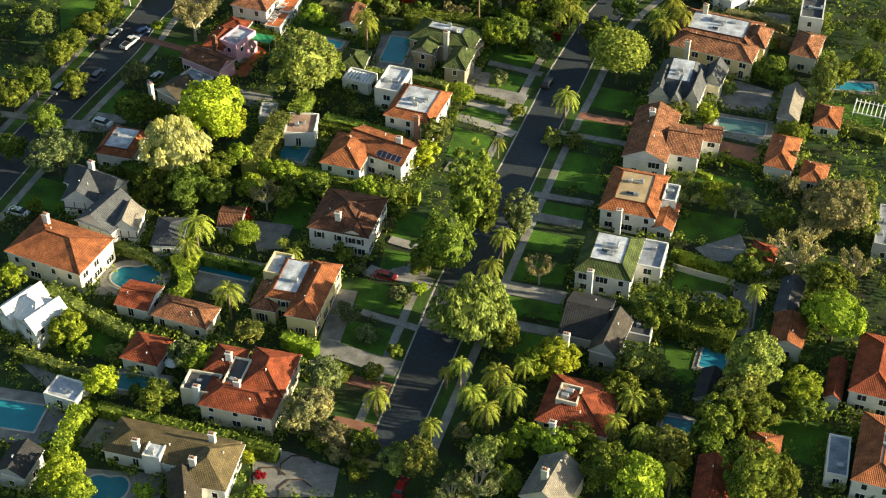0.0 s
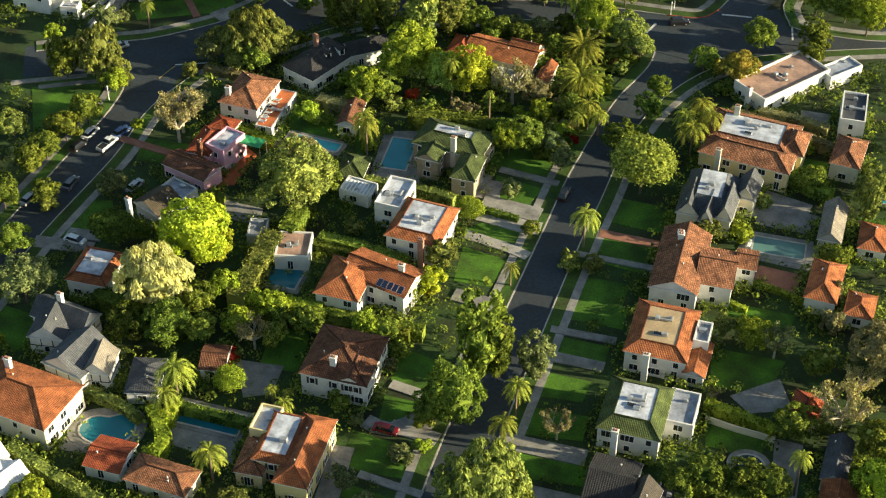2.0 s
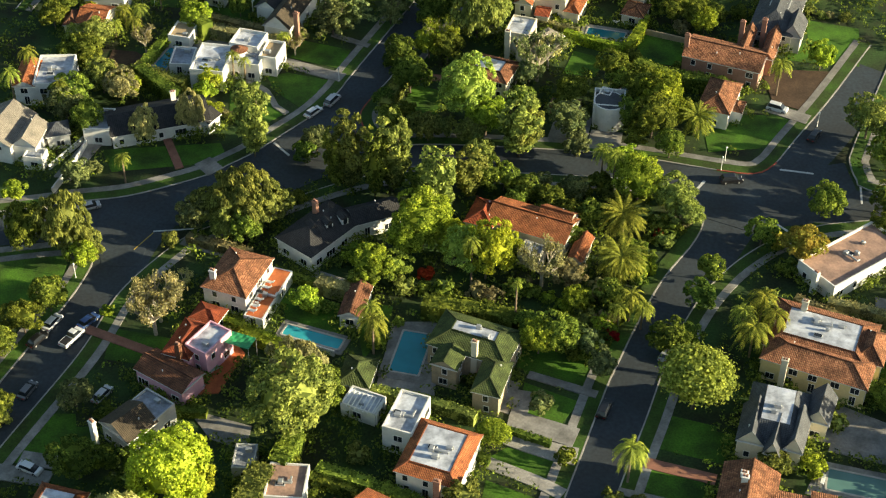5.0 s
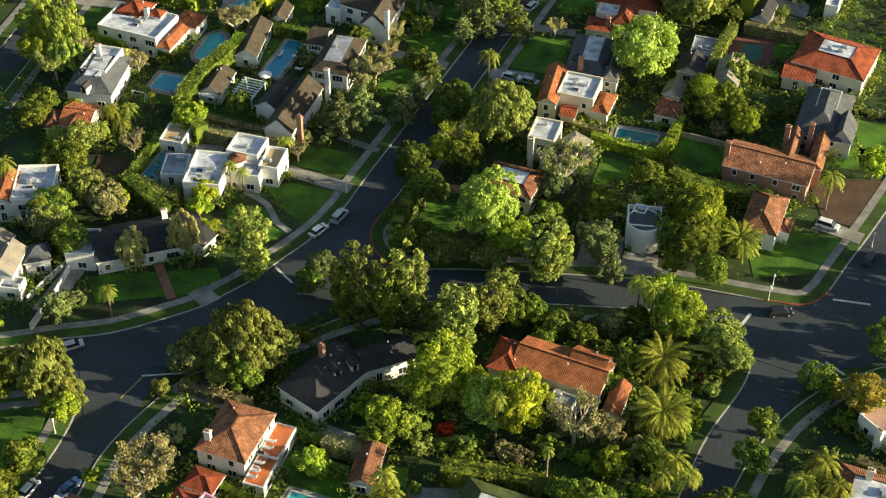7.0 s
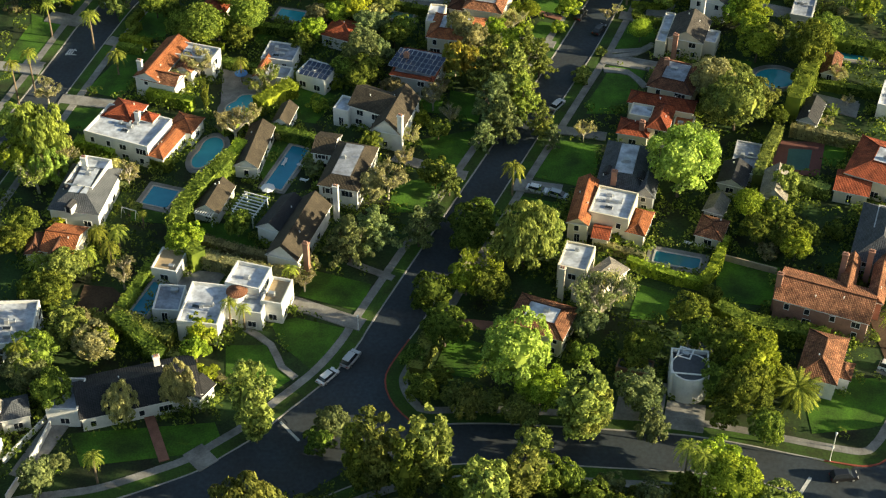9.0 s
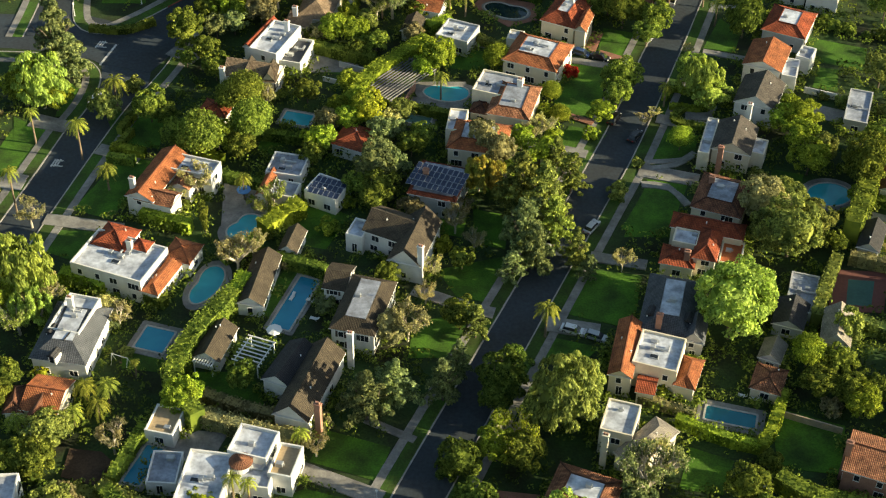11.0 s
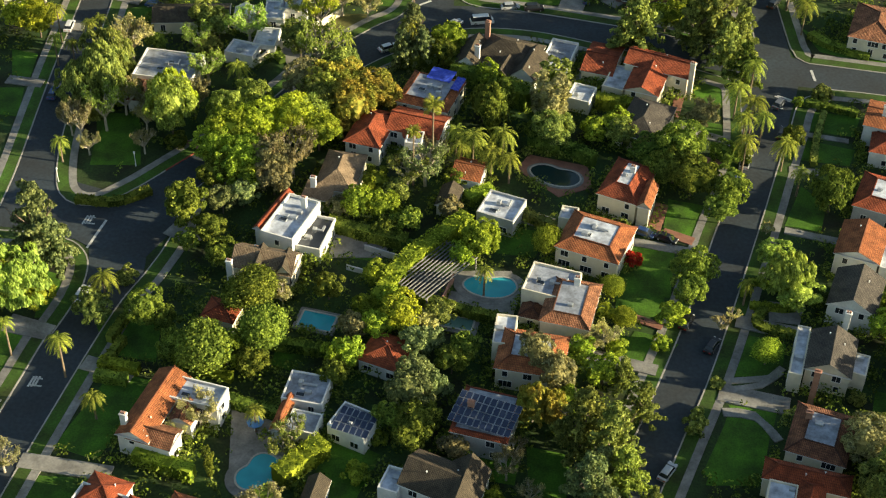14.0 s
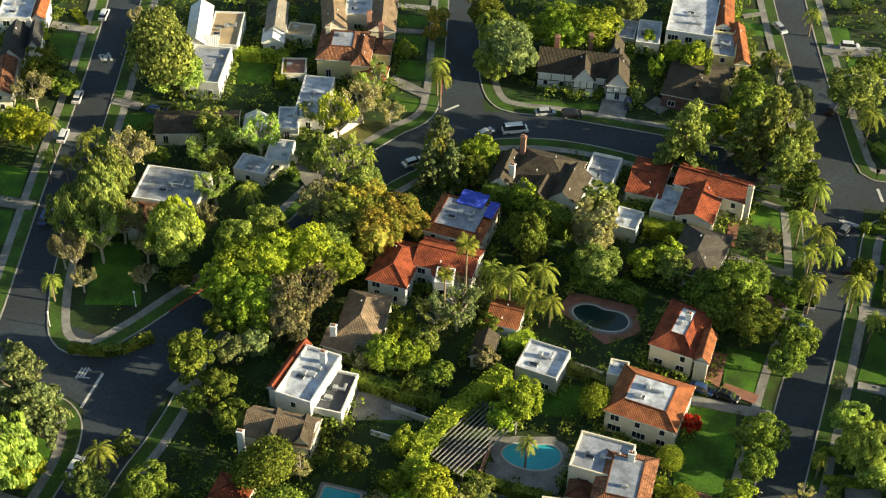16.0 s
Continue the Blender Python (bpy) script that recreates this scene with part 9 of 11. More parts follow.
tree(-102.5, 500.0, 3.4, 7.2, "leaf_bright")
tree(-104.4, 514.2, 7.4, 18.3, "leaf_grey", "cedar", 1.2, more=[(3.0, -2.6, 5.4, 12.4)])
tree(-92.0, 498.3, 2.9, 6.2, "leaf_olive")
tree(-77.8, 525.4, 4.4, 10.5, "leaf_mid", "round", 1.15)
tree(-72.6, 520.1, 3.1, 6.5, "leaf_mid")
tree(-69.3, 512.2, 3.3, 6.9, "leaf_mid")
tree(-76.5, 517.3, 2.4, 5.0, "leaf_mid")
tree(-73.8, 536.3, 3.2, 6.8, "leaf_mid")
tree(-67.1, 530.7, 2.9, 6.2, "leaf_grey")
tree(-61.7, 501.0, 4.6, 9.7, "leaf_mid", "full", more=[(-2.8, -0.8, 3.9, 8.2)])
tree(-81.5, 496.3, 3.9, 8.1, "leaf_mid")
tree(-77.9, 494.2, 2.9, 6.1, "leaf_dark")
tree(-74.5, 486.3, 3.8, 7.9, "leaf_mid")
tree(-65.8, 486.4, 3.8, 7.4, "leaf_bright", "round", 0.8)
tree(-56.8, 501.8, 2.5, 5.8, "leaf_pale", "sparse", bark="pale_bark")
tree(-67.3, 539.8, 5.0, 10.6, "leaf_bright", more=[(1.0, -4.1, 3.7, 7.8), (-4.4, -0.1, 3.8, 7.9)])
tree(-70.5, 547.5, 5.6, 12.1, "leaf_bright", "round", 1)
tree(-65.0, 549.4, 5.9, 12.5, "leaf_lime", more=[(6.1, 2.8, 5.7, 12.0)])
tree(-53.1, 549.8, 4.6, 9.7, "leaf_bright")
tree(-61.3, 534.9, 4.2, 8.9, "leaf_brown")
tree(-58.0, 540.7, 5.8, 13.2, "leaf_brown", "sparse", 1.1, bark="pale_bark")
tree(-98.8, 555.4, 4.4, 12.5, "leaf_yellow", "sparse", 1.3, bark="pale_bark")
tree(-95.5, 561.1, 3.9, 8.5, "leaf_yellow", "sparse", bark="pale_bark")
tree(-84.3, 553.2, 5.0, 16.3, "leaf_yellow", "round", 1.6)
tree(-103.2, 551.3, 3.4, 11.7, "leaf_brown", "sparse", 1.6, bark="pale_bark")
tree(-101.0, 547.0, 2.5, 5.8, "leaf_brown", "sparse", bark="pale_bark")
tree(-90.2, 555.5, 3.1, 6.9, "leaf_pale", "sparse", bark="pale_bark")
tree(-80.5, 561.0, 3.2, 9.2, "leaf_brown", "sparse", 1.3, bark="pale_bark")
tree(-90.7, 560.2, 3.1, 9.8, "leaf_brown", "sparse", 1.4, bark="pale_bark")
tree(-41.6, 562.8, 5.3, 11.1, "leaf_gold", more=[(2.5, 0.3, 2.6, 5.5)])
tree(-46.5, 557.8, 5.2, 11.9, "leaf_gold", "round", 1.1)
tree(-52.2, 564.7, 5.6, 11.0, "leaf_gold", more=[(4.2, 1.6, 5.4, 11.4)])
tree(-49.0, 553.6, 2.6, 5.4, "leaf_gold")
tree(-34.4, 537.2, 4.5, 9.5, "leaf_olive", "sparse", bark="pale_bark")
tree(-30.7, 538.6, 5.0, 10.6, "leaf_grey", "sparse", bark="pale_bark")
tree(-28.3, 546.0, 3.0, 6.8, "leaf_brown", "sparse", bark="pale_bark")
tree(-40.5, 535.5, 3.0, 6.2, "leaf_bright")
tree(-38.9, 527.5, 3.4, 7.2, "leaf_bright", more=[(-4.9, 0.5, 3.7, 7.7)])
tree(-47.5, 527.9, 2.4, 5.1, "leaf_brown")
tree(-38.1, 522.1, 2.4, 5.0, "leaf_mid")
tree(-34.0, 523.4, 2.9, 6.1, "leaf_mid")
tree(-25.6, 528.4, 2.4, 5.1, "leaf_brown")
tree(-19.6, 517.0, 4.1, 8.5, "leaf_bright", more=[(-3.5, -2.7, 2.6, 5.5)])
tree(-16.3, 557.5, 3.1, 10.4, "leaf_mid", "round", 1.6)
tree(-14.9, 562.2, 3.2, 10.5, "leaf_mid", "round", 1.6)
tree(-4.6, 559.7, 4.5, 13.9, "leaf_brown", "column", 1.5)
tree(-4.2, 551.1, 4.6, 9.8, "leaf_olive")
tree(5.0, 554.1, 3.1, 6.5, "leaf_bright")
tree(10.2, 556.1, 3.4, 7.1, "leaf_bright")
tree(12.7, 553.0, 2.6, 5.4, "leaf_olive")
tree(-6.6, 517.5, 3.3, 7.0, "leaf_bright", "full")
tree(21.8, 544.5, 5.6, 12.3, "leaf_mid", "round", 1.05)
tree(23.5, 535.8, 5.0, 10.5, "leaf_mid", more=[(-5.2, 3.3, 4.3, 9.0)])
tree(30.7, 532.8, 4.2, 9.7, "leaf_mid", "round", 1.1)
tree(28.4, 528.2, 3.4, 7.2, "leaf_mid")
tree(35.1, 546.9, 2.5, 5.3, "leaf_dark")
tree(21.0, 509.2, 4.0, 9.2, "leaf_mid", "round", 1.1)
tree(19.5, 504.6, 3.5, 7.3, "leaf_mid")
shrub(18.1, 476.1, 1.1, "leaf_olive")
shrub(5.0, 491.6, 2.0, "leaf_bright")
shrub(3.3, 500.5, 1.8, "leaf_bright")
shrub(-37.7, 468.4, 1.5, "leaf_bright")
shrub(-13.1, 486.6, 2.2, "leaf_olive", 5.3)
shrub(-48.8, 529.7, 2.2, "leaf_mid")
shrub(46.8, 479.6, 1.5, "leaf_olive")
shrub(57.2, 572.0, 2.1, "leaf_olive")
shrub(51.4, 569.0, 1.3, "leaf_bright")
shrub(10.1, 515.5, 1.9, "leaf_red")
tree(37.8, 506.0, 4.9, 11.7, "leaf_yellow", "weeping", 1.15)
tree(39.9, 502.9, 3.7, 7.8, "leaf_yellow")
tree(37.0, 514.7, 3.3, 7.0, "leaf_yellow")
tree(51.3, 532.3, 4.5, 11.1, "leaf_dark", "round", 1.2)
tree(37.6, 525.2, 1.7, 2.7, "leaf_pale", "sparse", bark="pale_bark")
tree(27.6, 500.4, 1.6, 2.6, "leaf_pale", "sparse", bark="pale_bark")
tree(5.2, 505.7, 2.5, 5.3, "leaf_bright", "full")
tree(2.6, 492.1, 2.9, 6.5, "leaf_pale", "sparse", bark="pale_bark")
tree(-46.1, 486.4, 2.6, 6.2, "leaf_bright", "round", 1.1)
tree(-45.8, 481.8, 2.6, 5.5, "leaf_mid")
tree(-27.6, 497.4, 2.7, 5.7, "leaf_olive")
tree(-29.7, 490.2, 2.9, 6.1, "leaf_grey")
tree(-23.0, 488.6, 2.9, 6.1, "leaf_mid")
tree(-31.7, 480.6, 3.7, 7.8, "leaf_grey", more=[(3.3, -1.9, 2.8, 5.9)])
tree(-32.4, 467.1, 3.2, 6.6, "leaf_mid")
tree(-54.1, 464.0, 2.5, 5.7, "leaf_olive", "sparse", bark="pale_bark")
tree(-25.0, 465.1, 2.5, 5.3, "leaf_brown")
tree(-10.9, 487.7, 2.4, 8.2, "leaf_brown", "round", 1.6)
tree(-7.7, 483.1, 2.4, 7.6, "leaf_brown", "round", 1.5)
tree(-4.7, 476.0, 2.8, 5.9, "leaf_bright")
tree(-0.6, 457.9, 4.5, 11.3, "leaf_grey", "cedar", 1.2)
tree(5.2, 481.4, 3.5, 8.1, "leaf_olive", "cedar", 1.1)
tree(-14.6, 464.8, 2.5, 5.8, "leaf_brown", "sparse", bark="pale_bark")
tree(-48.4, 504.1, 2.8, 5.8, "leaf_mid")
tree(-41.2, 499.2, 2.5, 5.3, "leaf_bright")
tree(-43.2, 493.6, 2.7, 5.7, "leaf_brown")
tree(-36.7, 500.8, 2.7, 5.8, "leaf_bright")
tree(-39.3, 508.0, 2.8, 5.9, "leaf_bright")
tree(58.6, 496.0, 3.9, 8.1, "leaf_bright")
tree(57.0, 501.1, 2.7, 5.8, "leaf_bright")
tree(60.7, 484.2, 3.8, 7.9, "leaf_olive")
tree(45.4, 464.5, 5.3, 11.1, "leaf_brown")
tree(50.4, 467.4, 4.2, 8.9, "leaf_olive")
tree(76.5, 567.2, 3.5, 7.3, "leaf_olive")
tree(28.8, 559.8, 2.9, 6.0, "leaf_brown")
tree(16.4, 550.8, 2.6, 5.4, "leaf_olive")
palm(-90.0, 502.2, 7.0, 3.5)
palm(-106.1, 544.3, 6.0, 2.5)
palm(-86.9, 472.9, 6.0, 2.8)
palm(-104.8, 487.9, 9.0, 2.2)
palm(-19.1, 505.7, 7.0, 2.3)
palm(35.4, 544.8, 9.0, 3.3)
palm(43.7, 545.4, 8.0, 3.6)
palm(30.1, 504.4, 6.0, 2.1)
palm(39.0, 558.6, 9.0, 4.0)
palm(36.7, 554.3, 8.0, 3.4)
palm(40.5, 554.4, 8.0, 3.1)
palm(-20.8, 545.9, 8.0, 4.4)
palm(-17.1, 541.9, 7.0, 3.8)
palm(-14.5, 548.7, 7.0, 3.9)
palm(-23.3, 544.0, 7.0, 3.1)
palm(-33.1, 538.8, 14.0, 1.8, "fan")
palm(-29.2, 542.7, 18.0, 2.4, "fan")
palm(-13.4, 539.9, 7.0, 3.0)
tree(-94.4, 610.4, 7.6, 20.0, "leaf_olive", "full", 1.35)
tree(-97.4, 624.2, 5.7, 13.4, "leaf_olive", "full", 1.25)
tree(-90.5, 609.5, 5.5, 11.5, "leaf_yellow")
tree(-105.2, 563.5, 4.9, 12.2, "leaf_olive", "weeping", 1.2, more=[(4.2, 1.8, 5.6, 14.5), (2.8, -4.7, 4.0, 8.5)])
tree(-100.8, 574.7, 5.6, 12.2, "leaf_olive", "weeping", 1.2)
tree(-105.7, 553.3, 2.8, 9.5, "leaf_brown", "sparse", 1.5, bark="pale_bark")
tree(-84.6, 557.4, 4.6, 15.0, "leaf_lime", "weeping", 1.6)
tree(-95.8, 564.8, 3.3, 7.4, "leaf_pale", "sparse", bark="pale_bark")
tree(-89.5, 547.6, 2.8, 6.3, "leaf_brown", "sparse", bark="pale_bark")
tree(-80.4, 564.9, 2.9, 8.0, "leaf_brown", "sparse", 1.2, bark="pale_bark")
tree(-79.0, 572.8, 4.3, 9.2, "leaf_yellow", "sparse", bark="pale_bark")
tree(-82.7, 584.1, 4.0, 8.6, "leaf_yellow", "sparse", bark="pale_bark")
tree(-72.6, 555.2, 5.0, 10.6, "leaf_yellow")
tree(-73.6, 544.2, 4.9, 10.3, "leaf_bright")
tree(-55.3, 554.3, 4.8, 10.1, "leaf_yellow")
tree(-67.8, 561.1, 4.4, 9.3, "leaf_yellow")
tree(-69.8, 537.7, 4.2, 8.8, "leaf_bright")
tree(-61.6, 538.4, 4.8, 11.0, "leaf_brown", "round", 1.1)
tree(-53.6, 560.9, 4.9, 10.3, "leaf_olive")
tree(-44.9, 562.8, 4.9, 10.3, "leaf_gold")
tree(-57.3, 567.5, 5.0, 10.4, "leaf_brown")
tree(-49.8, 573.5, 4.6, 9.6, "leaf_olive")
tree(-54.4, 577.1, 5.8, 15.0, "leaf_yellow", "sparse", 1.2, bark="pale_bark")
tree(-59.5, 584.0, 4.7, 9.9, "leaf_olive")
tree(-34.1, 586.9, 5.2, 12.9, "leaf_grey", "cedar", 1.2, more=[(2.4, -5.7, 4.7, 10.0), (-2.2, -5.5, 4.4, 9.5)])
tree(-25.8, 586.1, 4.0, 8.4, "leaf_bright")
tree(-27.0, 581.3, 3.5, 7.3, "leaf_mid")
tree(-51.0, 601.5, 4.9, 10.3, "leaf_pale", "sparse", bark="pale_bark")
tree(-55.4, 593.8, 4.8, 12.6, "leaf_lime", "sparse", 1.2, bark="pale_bark")
tree(-49.0, 610.8, 4.2, 9.0, "leaf_yellow", "sparse", bark="pale_bark")
tree(-44.9, 600.0, 3.2, 7.0, "leaf_pale", "sparse", bark="pale_bark")
tree(-60.5, 598.9, 3.6, 7.9, "leaf_olive", "sparse", bark="pale_bark")
tree(-82.1, 594.3, 3.6, 8.3, "leaf_olive", "round", 1.1)
tree(-78.8, 590.8, 3.6, 7.5, "leaf_olive")
tree(-71.4, 588.5, 5.2, 11.0, "leaf_yellow", "sparse", bark="pale_bark")
tree(-79.6, 582.2, 3.0, 6.3, "leaf_olive")
shrub(1.0, 616.0, 1.7, "leaf_olive")
shrub(9.4, 611.2, 1.7, "leaf_olive", 3.9)
shrub(2.7, 573.3, 1.6, "leaf_bright")
shrub(-52.9, 529.1, 1.4, "leaf_brown")
shrub(-75.2, 640.3, 1.8, "leaf_brown")
shrub(-41.9, 627.1, 2.3, "leaf_bright")
shrub(-22.8, 619.4, 1.8, "leaf_mid")
shrub(-98.4, 564.7, 2.0, "leaf_bright")
shrub(14.0, 620.9, 1.8, "leaf_bright", 5.7)
shrub(13.8, 632.6, 1.6, "leaf_bright", 5.0)
tree(-21.5, 628.8, 4.9, 10.4, "leaf_yellow", "weeping", 1.0)
tree(-19.3, 618.9, 6.4, 14.5, "leaf_grey", "round", 1.1)
tree(-23.0, 618.2, 4.3, 9.1, "leaf_yellow", "weeping", 1.0)
tree(-15.0, 630.4, 3.9, 8.2, "leaf_bright")
tree(-7.3, 632.9, 5.2, 11.0, "leaf_bright", more=[(2.4, -4.5, 5.2, 10.9)])
tree(0.2, 629.4, 6.0, 11.8, "leaf_bright", "round", 0.8)
tree(-23.9, 637.8, 4.8, 10.0, "leaf_mid")
tree(9.8, 641.7, 4.0, 8.4, "leaf_olive")
tree(22.8, 622.8, 3.8, 7.9, "leaf_bright", "round", 0.9)
tree(19.3, 624.7, 3.3, 7.0, "leaf_bright")
tree(29.8, 608.2, 3.5, 7.6, "leaf_brown", "sparse", bark="pale_bark")
tree(24.6, 597.3, 4.1, 8.6, "leaf_bright")
tree(32.7, 604.3, 4.9, 10.4, "leaf_mid")
tree(40.4, 613.1, 3.3, 7.2, "leaf_olive", "sparse", bark="pale_bark")
tree(16.9, 587.2, 7.9, 17.0, "leaf_olive", "cedar", 1, more=[(-2.2, 1.9, 4.8, 9.8)])
tree(34.7, 590.6, 8.5, 19.0, "leaf_olive", "cedar", 1.1, more=[(5.9, -3.3, 5.7, 13.0), (1.4, -9.2, 5.9, 13.3)])
tree(30.4, 590.0, 6.2, 14.1, "leaf_olive", "cedar", 1.1)
tree(39.8, 575.3, 5.1, 11.6, "leaf_dark", "cedar", 1.1)
tree(42.8, 605.8, 4.2, 8.8, "leaf_grey")
tree(54.9, 607.4, 6.0, 12.6, "leaf_olive")
tree(61.9, 620.7, 3.3, 6.9, "leaf_mid")
tree(40.3, 623.5, 2.5, 5.4, "leaf_mid")
tree(41.7, 620.6, 2.5, 5.8, "leaf_brown", "sparse", bark="pale_bark")
tree(33.6, 616.7, 2.5, 5.3, "leaf_mid")
tree(-18.5, 560.9, 3.1, 9.7, "leaf_mid", "round", 1.5)
tree(-16.9, 572.7, 3.4, 7.2, "leaf_bright")
tree(-3.0, 565.9, 4.1, 13.4, "leaf_olive", "column", 1.6)
tree(-6.7, 553.5, 2.8, 5.9, "leaf_mid")
tree(10.5, 553.5, 3.3, 6.8, "leaf_olive")
tree(20.5, 541.0, 4.6, 9.8, "leaf_mid")
tree(15.8, 544.4, 4.3, 9.0, "leaf_dark")
tree(31.6, 546.2, 3.2, 6.7, "leaf_dark")
tree(47.7, 554.0, 2.4, 5.0, "leaf_mid")
tree(29.7, 562.3, 2.9, 6.5, "leaf_brown", "sparse", bark="pale_bark")
tree(-36.7, 533.1, 2.7, 5.6, "leaf_olive")
tree(-121.1, 612.4, 4.2, 9.7, "leaf_mid", "round", 1.1)
tree(-115.7, 608.3, 3.2, 6.7, "leaf_mid")
tree(-121.2, 603.9, 4.4, 9.4, "leaf_brown", "sparse", bark="pale_bark")
tree(-119.7, 590.3, 4.3, 9.0, "leaf_lime", more=[(-4.0, 2.2, 4.0, 8.5)])
tree(-125.5, 629.2, 2.3, 4.9, "leaf_lime")
tree(-97.0, 581.1, 5.1, 12.3, "leaf_pale", "sparse", 1.1, bark="pale_bark")
tree(-92.3, 585.6, 2.3, 4.9, "leaf_mid")
tree(-104.7, 636.1, 2.3, 5.5, "leaf_pale", "sparse", bark="pale_bark")
tree(-35.0, 639.0, 2.6, 5.5, "leaf_gold")
tree(-35.6, 632.5, 2.3, 4.9, "leaf_gold")
tree(-71.0, 528.8, 3.0, 6.4, "leaf_grey")
tree(-24.3, 538.0, 2.5, 5.2, "leaf_mid")
tree(-16.7, 555.4, 2.6, 13.6, "leaf_mid", "column")
tree(24.4, 615.3, 1.0, 11.7, "leaf_mid", "column")
palm(-35.3, 586.1, 9.0, 2.9)
palm(-113.6, 579.2, 8.0, 2.1)
palm(-104.4, 585.7, 9.0, 2.4)
palm(-109.7, 578.8, 7.0, 2.3)
palm(-114.4, 587.9, 10.0, 2.6)
palm(-106.3, 583.8, 9.0, 2.8)
palm(-34.9, 612.3, 9.0, 3.3)
palm(-34.2, 608.0, 9.0, 3.0)
palm(-49.0, 582.6, 7.0, 2.6)
palm(-72.0, 571.0, 7.0, 3.4)
palm(56.7, 596.9, 9.0, 3.7)
palm(36.2, 563.3, 9.0, 3.8)
palm(41.0, 572.0, 9.0, 3.5)
palm(45.6, 537.3, 7.0, 2.5)
palm(-24.3, 549.1, 7.0, 3.2)
palm(51.8, 638.7, 7.0, 2.9)
palm(-41.9, 625.9, 4.0, 2.1)
# ---- lawns, drives, walks and pools ----
lawn((8.6, 304.7), (22.9, 301.2), (20.1, 296.6), (9.9, 300))
lawn((9.8, 297.7), (19.3, 293.1), (15.3, 286.5), (8.4, 289.8))
lawn((6.4, 282.1), (15, 278.9), (13, 273.6), (2, 278.9))
lawn((2.6, 274.7), (11.7, 270.5), (7.9, 262.5), (0.7, 264.5))
lawn((-9.7, 246.3), (-0.5, 241.8), (-2.7, 232.2), (-10.6, 237.4))
lawn((-11.6, 233.9), (-3.2, 231.3), (-4.8, 225.5), (-12.5, 227.1))
lawn((-16.9, 225.5), (-5.3, 220.6), (-7.3, 214.2), (-18.6, 216.6))
lawn((-19.6, 214.2), (-8.8, 209.6), (-10.2, 202.2), (-20.8, 207.3))
lawn((9.3, 310.1), (22.7, 307), (21.2, 299.1), (8.5, 301.2))
lawn((35, 288.7), (46.1, 285.4), (43, 278.9), (32.7, 282.1))
lawn((32.9, 276.8), (40, 273.7), (37.6, 266.5), (30.5, 269.5))
lawn((24.5, 259.6), (33.8, 256.7), (32.2, 251), (22.4, 253.8))
lawn((20.4, 249.1), (29.5, 246.4), (28.1, 241.8), (19.1, 244.5))
lawn((16.6, 240), (25.5, 237.4), (23.5, 232.2), (15.2, 233.9))
lawn((13.5, 231.4), (24.4, 228.8), (23, 223), (11.6, 224.7))
lawn((12, 220.6), (23.7, 217.4), (22.4, 212.7), (10.8, 215))
lawn((10.1, 211.2), (21.1, 208.1), (19.7, 202.2), (10, 205.1))
path([(-4.3, 228.8), (-10.3, 225.5), (-14.8, 227.5)], 3.2)
path([(-2.1, 223), (-5.4, 224.6), (-10.3, 226.3)], 3.2)
path([(-15.4, 215.3), (-4.6, 210.7)], 1.6)
path([(-18.3, 221.4), (-20.8, 208.1), (-22.5, 200.7)], 4)
path([(-20.2, 205.1), (-13.8, 202.2), (-8.1, 200)], 4)
path([(-17.7, 197.8), (-9.5, 195)], 2.4, "brick_paving")
path([(-19.2, 187.4), (-11.7, 185.1)], 2.2, "brick_paving")
path([(10.5, 299.6), (22.6, 294.7)], 1.8)
path([(7.1, 288.7), (18.3, 284.3)], 4.5)
path([(5.8, 284.7), (14.5, 281), (18.2, 280)], 4, "kerb_concrete")
path([(2, 278.9), (11.8, 274), (15.4, 271.6)], 2.6, "kerb_concrete")
path([(9.8, 295.4), (7, 283.2)], 3)
path([(7.8, 257.6), (0.7, 260.5)], 3.5)
path([(-10.6, 236.5), (-4.9, 233.9)], 2.2, "kerb_concrete")
path([(9.4, 223), (23.3, 219)], 3.8)
path([(10.2, 212.7), (21.7, 209.3)], 2.4)
path([(18.8, 251), (30.8, 247.8)], 1.8)
path([(16.2, 244.5), (28, 240.9)], 2.6)
path([(24.6, 272.6), (41.9, 267.5)], 1.6)
path([(29.9, 278.9), (41.4, 275.3)], 2.4, "brick_paving")
paving((-33, 181.4), (-26.6, 180.1), (-17.6, 176.3), (-18.3, 170.1), (-31.5, 170.1))
for r0, cx, cy in ((3.2, -29.5, 173.5), (3.2, -24.6, 176.2), (3.0, -24.8, 171.0)):
    path([(cx + r0 * math.cos(w), cy + r0 * math.sin(w)) for w in (0.4, 1.2, 2.0, 2.8, 3.6)], 0.28, "bare_soil")
paving((-62.7, 181.4), (-60.1, 189.1), (-54.9, 187.4), (-57.1, 180.1))
paving((-60.8, 176.3), (-47.2, 175), (-47.1, 167.6), (-61.4, 168.8))
paving((-64.5, 228.7), (-53.2, 227.1), (-56.5, 218.9), (-67.5, 220.5))
paving((-48.8, 231.3), (-36.2, 227.1), (-36.9, 217.4), (-49.3, 222.2))
paving((-39.3, 242.7), (-30.1, 240.9), (-31.8, 233.9), (-36.7, 233))
paving((-79.3, 194.9), (-69.9, 193.5), (-62, 182.7), (-76.6, 182.7))
paving((-77.7, 202.1), (-69.1, 199.9), (-63.1, 194.9), (-68.9, 193.5))
paving((59.9, 280), (73.4, 274.7), (69.8, 267.5), (55.9, 272.6))
paving((59.8, 269.6), (68.4, 266.5), (65.7, 260.6), (57.2, 263.5), material="brick_paving")
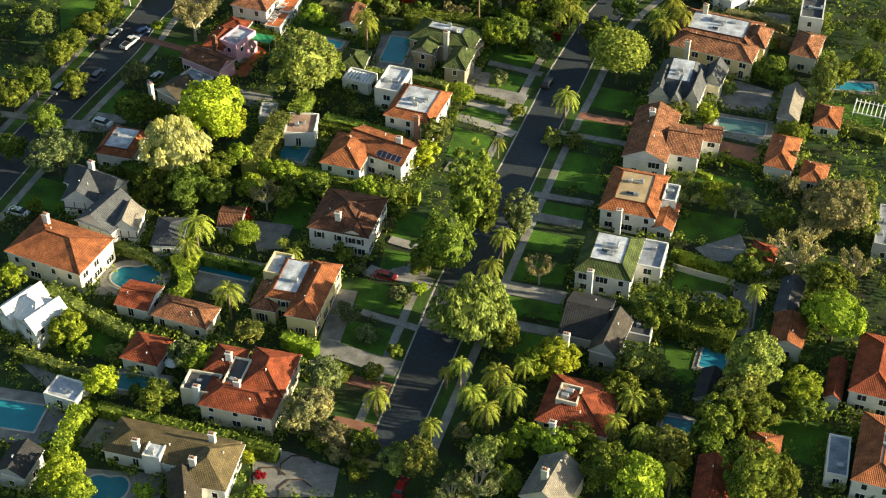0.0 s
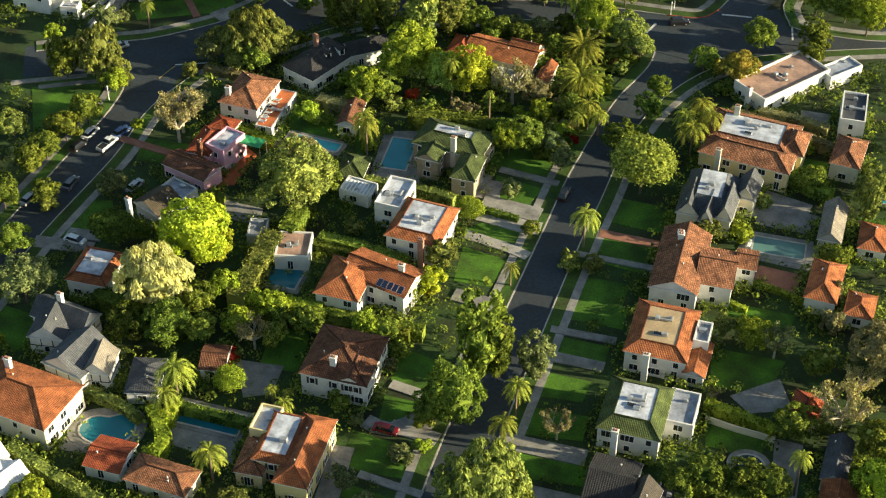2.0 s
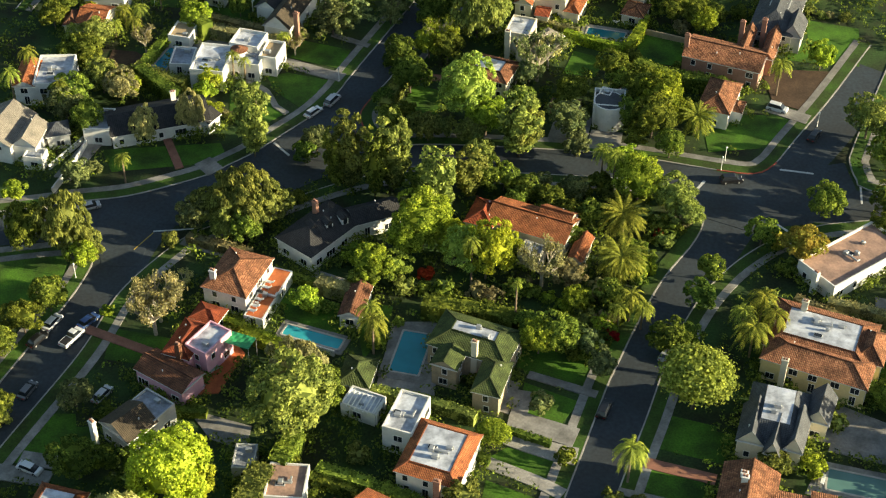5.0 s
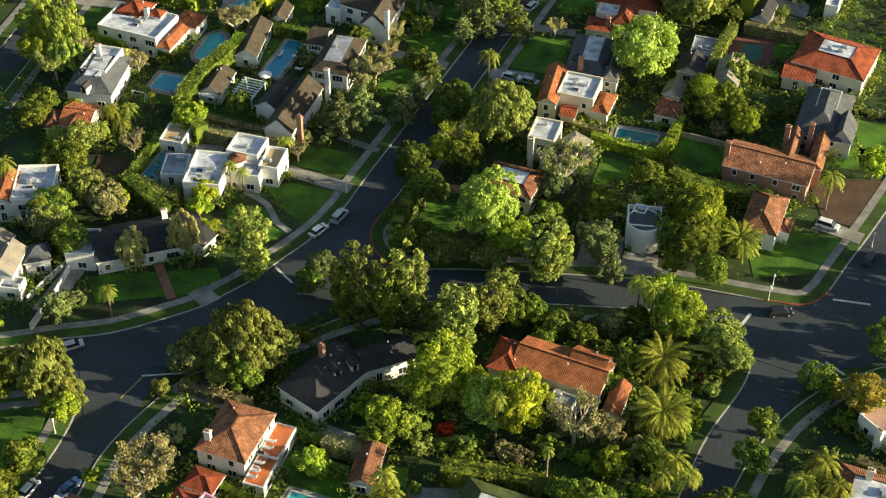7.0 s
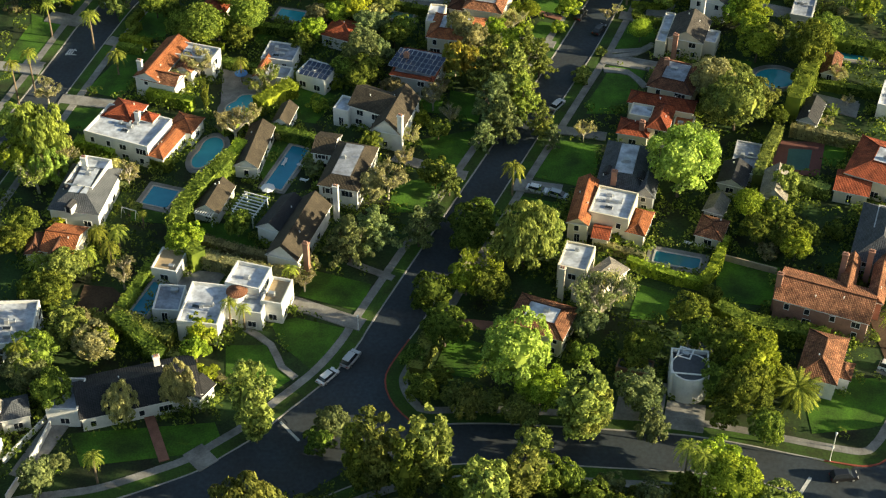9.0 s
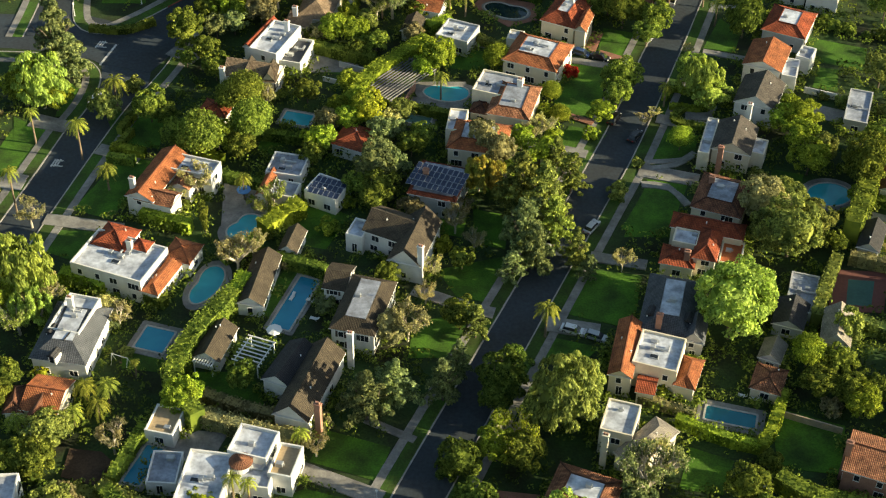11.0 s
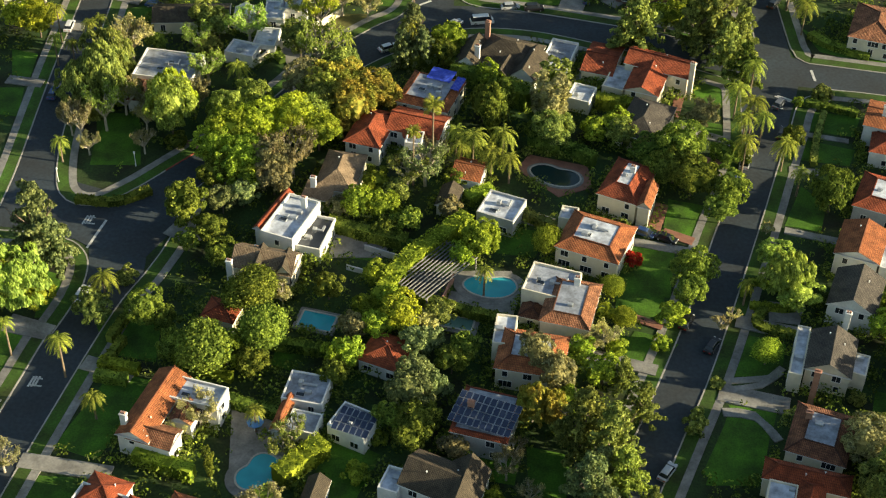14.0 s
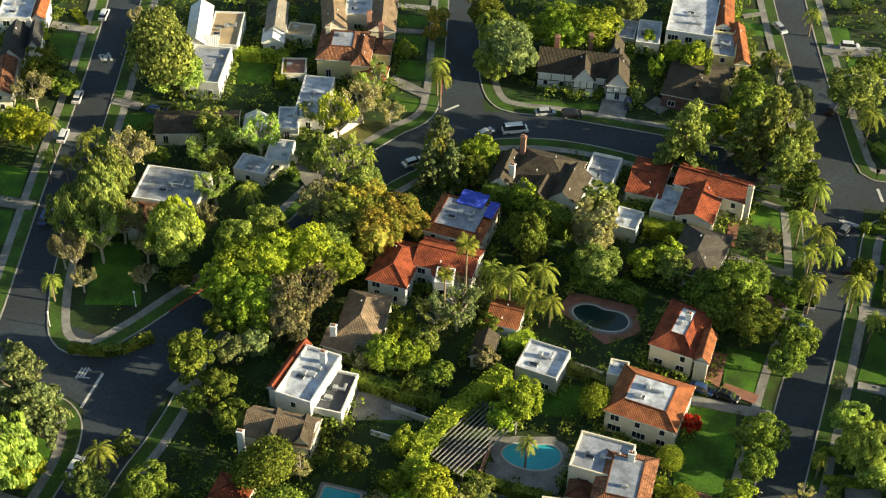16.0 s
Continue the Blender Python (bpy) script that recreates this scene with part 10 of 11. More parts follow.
paving((49.9, 234), (59.5, 238.3), (60.6, 230.6), (52.7, 229.7))
paving((56.3, 223.9), (61, 222.3), (57.2, 208.2), (53.2, 209.7))
paving((64.4, 289.8), (75, 284.3), (71.6, 278.9), (61.5, 282.1))
paving((-16.9, 295.4), (-6.3, 294), (-5, 313.1), (-14.3, 312.9))
paving((5.3, 298.8), (9, 297.4), (6.7, 289.8), (3.1, 291.2))
paving((-50.6, 293.4), (-44.7, 293.9), (-41, 304.1), (-44.6, 308.4), (-46.7, 303.5), (-47.9, 298.4), material="terracotta_paving")
paving((-49.9, 290.3), (-38, 286.1), (-38.5, 280.4), (-44.9, 283.1))
paving((-29.7, 327.3), (-20.3, 323.1), (-22.4, 319.5), (-31.1, 323.7))
lawn((-36.5, 321), (-24.5, 317.8), (-24, 309.4), (-34.1, 312.6))
lawn((-22.4, 319.5), (-14.5, 317.1), (-15.3, 309.6), (-19.4, 303.1))
lawn((-75.9, 285.4), (-64.7, 285.6), (-65.2, 277.1), (-76.5, 278.3))
lawn((-66.2, 310.3), (-53.2, 307.3), (-54.4, 300.1), (-66.5, 302.2))
path([(-56.5, 335.9), (-43.7, 330.6)], 3.6)
path([(-76.5, 278.3), (-69.2, 277)], 3)
path([(-71.7, 310.2), (-58.2, 304)], 2, "brick_paving")
lawn((-93.9, 328.8), (-78.3, 330.9), (-78.2, 318.5), (-90, 311.5))
path([(-98.9, 330.5), (-82.3, 333.6)], 1.6)
path([(-100.2, 279.8), (-89.8, 277.7)], 2)
lawn((31.2, 278.7), (40, 276.8), (38.3, 270.7), (28.7, 272.6))
lawn((34.2, 290.3), (43.2, 287.5), (40.4, 280.3), (32, 282.3))
lawn((-27.8, 301.4), (-19.1, 298.4), (-23, 292.2), (-29.4, 293.6))
paving((63.9, 293.8), (74.2, 288), (70.8, 280.8), (59.3, 284.9))
paving((77.5, 321.4), (83.7, 319.8), (82.6, 314.7), (76.5, 316.3))
lawn((73.3, 304.8), (80.1, 302.5), (79, 297.1), (72.1, 298.5))
lawn((55, 367.1), (69.1, 369.6), (73.9, 376.2), (66.9, 380.6), (59.9, 376))
path([(66, 383.3), (74.3, 378.5)], 3.6)
paving((66.7, 398.2), (82.6, 397.4), (75.9, 380.8), (67.5, 385.2), material="bare_soil")
lawn((75.1, 409.7), (85.7, 407.4), (83, 399.8), (72.7, 402.1))
pool(-10.8, 304.7, -13, 5.3, 10.6, "rect", "pool_teal", 1.5)
pool(-29.0, 308.5, -20, 11.3, 2.7, "rect", "pool_aqua", 0.8)
pool(-32.3, 265.2, -17, 6.8, 5.4, "rect", "pool_deep", 0.8)
pool(-59.8, 225.4, 4, 9.5, 7.6, "kidney", "pool_deep", 1.8)
pool(-41.9, 227.7, -17, 11.6, 4.6, "rect", "pool_deep", 0.8)
pool(-76.0, 188.6, -11, 11.1, 6.2, "rect", "pool_teal", 2.6)
pool(-54.2, 196.2, -11, 8.5, 3.8, "rect", "pool_deep", 0.8)
pool(-56.8, 172.0, -7, 7.8, 6.7, "kidney", "pool_deep", 1)
pool(65.1, 274.5, -15, 10.0, 4.6, "rect", "pool_green", 1.2)
pool(49.7, 203.3, -18, 4.6, 6.8, "rect", "pool_blue", 0.8)
pool(41.0, 186.2, -15, 5.1, 3.1, "rect", "pool_deep", 0.8)
pool(92.1, 289.9, -6, 10.0, 3.3, "rect", "pool_blue", 0.6)
pool(50.9, 217.8, -9, 4.8, 4.1, "oval", "pool_dark", 1)
lawn((48, 246.4), (61.3, 242.8), (56.6, 234), (46.9, 236.6))
lawn((44.9, 228.9), (56.4, 224.7), (52.4, 219), (44.1, 222.2))
lawn((-33.1, 250.9), (-26.1, 250), (-26.5, 239.1), (-34.6, 240.9))
lawn((41.3, 206.6), (47.3, 204.4), (44.3, 196.4), (39.5, 199.3))
lawn((56.2, 188.1), (67.9, 186.8), (64.9, 176.4), (58.6, 178.9))
lawn((82.5, 284.3), (97.2, 282.2), (95.4, 273.7), (88.6, 276.8))
lawn((-66.4, 214.2), (-57, 208.1), (-60.2, 202.1), (-69.3, 206.5))
lawn((-85.8, 257.5), (-76.8, 253.7), (-77.4, 244.4), (-87, 246.2))
lawn((-81.1, 277.7), (-65.9, 275.6), (-69.1, 288.6), (-74.2, 288.6))
path([(-82.6, 275.6), (-70.5, 273.5)], 3.4)
lawn((-41, 394.3), (-31.4, 391.5), (-36.3, 379.9), (-43, 386.9), (-45.5, 392.7))
lawn((-38.2, 407.5), (-27.2, 403.8), (-29, 396), (-40.9, 400.4))
lawn((-53.2, 386.7), (-45, 386.9), (-40.3, 378.5), (-45.8, 373), (-52.3, 378.3))
lawn((-23.8, 434.4), (-13.4, 438.3), (-15.6, 425.6), (-24.7, 425.4))
lawn((-19.5, 449.6), (-6.2, 453.8), (-8.7, 440.2), (-15.8, 442))
lawn((-12.3, 468.2), (-4.8, 466.2), (-6.2, 455.9), (-12.3, 457.8))
lawn((-12.2, 390.3), (-5, 387.5), (-7.1, 379), (-15.2, 380.3))
paving((-12.2, 394.8), (-1.7, 393.5), (-3.9, 391.2), (-12.2, 392.5), material="brick_paving")
path([(-42.9, 398.8), (-33.1, 394.4), (-28.3, 392.3)], 3.4)
path([(-50.1, 391.2), (-45, 386.9), (-42.5, 381.2), (-39.8, 378.5)], 1.4)
path([(-31.8, 410.1), (-23, 405.4)], 1.6)
path([(-24.1, 443.7), (-12.2, 438.3), (-8.7, 437.4)], 3)
path([(1.1, 434.8), (10.8, 432.8)], 4)
path([(10.5, 454.0), (21.4, 451.6)], 2.9)
path([(22.4, 481), (33.7, 477.9)], 3)
path([(22.7, 476.5), (28.4, 475.5), (31.7, 470.2)], 1.5)
path([(23.8, 482.1), (30.3, 483.4), (34.5, 486.9)], 1.4)
lawn((23.3, 475.4), (29.4, 473.4), (25.8, 460.6), (17.3, 462.5))
lawn((30.1, 496.3), (36.6, 494), (34.4, 485.8), (25.3, 485.6))
lawn((9.0, 450.6), (20.2, 448.6), (17.2, 433.6), (5.0, 437.6))
lawn((2.1, 431.2), (10.6, 428.7), (8.2, 426), (0.2, 425.9))
path([(28.1, 499.9), (39.6, 496.7)], 3.4)
lawn((-78, 482.2), (-86, 484.3), (-93.2, 466.5), (-85.2, 463.5))
lawn((-97, 460.2), (-85.8, 459.4), (-89.1, 450.2), (-97, 454))
path([(-98.2, 463.3), (-82.3, 460.5)], 3.4)
path([(-91.6, 486.5), (-82, 483.3)], 3.6)
lawn((-111.1, 493.1), (-103.3, 493.3), (-106.3, 476), (-114.1, 477))
path([(-107.7, 495.6), (-99.3, 493.4)], 3)
path([(-115.2, 475.8), (-104.6, 473.8)], 3.4)
lawn((-92.7, 500.8), (-79, 498.7), (-78.6, 486.8), (-88.1, 488.9))
pool(-46.3, 439.5, -19, 3.8, 14.6, "rect", "pool_blue", 0.7)
pool(-63.7, 444.0, 72, 11.0, 5.3, "kidney", "pool_aqua", 1.4)
pool(-71.3, 429.2, -17, 5.6, 5.7, "rect", "pool_blue", 1)
pool(-68.9, 399.0, -20, 3.1, 8.7, "rect", "pool_blue", 0.6)
pool(-58.0, 461.2, 53, 8.4, 6.7, "kidney", "pool_aqua", 1.6)
pool(32.3, 411.6, -15, 8.8, 3.3, "rect", "pool_deep", 1.2)
pool(79.4, 485.6, -9, 10.1, 6.6, "rect", "pool_deep", 1)
pool(61.2, 474.2, 6, 8.9, 7.3, "oval", "pool_aqua", 1.4)
pool(-18.1, 508.5, -4, 10.0, 6.5, "kidney", "pool_aqua", 1.6)
pool(-50.2, 498.0, -15, 6.2, 4.1, "rect", "pool_aqua", 0.6)
pool(-27.6, 499.0, -13, 12.9, 2.9, "rect", "pool_green", 0.8)
paving((-11.7, 544.6), (-3.3, 535.6), (3.8, 538.9), (3.3, 546), (-8.8, 549.6), material="brick_paving")
pool(-3.9, 542.8, -22, 10.6, 6.4, "kidney", "pool_dark", 0.5)
pool(6.1, 578.6, -11, 4.1, 3.4, "rect", "pool_aqua", 1)
pool(35.6, 391.1, -24, 3.4, 8.3, "rect", "pool_dark", 0.5)
paving((-63.7, 475.8), (-55.4, 474.9), (-55.1, 458.9), (-62.6, 459.8))
paving((39.7, 414.6), (52.2, 409.9), (49.3, 398.8), (38.9, 400.2), material="lawn")
paving((57.6, 451.1), (68.3, 450.4), (65, 438.8), (54.6, 439.5), material="court_red")
paving((60.1, 448.2), (65.1, 447.8), (63, 440.6), (58.3, 441.1), material="court_green")
paving((67.7, 467.7), (78.5, 465.8), (76.3, 460.6), (65.5, 462.4))
paving((62.2, 506.8), (71.2, 503.2), (67.8, 499.5), (58.8, 501.7))
paving((19.1, 379.4), (27, 378.2), (24.9, 367.5), (16.1, 367.4))
paving((26.6, 374.1), (33.3, 372.9), (32, 366.3), (24.9, 367.5))
paving((-66.4, 407.8), (-55.4, 406.4), (-57, 401.7), (-65.1, 398.4))
lawn((-63.8, 421.2), (-52.6, 421.4), (-49.6, 413), (-59.6, 414.5))
lawn((-46.2, 470.7), (-37.1, 465.6), (-41.4, 455.2), (-48.8, 457))
lawn((4.9, 495.7), (16.7, 493.6), (11.1, 486.4), (3.3, 488.6))
lawn((-76.9, 426.2), (-68.7, 424.6), (-69.4, 421.1), (-76.2, 421.8))
lawn((-55.4, 437.5), (-50.5, 435.7), (-45.8, 449.1), (-48.3, 450))
lawn((24.4, 404.6), (31.6, 401.6), (28.6, 394), (21.4, 395.3))
lawn((58.5, 380.1), (65.4, 380.2), (62, 368.1), (51, 366.6), (51, 371.8))
lawn((-77.8, 364.6), (-53, 367.6), (-50.4, 361.3), (-74.5, 357.2))
path([(-65.1, 370), (-60.5, 358.6)], 1.8, "brick_paving")
path([(-56.1, 361.2), (-52.8, 357.5)], 4)
path([(-84.3, 354.6), (-79.5, 368.5)], 4)
lawn((9.6, 523.1), (19.1, 521.4), (16.5, 506), (6.1, 507.6))
lawn((6.5, 513.3), (17, 511.6), (13.7, 500.5), (5.8, 502.1))
lawn((8.9, 496.9), (14.4, 495.2), (10.5, 488.3), (5, 489.8))
lawn((19.2, 535.6), (26.4, 533.7), (22.9, 523.4), (17, 525.3))
lawn((28.8, 576), (38.9, 575.1), (36.7, 567.7), (28.9, 569.9))
lawn((26.8, 562.6), (34.5, 560.5), (33.4, 557), (26.4, 557.9))
path([(-2.8, 491.4), (12, 486.6)], 2.8)
path([(9.1, 500.4), (14.1, 497.9)], 1.8, "brick_paving")
path([(10.7, 522.1), (24.8, 518.5)], 2.4)
path([(17, 525.3), (22.8, 522.4)], 2.4, "brick_paving")
path([(27.6, 557.5), (33.9, 555.4)], 2)
path([(28, 548.9), (32.3, 547.2)], 2, "brick_paving")
lawn((23.7, 477), (30.9, 474), (27, 460.2), (17.6, 460.1))
lawn((23.9, 478.6), (32.4, 477.2), (30.7, 472.4), (25.5, 473.9))
path([(23.2, 482.2), (34.9, 478.9)], 3)
path([(22.6, 477), (28, 476.3), (31.5, 470.1)], 1.5)
path([(25.1, 484.4), (32.4, 485.4), (35, 487.9)], 1.4)
lawn((47.3, 540.6), (51.4, 534.4), (48.8, 526.1), (41.8, 527.9))
lawn((51, 556.3), (60.9, 553.1), (58.6, 547.5), (48.6, 549.4))
lawn((53.9, 566.9), (64.2, 564.8), (61.7, 557.7), (51.5, 559.8))
path([(50, 558.6), (60.1, 556.1)], 1.5)
path([(41.5, 526.3), (52, 523.1)], 2)
path([(45.6, 546), (51.8, 545.1)], 2)
paving((35.1, 505.5), (42, 504.8), (40, 499.3), (34.4, 500.1))
lawn((-102, 561.4), (-92.8, 561.7), (-90.1, 543.5), (-99.1, 544.4))
lawn((-126.1, 570.3), (-119.5, 570.5), (-118.7, 559.8), (-124.7, 560.8))
lawn((-101, 559.5), (-92, 558.1), (-89.9, 543.9), (-100.4, 543.6))
lawn((-123.5, 633.4), (-117.5, 632.5), (-118.2, 622.3), (-123.4, 623.2))
lawn((-125.3, 585.3), (-119.1, 583.6), (-119, 574.5), (-123, 574.4))
lawn((-111.7, 497.7), (-103.9, 492.6), (-106.9, 485.7), (-109.5, 487.3))
lawn((-102.8, 510.7), (-97.8, 508.9), (-100.4, 497.9), (-102.7, 497.9))
path([(-107.1, 497.4), (-98.6, 494.4)], 2.6)
path([(-109.3, 476.7), (-104.7, 475.2)], 3.6)
path([(-81.2, 523.9), (-74.7, 520.1)], 4)
path([(-104.7, 514.5), (-99, 515.6)], 1.5)
path([(-123.9, 573.4), (-115.6, 571.9)], 3)
path([(-120.5, 596), (-110.6, 594.4)], 3)
path([(-124.8, 636.9), (-114, 634.9)], 3)
path([(-105.6, 607.7), (-99.2, 605.8)], 2.4)
paving((-47.6, 527.7), (-36.4, 524), (-38.5, 516.1), (-49.2, 515.8))
lawn((-45.9, 520.8), (-38.7, 519), (-39.7, 515.1), (-46.9, 515.9))
paving((-32.5, 512.4), (-25.4, 510.6), (-27.1, 503.2), (-33.5, 504.9), material="dark_roofing")
paving((-25.4, 506.9), (-12.6, 504.4), (-13.8, 499.9), (-26.5, 502.3))
paving((-25.4, 512.5), (-13.6, 512.8), (-11.4, 505.4), (-24.2, 506.9))
paving((-10.8, 531.7), (-2.3, 527.8), (-3.7, 524.8), (-12.1, 527.6))
lawn((-17, 526.5), (-6.1, 524.7), (-8.8, 516.8), (-18.3, 518.5))
lawn((-56.8, 493.6), (-51.1, 492), (-53.9, 485.2), (-57.9, 486.8))
lawn((-19.7, 468.3), (-13.4, 466.9), (-14.6, 459.4), (-20.8, 460.8))
lawn((50.8, 482.5), (57.1, 480.9), (54.5, 472.9), (48.3, 474.4))
lawn((67.3, 520.6), (71.7, 519.7), (69.8, 511), (64.5, 512.8))
paving((16.6, 534.5), (19, 533.5), (16.4, 525.3), (14.1, 527.2), material="brick_paving")
lawn((32.3, 579.1), (37.8, 577.5), (38, 571.3), (30.2, 572.8))
lawn((26.6, 563.2), (35.2, 560.9), (33.9, 556.8), (25, 559.8))
path([(22.9, 560.6), (34.2, 555.2)], 2.4)
lawn((-44.1, 611.9), (-37.8, 610), (-38.4, 605.8), (-45.2, 606.6))
path([(-45.5, 618.2), (-37.2, 612.1)], 3)
lawn((-43.2, 626), (-37.4, 625.1), (-37.9, 617.4), (-44.3, 619.4))
paving((-57, 599.1), (-51.1, 602.3), (-45, 602.5), (-43.7, 598.6), (-53.1, 593.3), material="dry_lawn")
lawn((-45, 644.6), (-37, 643.7), (-37.6, 638.9), (-44.8, 639.1))
lawn((-44.1, 636.3), (-37.5, 635.4), (-38.1, 628.5), (-44.6, 629.4))
path([(-44.8, 637.5), (-36.9, 637.1)], 1.8)
path([(-45.1, 648.3), (-37, 647.1)], 1.8)
lawn((36.6, 644.1), (41.8, 643), (41.7, 638.3), (36.4, 638.1))
path([(37.6, 646.5), (42.5, 647.9)], 1.4)
path([(34.8, 631.1), (43.8, 630.3)], 2.4)
lawn((37.4, 650.2), (42.8, 649.6), (42.3, 646.7), (36.9, 646.5))
paving((-22.9, 609.4), (-16.7, 610.7), (0.8, 610.2), (0.6, 608.1), (-19.3, 606.4), material="lawn")
path([(4.6, 611.4), (2.9, 605.1)], 6)
path([(12.1, 611.7), (15.5, 608.6)], 4.5)
lawn((56.4, 642.4), (61.8, 642.6), (60.9, 630.9), (56.3, 630.7))
lawn((59.3, 629.7), (67.2, 630), (64.7, 624.3), (58.5, 625.2))
path([(54, 632.9), (67.7, 632.3)], 4)
lawn((-124.1, 633.4), (-117.7, 633.6), (-116.9, 622.3), (-123.2, 622.1))
path([(-62.1, 585.4), (-58.6, 595.1)], 6)
lawn((-63.7, 591.1), (-55.3, 589.4), (-57.3, 583.7), (-63.3, 585.4))
path([(-66.1, 591.9), (-59.4, 579.9)], 4)
lawn((-96.6, 604.9), (-92, 598), (-101.3, 595.7), (-103, 602.6))
lawn((-80.4, 625.8), (-71.4, 625), (-71.8, 615.2), (-79.3, 614.9))
paving((24.6, 573.5), (26.6, 571.8), (24.3, 563.1), (22.9, 564.8), material="brick_paving")
# ---- road markings ----
flat_patch("road_marking", [(-41.79, 367.74), (-38.19, 363.34), (-37.81, 363.66), (-41.41, 368.06)], "road_paint", 0.095, "painted line on the asphalt", "road marking")
flat_patch("road_marking", [(46.55, 352.34), (49.25, 356.44), (48.75, 356.76), (46.05, 352.66)], "road_paint", 0.095, "painted line on the asphalt", "road marking")
flat_patch("road_marking", [(65.25, 360.55), (72.15, 359.25), (72.25, 359.75), (65.35, 361.05)], "road_paint", 0.095, "painted line on the asphalt", "road marking")
flat_patch("road_marking", [(81, 355.23), (80.2, 349.73), (80.6, 349.67), (81.4, 355.17)], "road_paint", 0.095, "painted line on the asphalt", "road marking")
flat_patch("road_marking", [(60.81, 343.74), (63.61, 340.54), (63.99, 340.86), (61.19, 344.06)], "road_paint", 0.095, "painted line on the asphalt", "road marking")
flat_patch("road_marking", [(-62.98, 338.05), (-54.58, 339.05), (-54.62, 339.35), (-63.02, 338.35)], "road_paint", 0.095, "painted line on the asphalt", "road marking")
flat_patch("road_marking", [(-65.81, 332.55), (-62.81, 337.65), (-62.99, 337.75), (-65.99, 332.65)], "yellow_road_paint", 0.095, "painted line on the asphalt", "road marking")
flat_patch("road_marking", [(-96.16, 517.53), (-93.76, 525.93), (-94.24, 526.07), (-96.64, 517.67)], "road_paint", 0.095, "painted line on the asphalt", "road marking")
flat_patch("road_marking", [(-33.06, 606.4), (-29.96, 608.6), (-30.24, 609), (-33.34, 606.8)], "road_paint", 0.095, "painted line on the asphalt", "road marking")
flat_patch("road_marking", [(47.18, 572.18), (50.88, 570.18), (51.12, 570.62), (47.42, 572.62)], "road_paint", 0.095, "painted line on the asphalt", "road marking")
flat_patch("road_marking", [(56.3, 582.59), (56.5, 578.39), (57.1, 578.41), (56.9, 582.61)], "road_paint", 0.095, "painted line on the asphalt", "road marking")
flat_patch("road_marking", [(46.59, 572.13), (50.29, 569.83), (50.51, 570.17), (46.81, 572.47)], "road_paint", 0.095, "painted line on the asphalt", "road marking")
flat_patch("road_marking", [(-100.13, 480.26), (-99.53, 482.76), (-99.87, 482.84), (-100.47, 480.34)], "road_paint", 0.095, "painted line on the asphalt", "road marking")
flat_patch("road_marking", [(-99.53, 480.27), (-99.03, 482.77), (-99.37, 482.83), (-99.87, 480.33)], "road_paint", 0.095, "painted line on the asphalt", "road marking")
flat_patch("road_marking", [(-99.03, 480.36), (-98.43, 482.76), (-98.77, 482.84), (-99.37, 480.44)], "road_paint", 0.095, "painted line on the asphalt", "road marking")
flat_patch("road_marking", [(-100.02, 480.55), (-97.92, 480.25), (-97.88, 480.55), (-99.98, 480.85)], "road_paint", 0.095, "painted line on the asphalt", "road marking")
flat_patch("road_marking", [(-99.92, 482.25), (-98.02, 482.05), (-97.98, 482.35), (-99.88, 482.55)], "road_paint", 0.095, "painted line on the asphalt", "road marking")
flat_patch("road_marking", [(-98.43, 524.56), (-97.73, 527.26), (-98.07, 527.34), (-98.77, 524.64)], "road_paint", 0.095, "painted line on the asphalt", "road marking")
flat_patch("road_marking", [(-97.83, 524.65), (-97.13, 527.25), (-97.47, 527.35), (-98.17, 524.75)], "road_paint", 0.095, "painted line on the asphalt", "road marking")
flat_patch("road_marking", [(-97.23, 524.65), (-96.53, 527.25), (-96.87, 527.35), (-97.57, 524.75)], "road_paint", 0.095, "painted line on the asphalt", "road marking")
flat_patch("road_marking", [(-98.33, 524.95), (-96.13, 524.55), (-96.07, 524.85), (-98.27, 525.25)], "road_paint", 0.095, "painted line on the asphalt", "road marking")
flat_patch("road_marking", [(-98.12, 526.75), (-96.22, 526.55), (-96.18, 526.85), (-98.08, 527.05)], "road_paint", 0.095, "painted line on the asphalt", "road marking")
flat_patch("road_marking", [(45.55, 567.41), (46.95, 569.71), (46.65, 569.89), (45.25, 567.59)], "road_paint", 0.095, "painted line on the asphalt", "road marking")
flat_patch("road_marking", [(46.15, 567.41), (47.55, 569.71), (47.25, 569.89), (45.85, 567.59)], "road_paint", 0.095, "painted line on the asphalt", "road marking")
flat_patch("road_marking", [(46.65, 567.4), (48.15, 569.7), (47.85, 569.9), (46.35, 567.6)], "road_paint", 0.095, "painted line on the asphalt", "road marking")
flat_patch("road_marking", [(45.79, 567.65), (47.79, 567.45), (47.81, 567.75), (45.81, 567.95)], "road_paint", 0.095, "painted line on the asphalt", "road marking")
flat_patch("road_marking", [(46.49, 569.25), (48.29, 569.15), (48.31, 569.45), (46.51, 569.55)], "road_paint", 0.095, "painted line on the asphalt", "road marking")
flat_patch("road_marking", [(-111.82, 625.08), (-110.62, 622.88), (-110.18, 623.12), (-111.38, 625.32)], "road_paint", 0.095, "painted line on the asphalt", "road marking")
flat_patch("road_marking", [(-110.15, 622.99), (-110.05, 625.19), (-110.55, 625.21), (-110.65, 623.01)], "road_paint", 0.095, "painted line on the asphalt", "road marking")
flat_patch("road_marking", [(-111.6, 624.95), (-110.3, 624.95), (-110.3, 625.45), (-111.6, 625.45)], "road_paint", 0.095, "painted line on the asphalt", "road marking")
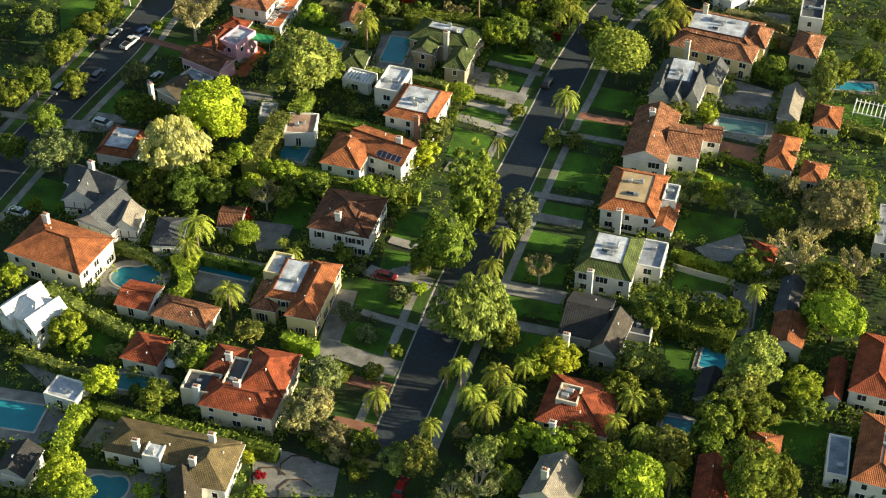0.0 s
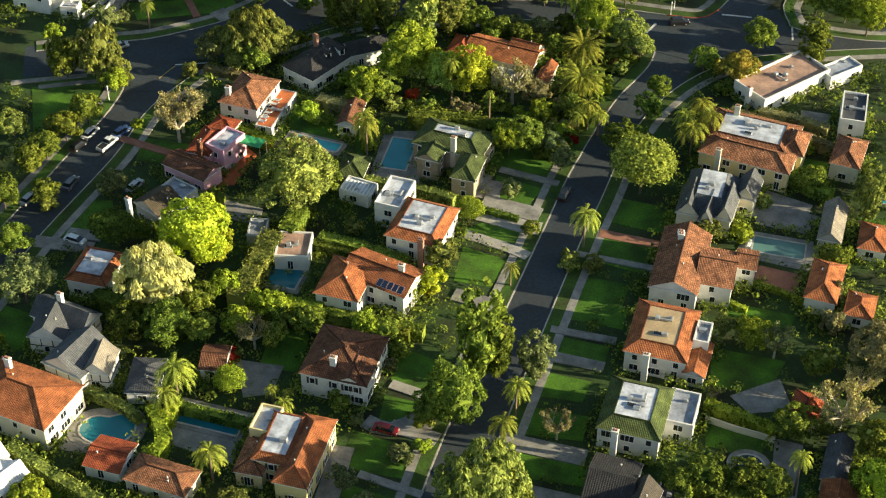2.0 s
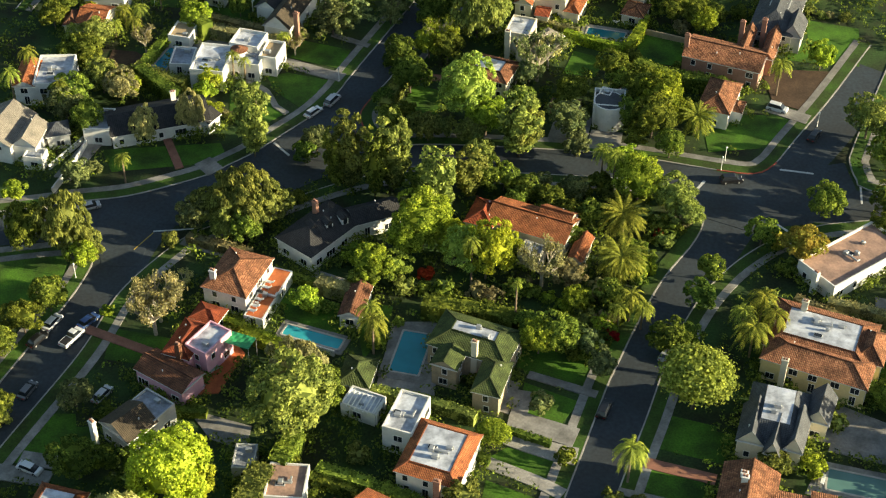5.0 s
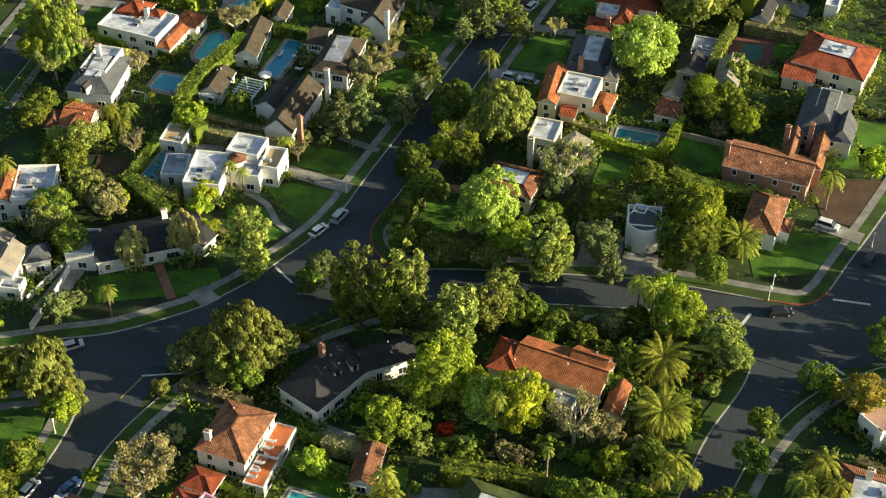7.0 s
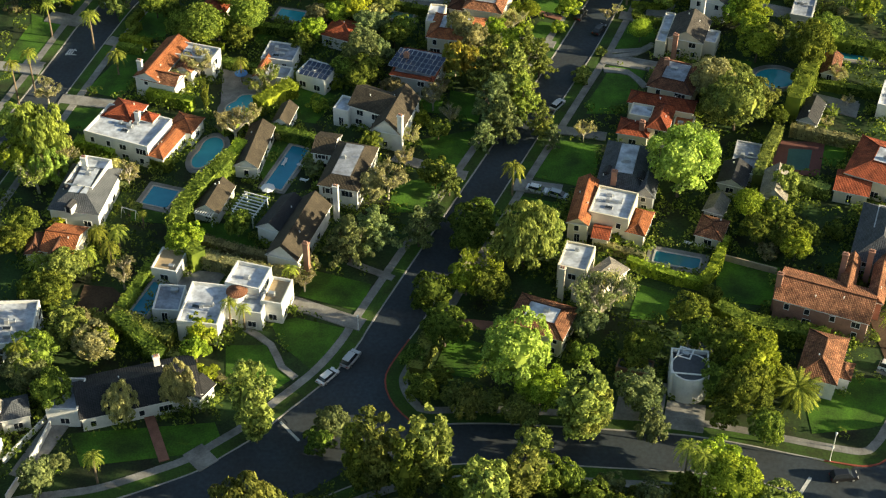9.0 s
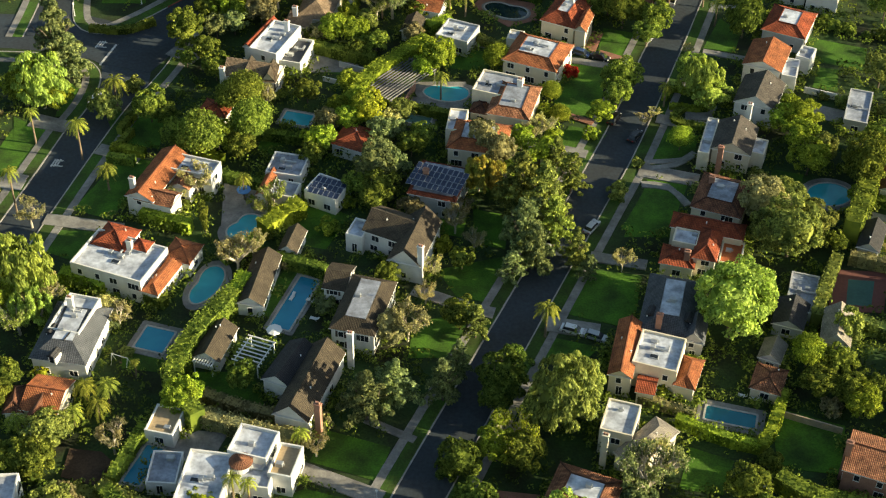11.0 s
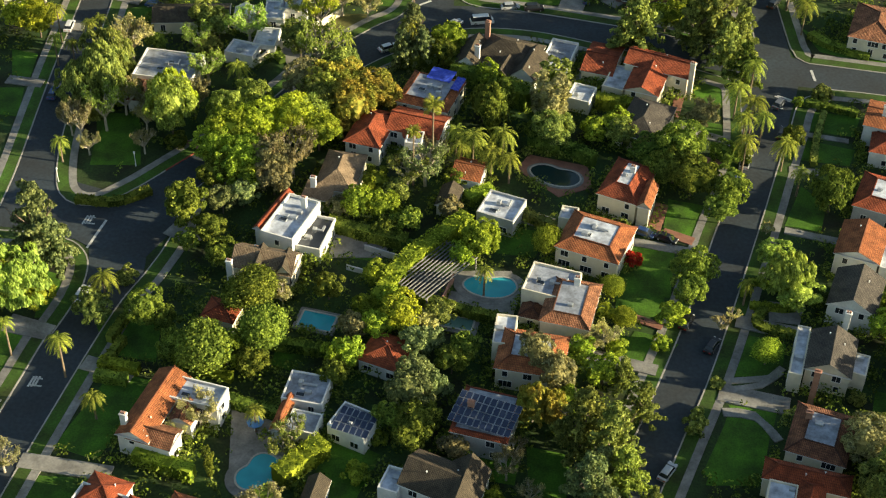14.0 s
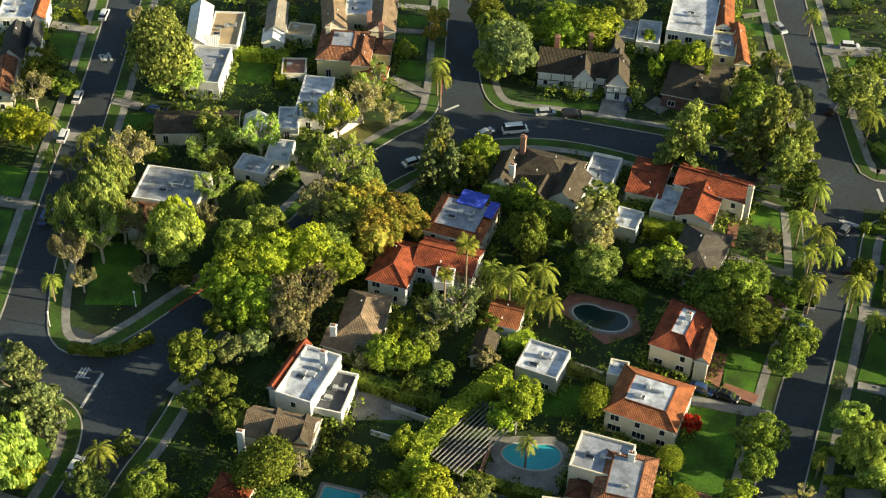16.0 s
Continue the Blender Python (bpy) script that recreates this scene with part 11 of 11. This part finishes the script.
flat_patch("road_marking", [(-109.65, 622.98), (-109.45, 626.18), (-109.95, 626.22), (-110.15, 623.02)], "road_paint", 0.095, "painted line on the asphalt", "road marking")
flat_patch("road_marking", [(-109.93, 626.1), (-108.63, 623), (-108.17, 623.2), (-109.47, 626.3)], "road_paint", 0.095, "painted line on the asphalt", "road marking")
# ---- parked cars ----
car(-73.2, 307.1, 60, "white", "pickup")
car(-77.6, 311.1, 65, "white", "sedan")
car(-79.4, 306.5, 59, "black", "sedan")
car(-71.0, 311.6, 55, "blue", "sedan")
car(-78.5, 293.6, 68, "grey", "sedan")
car(-74.3, 275.5, -24, "white", "sedan")
car(23.6, 290.8, 68, "black", "suv")
car(35.9, 305.0, 64, "silver", "sedan")
car(54.5, 356.5, 7, "black", "suv")
car(68.0, 382.1, -27, "white", "suv")
car(74.4, 372.1, 58, "black", "sedan")
car(-76.9, 345.1, 25, "silver", "sedan")
car(-86.1, 288.5, 64, "silver", "sedan")
car(-11.1, 225.1, -19, "red", "sedan")
car(-7.0, 171.7, 71, "red", "sedan")
car(-86.2, 244.6, -19, "white", "sedan")
car(-30.1, 383.0, 61, "silver", "suv")
car(-34.0, 378.5, 52, "white", "sedan")
car(5.7, 432.8, -21, "white", "sedan")
car(9.8, 431.2, -24, "silver", "sedan")
car(2.9, 458.6, 66, "silver", "sedan")
car(11.3, 462.4, 56, "silver", "sedan")
car(22.7, 492.8, 58, "black", "sedan")
car(-65.1, 292.8, 63, "silver", "sedan")
car(-94.9, 503.9, 74, "white", "sedan")
car(18.7, 499.0, 61, "black", "sedan")
car(38.6, 553.6, 73, "black", "sedan")
car(36.7, 548.0, 73, "white", "van")
car(47.1, 568.8, 56, "grey", "sedan")
car(30.0, 532.0, 55, "silver", "sedan")
car(13.1, 524.4, -29, "blue", "sedan")
car(17.4, 522.8, -30, "black", "sedan")
car(33.9, 540.8, 69, "blue", "sedan")
car(-18.1, 599.6, 10, "white", "van")
car(-11.3, 606.2, 9, "silver", "sedan")
car(-5.6, 605.6, 5, "black", "suv")
car(-24.6, 598.2, 42, "silver", "sedan")
car(-39.8, 587.8, 30, "white", "sedan")
car(-112.5, 567.8, 83, "blue", "sedan")
car(-113.1, 640.8, 85, "white", "sedan")
car(-113.9, 594.3, 87, "white", "sedan")
car(-113.3, 608.2, 87, "white", "sedan")
car(7.2, 610.2, 85, "blue", "sedan")
car(45.4, 641.1, -68, "silver", "sedan")
car(60.5, 633.9, -5, "white", "suv")
car(37.8, 552.2, 88, "white", "sedan")
car(46.0, 557.9, 68, "black", "sedan")
car(-95.5, 604.0, -16, "blue", "sedan")
car(52.1, 609.5, 57, "black", "sedan")
# ---- garden furniture and small things ----
lounger(-37.9, 320.4, -21, 2.65)
lounger(-38.3, 318.9, -21, 2.65)
lounger(-39.4, 315.6, -21, 2.65)
lounger(-40.0, 313.8, -21, 2.65)
lounger(-40.4, 312.5, -21, 2.65)
lounger(-45.1, 304.9, -21)
garden_table(-46.2, 299.2, 35)
garden_table(-48.3, 294.7, 35)
lounger(-43.3, 440.0, -21)
lounger(-42.3, 435.0, -21)
lounger(-46.9, 440.9, 69)
lounger(34.9, 416.6, -21)
lounger(37.0, 415.8, -21)
lounger(59.3, 275.2, 69)
lounger(-66.0, 194.5, 30)
lounger(-68.7, 192.9, 30)
parasol(-67.7, 193.4, "blue_canvas")
parasol(-48.8, 199.8, "canvas")
parasol(-49.3, 430.2, "canvas")
parasol(-59.0, 470.9, "blue_canvas")
pergola(-52.4, 423.9, 69, 7, 5)
pergola(-18.3, 289.3, -21, 6, 3.5)
pergola(-60.8, 422.0, -21, 4, 3)
pergola(93.2, 277.5, -21, 7, 5)
swing(-76.5, 422.9, -21)
drum_tower(-51.7, 395.6, 1.7, 5.4, "white_stucco", "brown_tile")
drum_tower(-33.1, 548.6, 2.2, 5.6, "white_stucco", "red_tile")
sheet(-41.5, 302.9, 4.6, -21, 5, 3.2, "green_awning", "awning", "green canvas awning over a terrace", "awning")
sheet(-27.5, 569.2, 6.4, -21, 5.5, 4.5, "blue_tarp", "tarpaulin", "blue tarpaulin spread over a flat roof", "tarpaulin", 0.1)
sheet(-23.9, 565.9, 6.4, 69, 5, 2, "blue_tarp", "tarpaulin", "blue tarpaulin spread over a flat roof", "tarpaulin", 0.1)
sheet(-48.9, 177.7, 3.4, -21, 4.5, 4, "canvas", "awning", "white canvas roof over a court", "awning")
garden_wall([(-85.2, 349.4), (-82.3, 359.7), (-81.2, 366)], 1.8, "white_stucco")
garden_wall([(-69.8, 580), (-64.5, 586.6), (-57.9, 594.5), (-51.1, 601.7)], 2, "cream_stucco")
for k in range(7):
    px, py = -58.9 + 4.0 * k, 188.7 - 1.42 * k
    garden_wall([(px, py), (px + 2.6, py - 0.92)], 1.5, "white_stucco")
garden_wall([(-32.6, 181.4), (-27.6, 179.4)], 1.5, "white_stucco")
garden_wall([(44.7, 227.8), (49.9, 225.3), (56.1, 222.9)], 1.5, "cream_stucco")
garden_wall([(-41.5, 309.8), (-34.6, 305.8)], 1.5, "pink_stucco")
garden_wall([(-87.6, 357.5), (-83.5, 365.1), (-81.1, 369.7)], 1.4, "white_stucco")
garden_wall([(-42.2, 518.3), (-33.7, 514.6)], 1.5, "grey_stucco")
garden_wall([(-45.5, 512.7), (-37.1, 509.5)], 1.2, "white_stucco")
garden_wall([(-63.1, 476.6), (-54, 473.5)], 1.6, "cream_stucco")
garden_wall([(-81.2, 551.2), (-76.5, 548.1)], 1.2, "rose_brick")
garden_wall([(-24.8, 509.9), (-27.1, 502.5)], 2.2, "rose_brick")
garden_wall([(55.3, 622.8), (66, 619.8)], 1.4, "white_stucco")
garden_wall([(41.4, 411.9), (51.2, 408)], 1.6, "tan_stone")
garden_wall([(-30.3, 306), (-24.7, 303.7)], 1.4, "white_stucco")
garden_wall([(62.1, 510.6), (69, 507.9)], 1.6, "white_stucco")
post(52.9, 360.3)
post(75.8, 376.3)
post(-75.7, 324.1)
post(54.1, 363.5)
post(-90.8, 543.5)
post(-49.1, 582.1)
post(39.1, 588.6)
post(-71.2, 570.6)
post(-29.1, 391.1)
post(-105.7, 537.7)
flat_patch("road_marking", [(59.74, 448.21), (57.94, 441.11), (58.06, 441.09), (59.86, 448.19)], "road_paint", 0.095, "painted line on the asphalt", "road marking")
flat_patch("road_marking", [(65.04, 447.82), (62.94, 440.62), (63.06, 440.58), (65.16, 447.78)], "road_paint", 0.095, "painted line on the asphalt", "road marking")
flat_patch("road_marking", [(59.8, 448.14), (65.1, 447.74), (65.1, 447.86), (59.8, 448.26)], "road_paint", 0.095, "painted line on the asphalt", "road marking")
flat_patch("road_marking", [(58.09, 441.04), (62.99, 440.54), (63.01, 440.66), (58.11, 441.16)], "road_paint", 0.095, "painted line on the asphalt", "road marking")
flat_patch("road_marking", [(58.9, 444.44), (64, 444.04), (64, 444.16), (58.9, 444.56)], "road_paint", 0.095, "painted line on the asphalt", "road marking")
pergola(-28.1, 509.9, -39, 7.9, 15.2, 2.6, 11, "weathered_timber")
paving((68.7, 468.9), (78.6, 464.8), (76.7, 459.5), (69.3, 463.1))
paving((-82.4, 396.3), (-82, 402.6), (-76.4, 401.9), (-73.3, 398.8), (-75.2, 394.1), material="bare_soil")
lawn((67.8, 451.1), (72.9, 449.2), (70.8, 441.4), (65.8, 443.2))
lawn((52.7, 258.7), (65.4, 255.1), (63.3, 251.3), (51.2, 253.9))
lawn((28.4, 277.3), (38.3, 275.1), (36.1, 268.2), (27.4, 270.3))
lawn((26, 265.8), (34.6, 263.7), (31.8, 254.4), (23.8, 255.7))
lawn((57.3, 600), (59.9, 590.2), (74, 583.8), (74.9, 587.9), (63, 593.1))
# ---- planted borders ----
def border(pts, d, step, leaves, seed, low=0.9, high=2.0):
    """Single shrubs of uneven size along a line, d metres to its left."""
    r = random.Random(seed)
    for p in offset(spline(pts, step), d):
        if r.random() < 0.85:
            shrub(p.x + r.uniform(-0.9, 0.9), p.y + r.uniform(-0.9, 0.9), r.uniform(low, high), r.choice(leaves))


border([(26.3, 300.9), (31.4, 313.0), (37.4, 325.6), (44.2, 336), (47.0, 343)], 5.0, 3.2, ("leaf_mid", "leaf_dark", "leaf_olive", "leaf_bright"), 5, 1.2, 2.4)
border([(26.3, 300.9), (31.4, 313.0), (37.4, 325.6), (44.2, 336)], 8.5, 4.0, ("leaf_mid", "leaf_olive", "leaf_brown"), 6, 1.3, 2.6)
border([(42, 354.5), (29.7, 357.4), (14.1, 358.4), (0, 359.2)], 6.0, 4.0, ("leaf_mid", "leaf_dark", "leaf_olive"), 7, 1.2, 2.2)
border([(8, 322), (18, 318), (26, 313)], 0.0, 3.0, ("leaf_mid", "leaf_bright", "leaf_olive"), 8, 1.2, 2.4)
border([(-12, 322), (-2, 320), (8, 318)], 0.0, 3.0, ("leaf_olive", "leaf_brown", "leaf_mid"), 9, 1.2, 2.2)
border([(66, 508), (76, 504), (88, 499)], 0.0, 3.0, ("leaf_brown", "leaf_olive", "leaf_mid"), 10, 1.0, 2.0)
border([(68, 538), (80, 534), (92, 530)], 0.0, 3.0, ("leaf_mid", "leaf_bright"), 11, 1.0, 2.2)
border([(76, 424), (84, 421), (93, 418)], 0.0, 2.6, ("leaf_olive", "leaf_mid", "leaf_brown"), 12, 0.9, 1.6)
tree(79.0, 512.0, 4.2, 9.2, "leaf_olive")
tree(88.0, 520.0, 4.6, 10.4, "leaf_bright")
tree(86.0, 540.0, 4.4, 9.8, "leaf_mid")
tree(80.0, 398.0, 3.4, 7.4, "leaf_bright")
lawn((80.7, 419), (92.5, 415.5), (89.5, 399.5), (78.5, 402.8))
lawn((67, 533), (80, 528.5), (77.5, 519.5), (65.5, 523.5))
# ---- low planting ----
planting("garden_planting", "leaf_dark", 3, 38000, 0.9, 2.5, -0.1)
planting("flower_beds", "leaf_mid", 8, 24000, 0.7, 2.1, 0.3)
planting("bed_planting", "leaf_mid", 21, 10, 0.9, 2.4, 0, 0.9)
planting("border_planting", "leaf_olive", 22, 10, 0.8, 2.0, 0, 0.5)
planting("foundation_planting", "leaf_mid", 31, 10, 1.1, 2.6, 0, 1.0, WALLS)
planting("bright_planting", "leaf_bright", 12, 11000, 0.6, 1.6, 0.5)
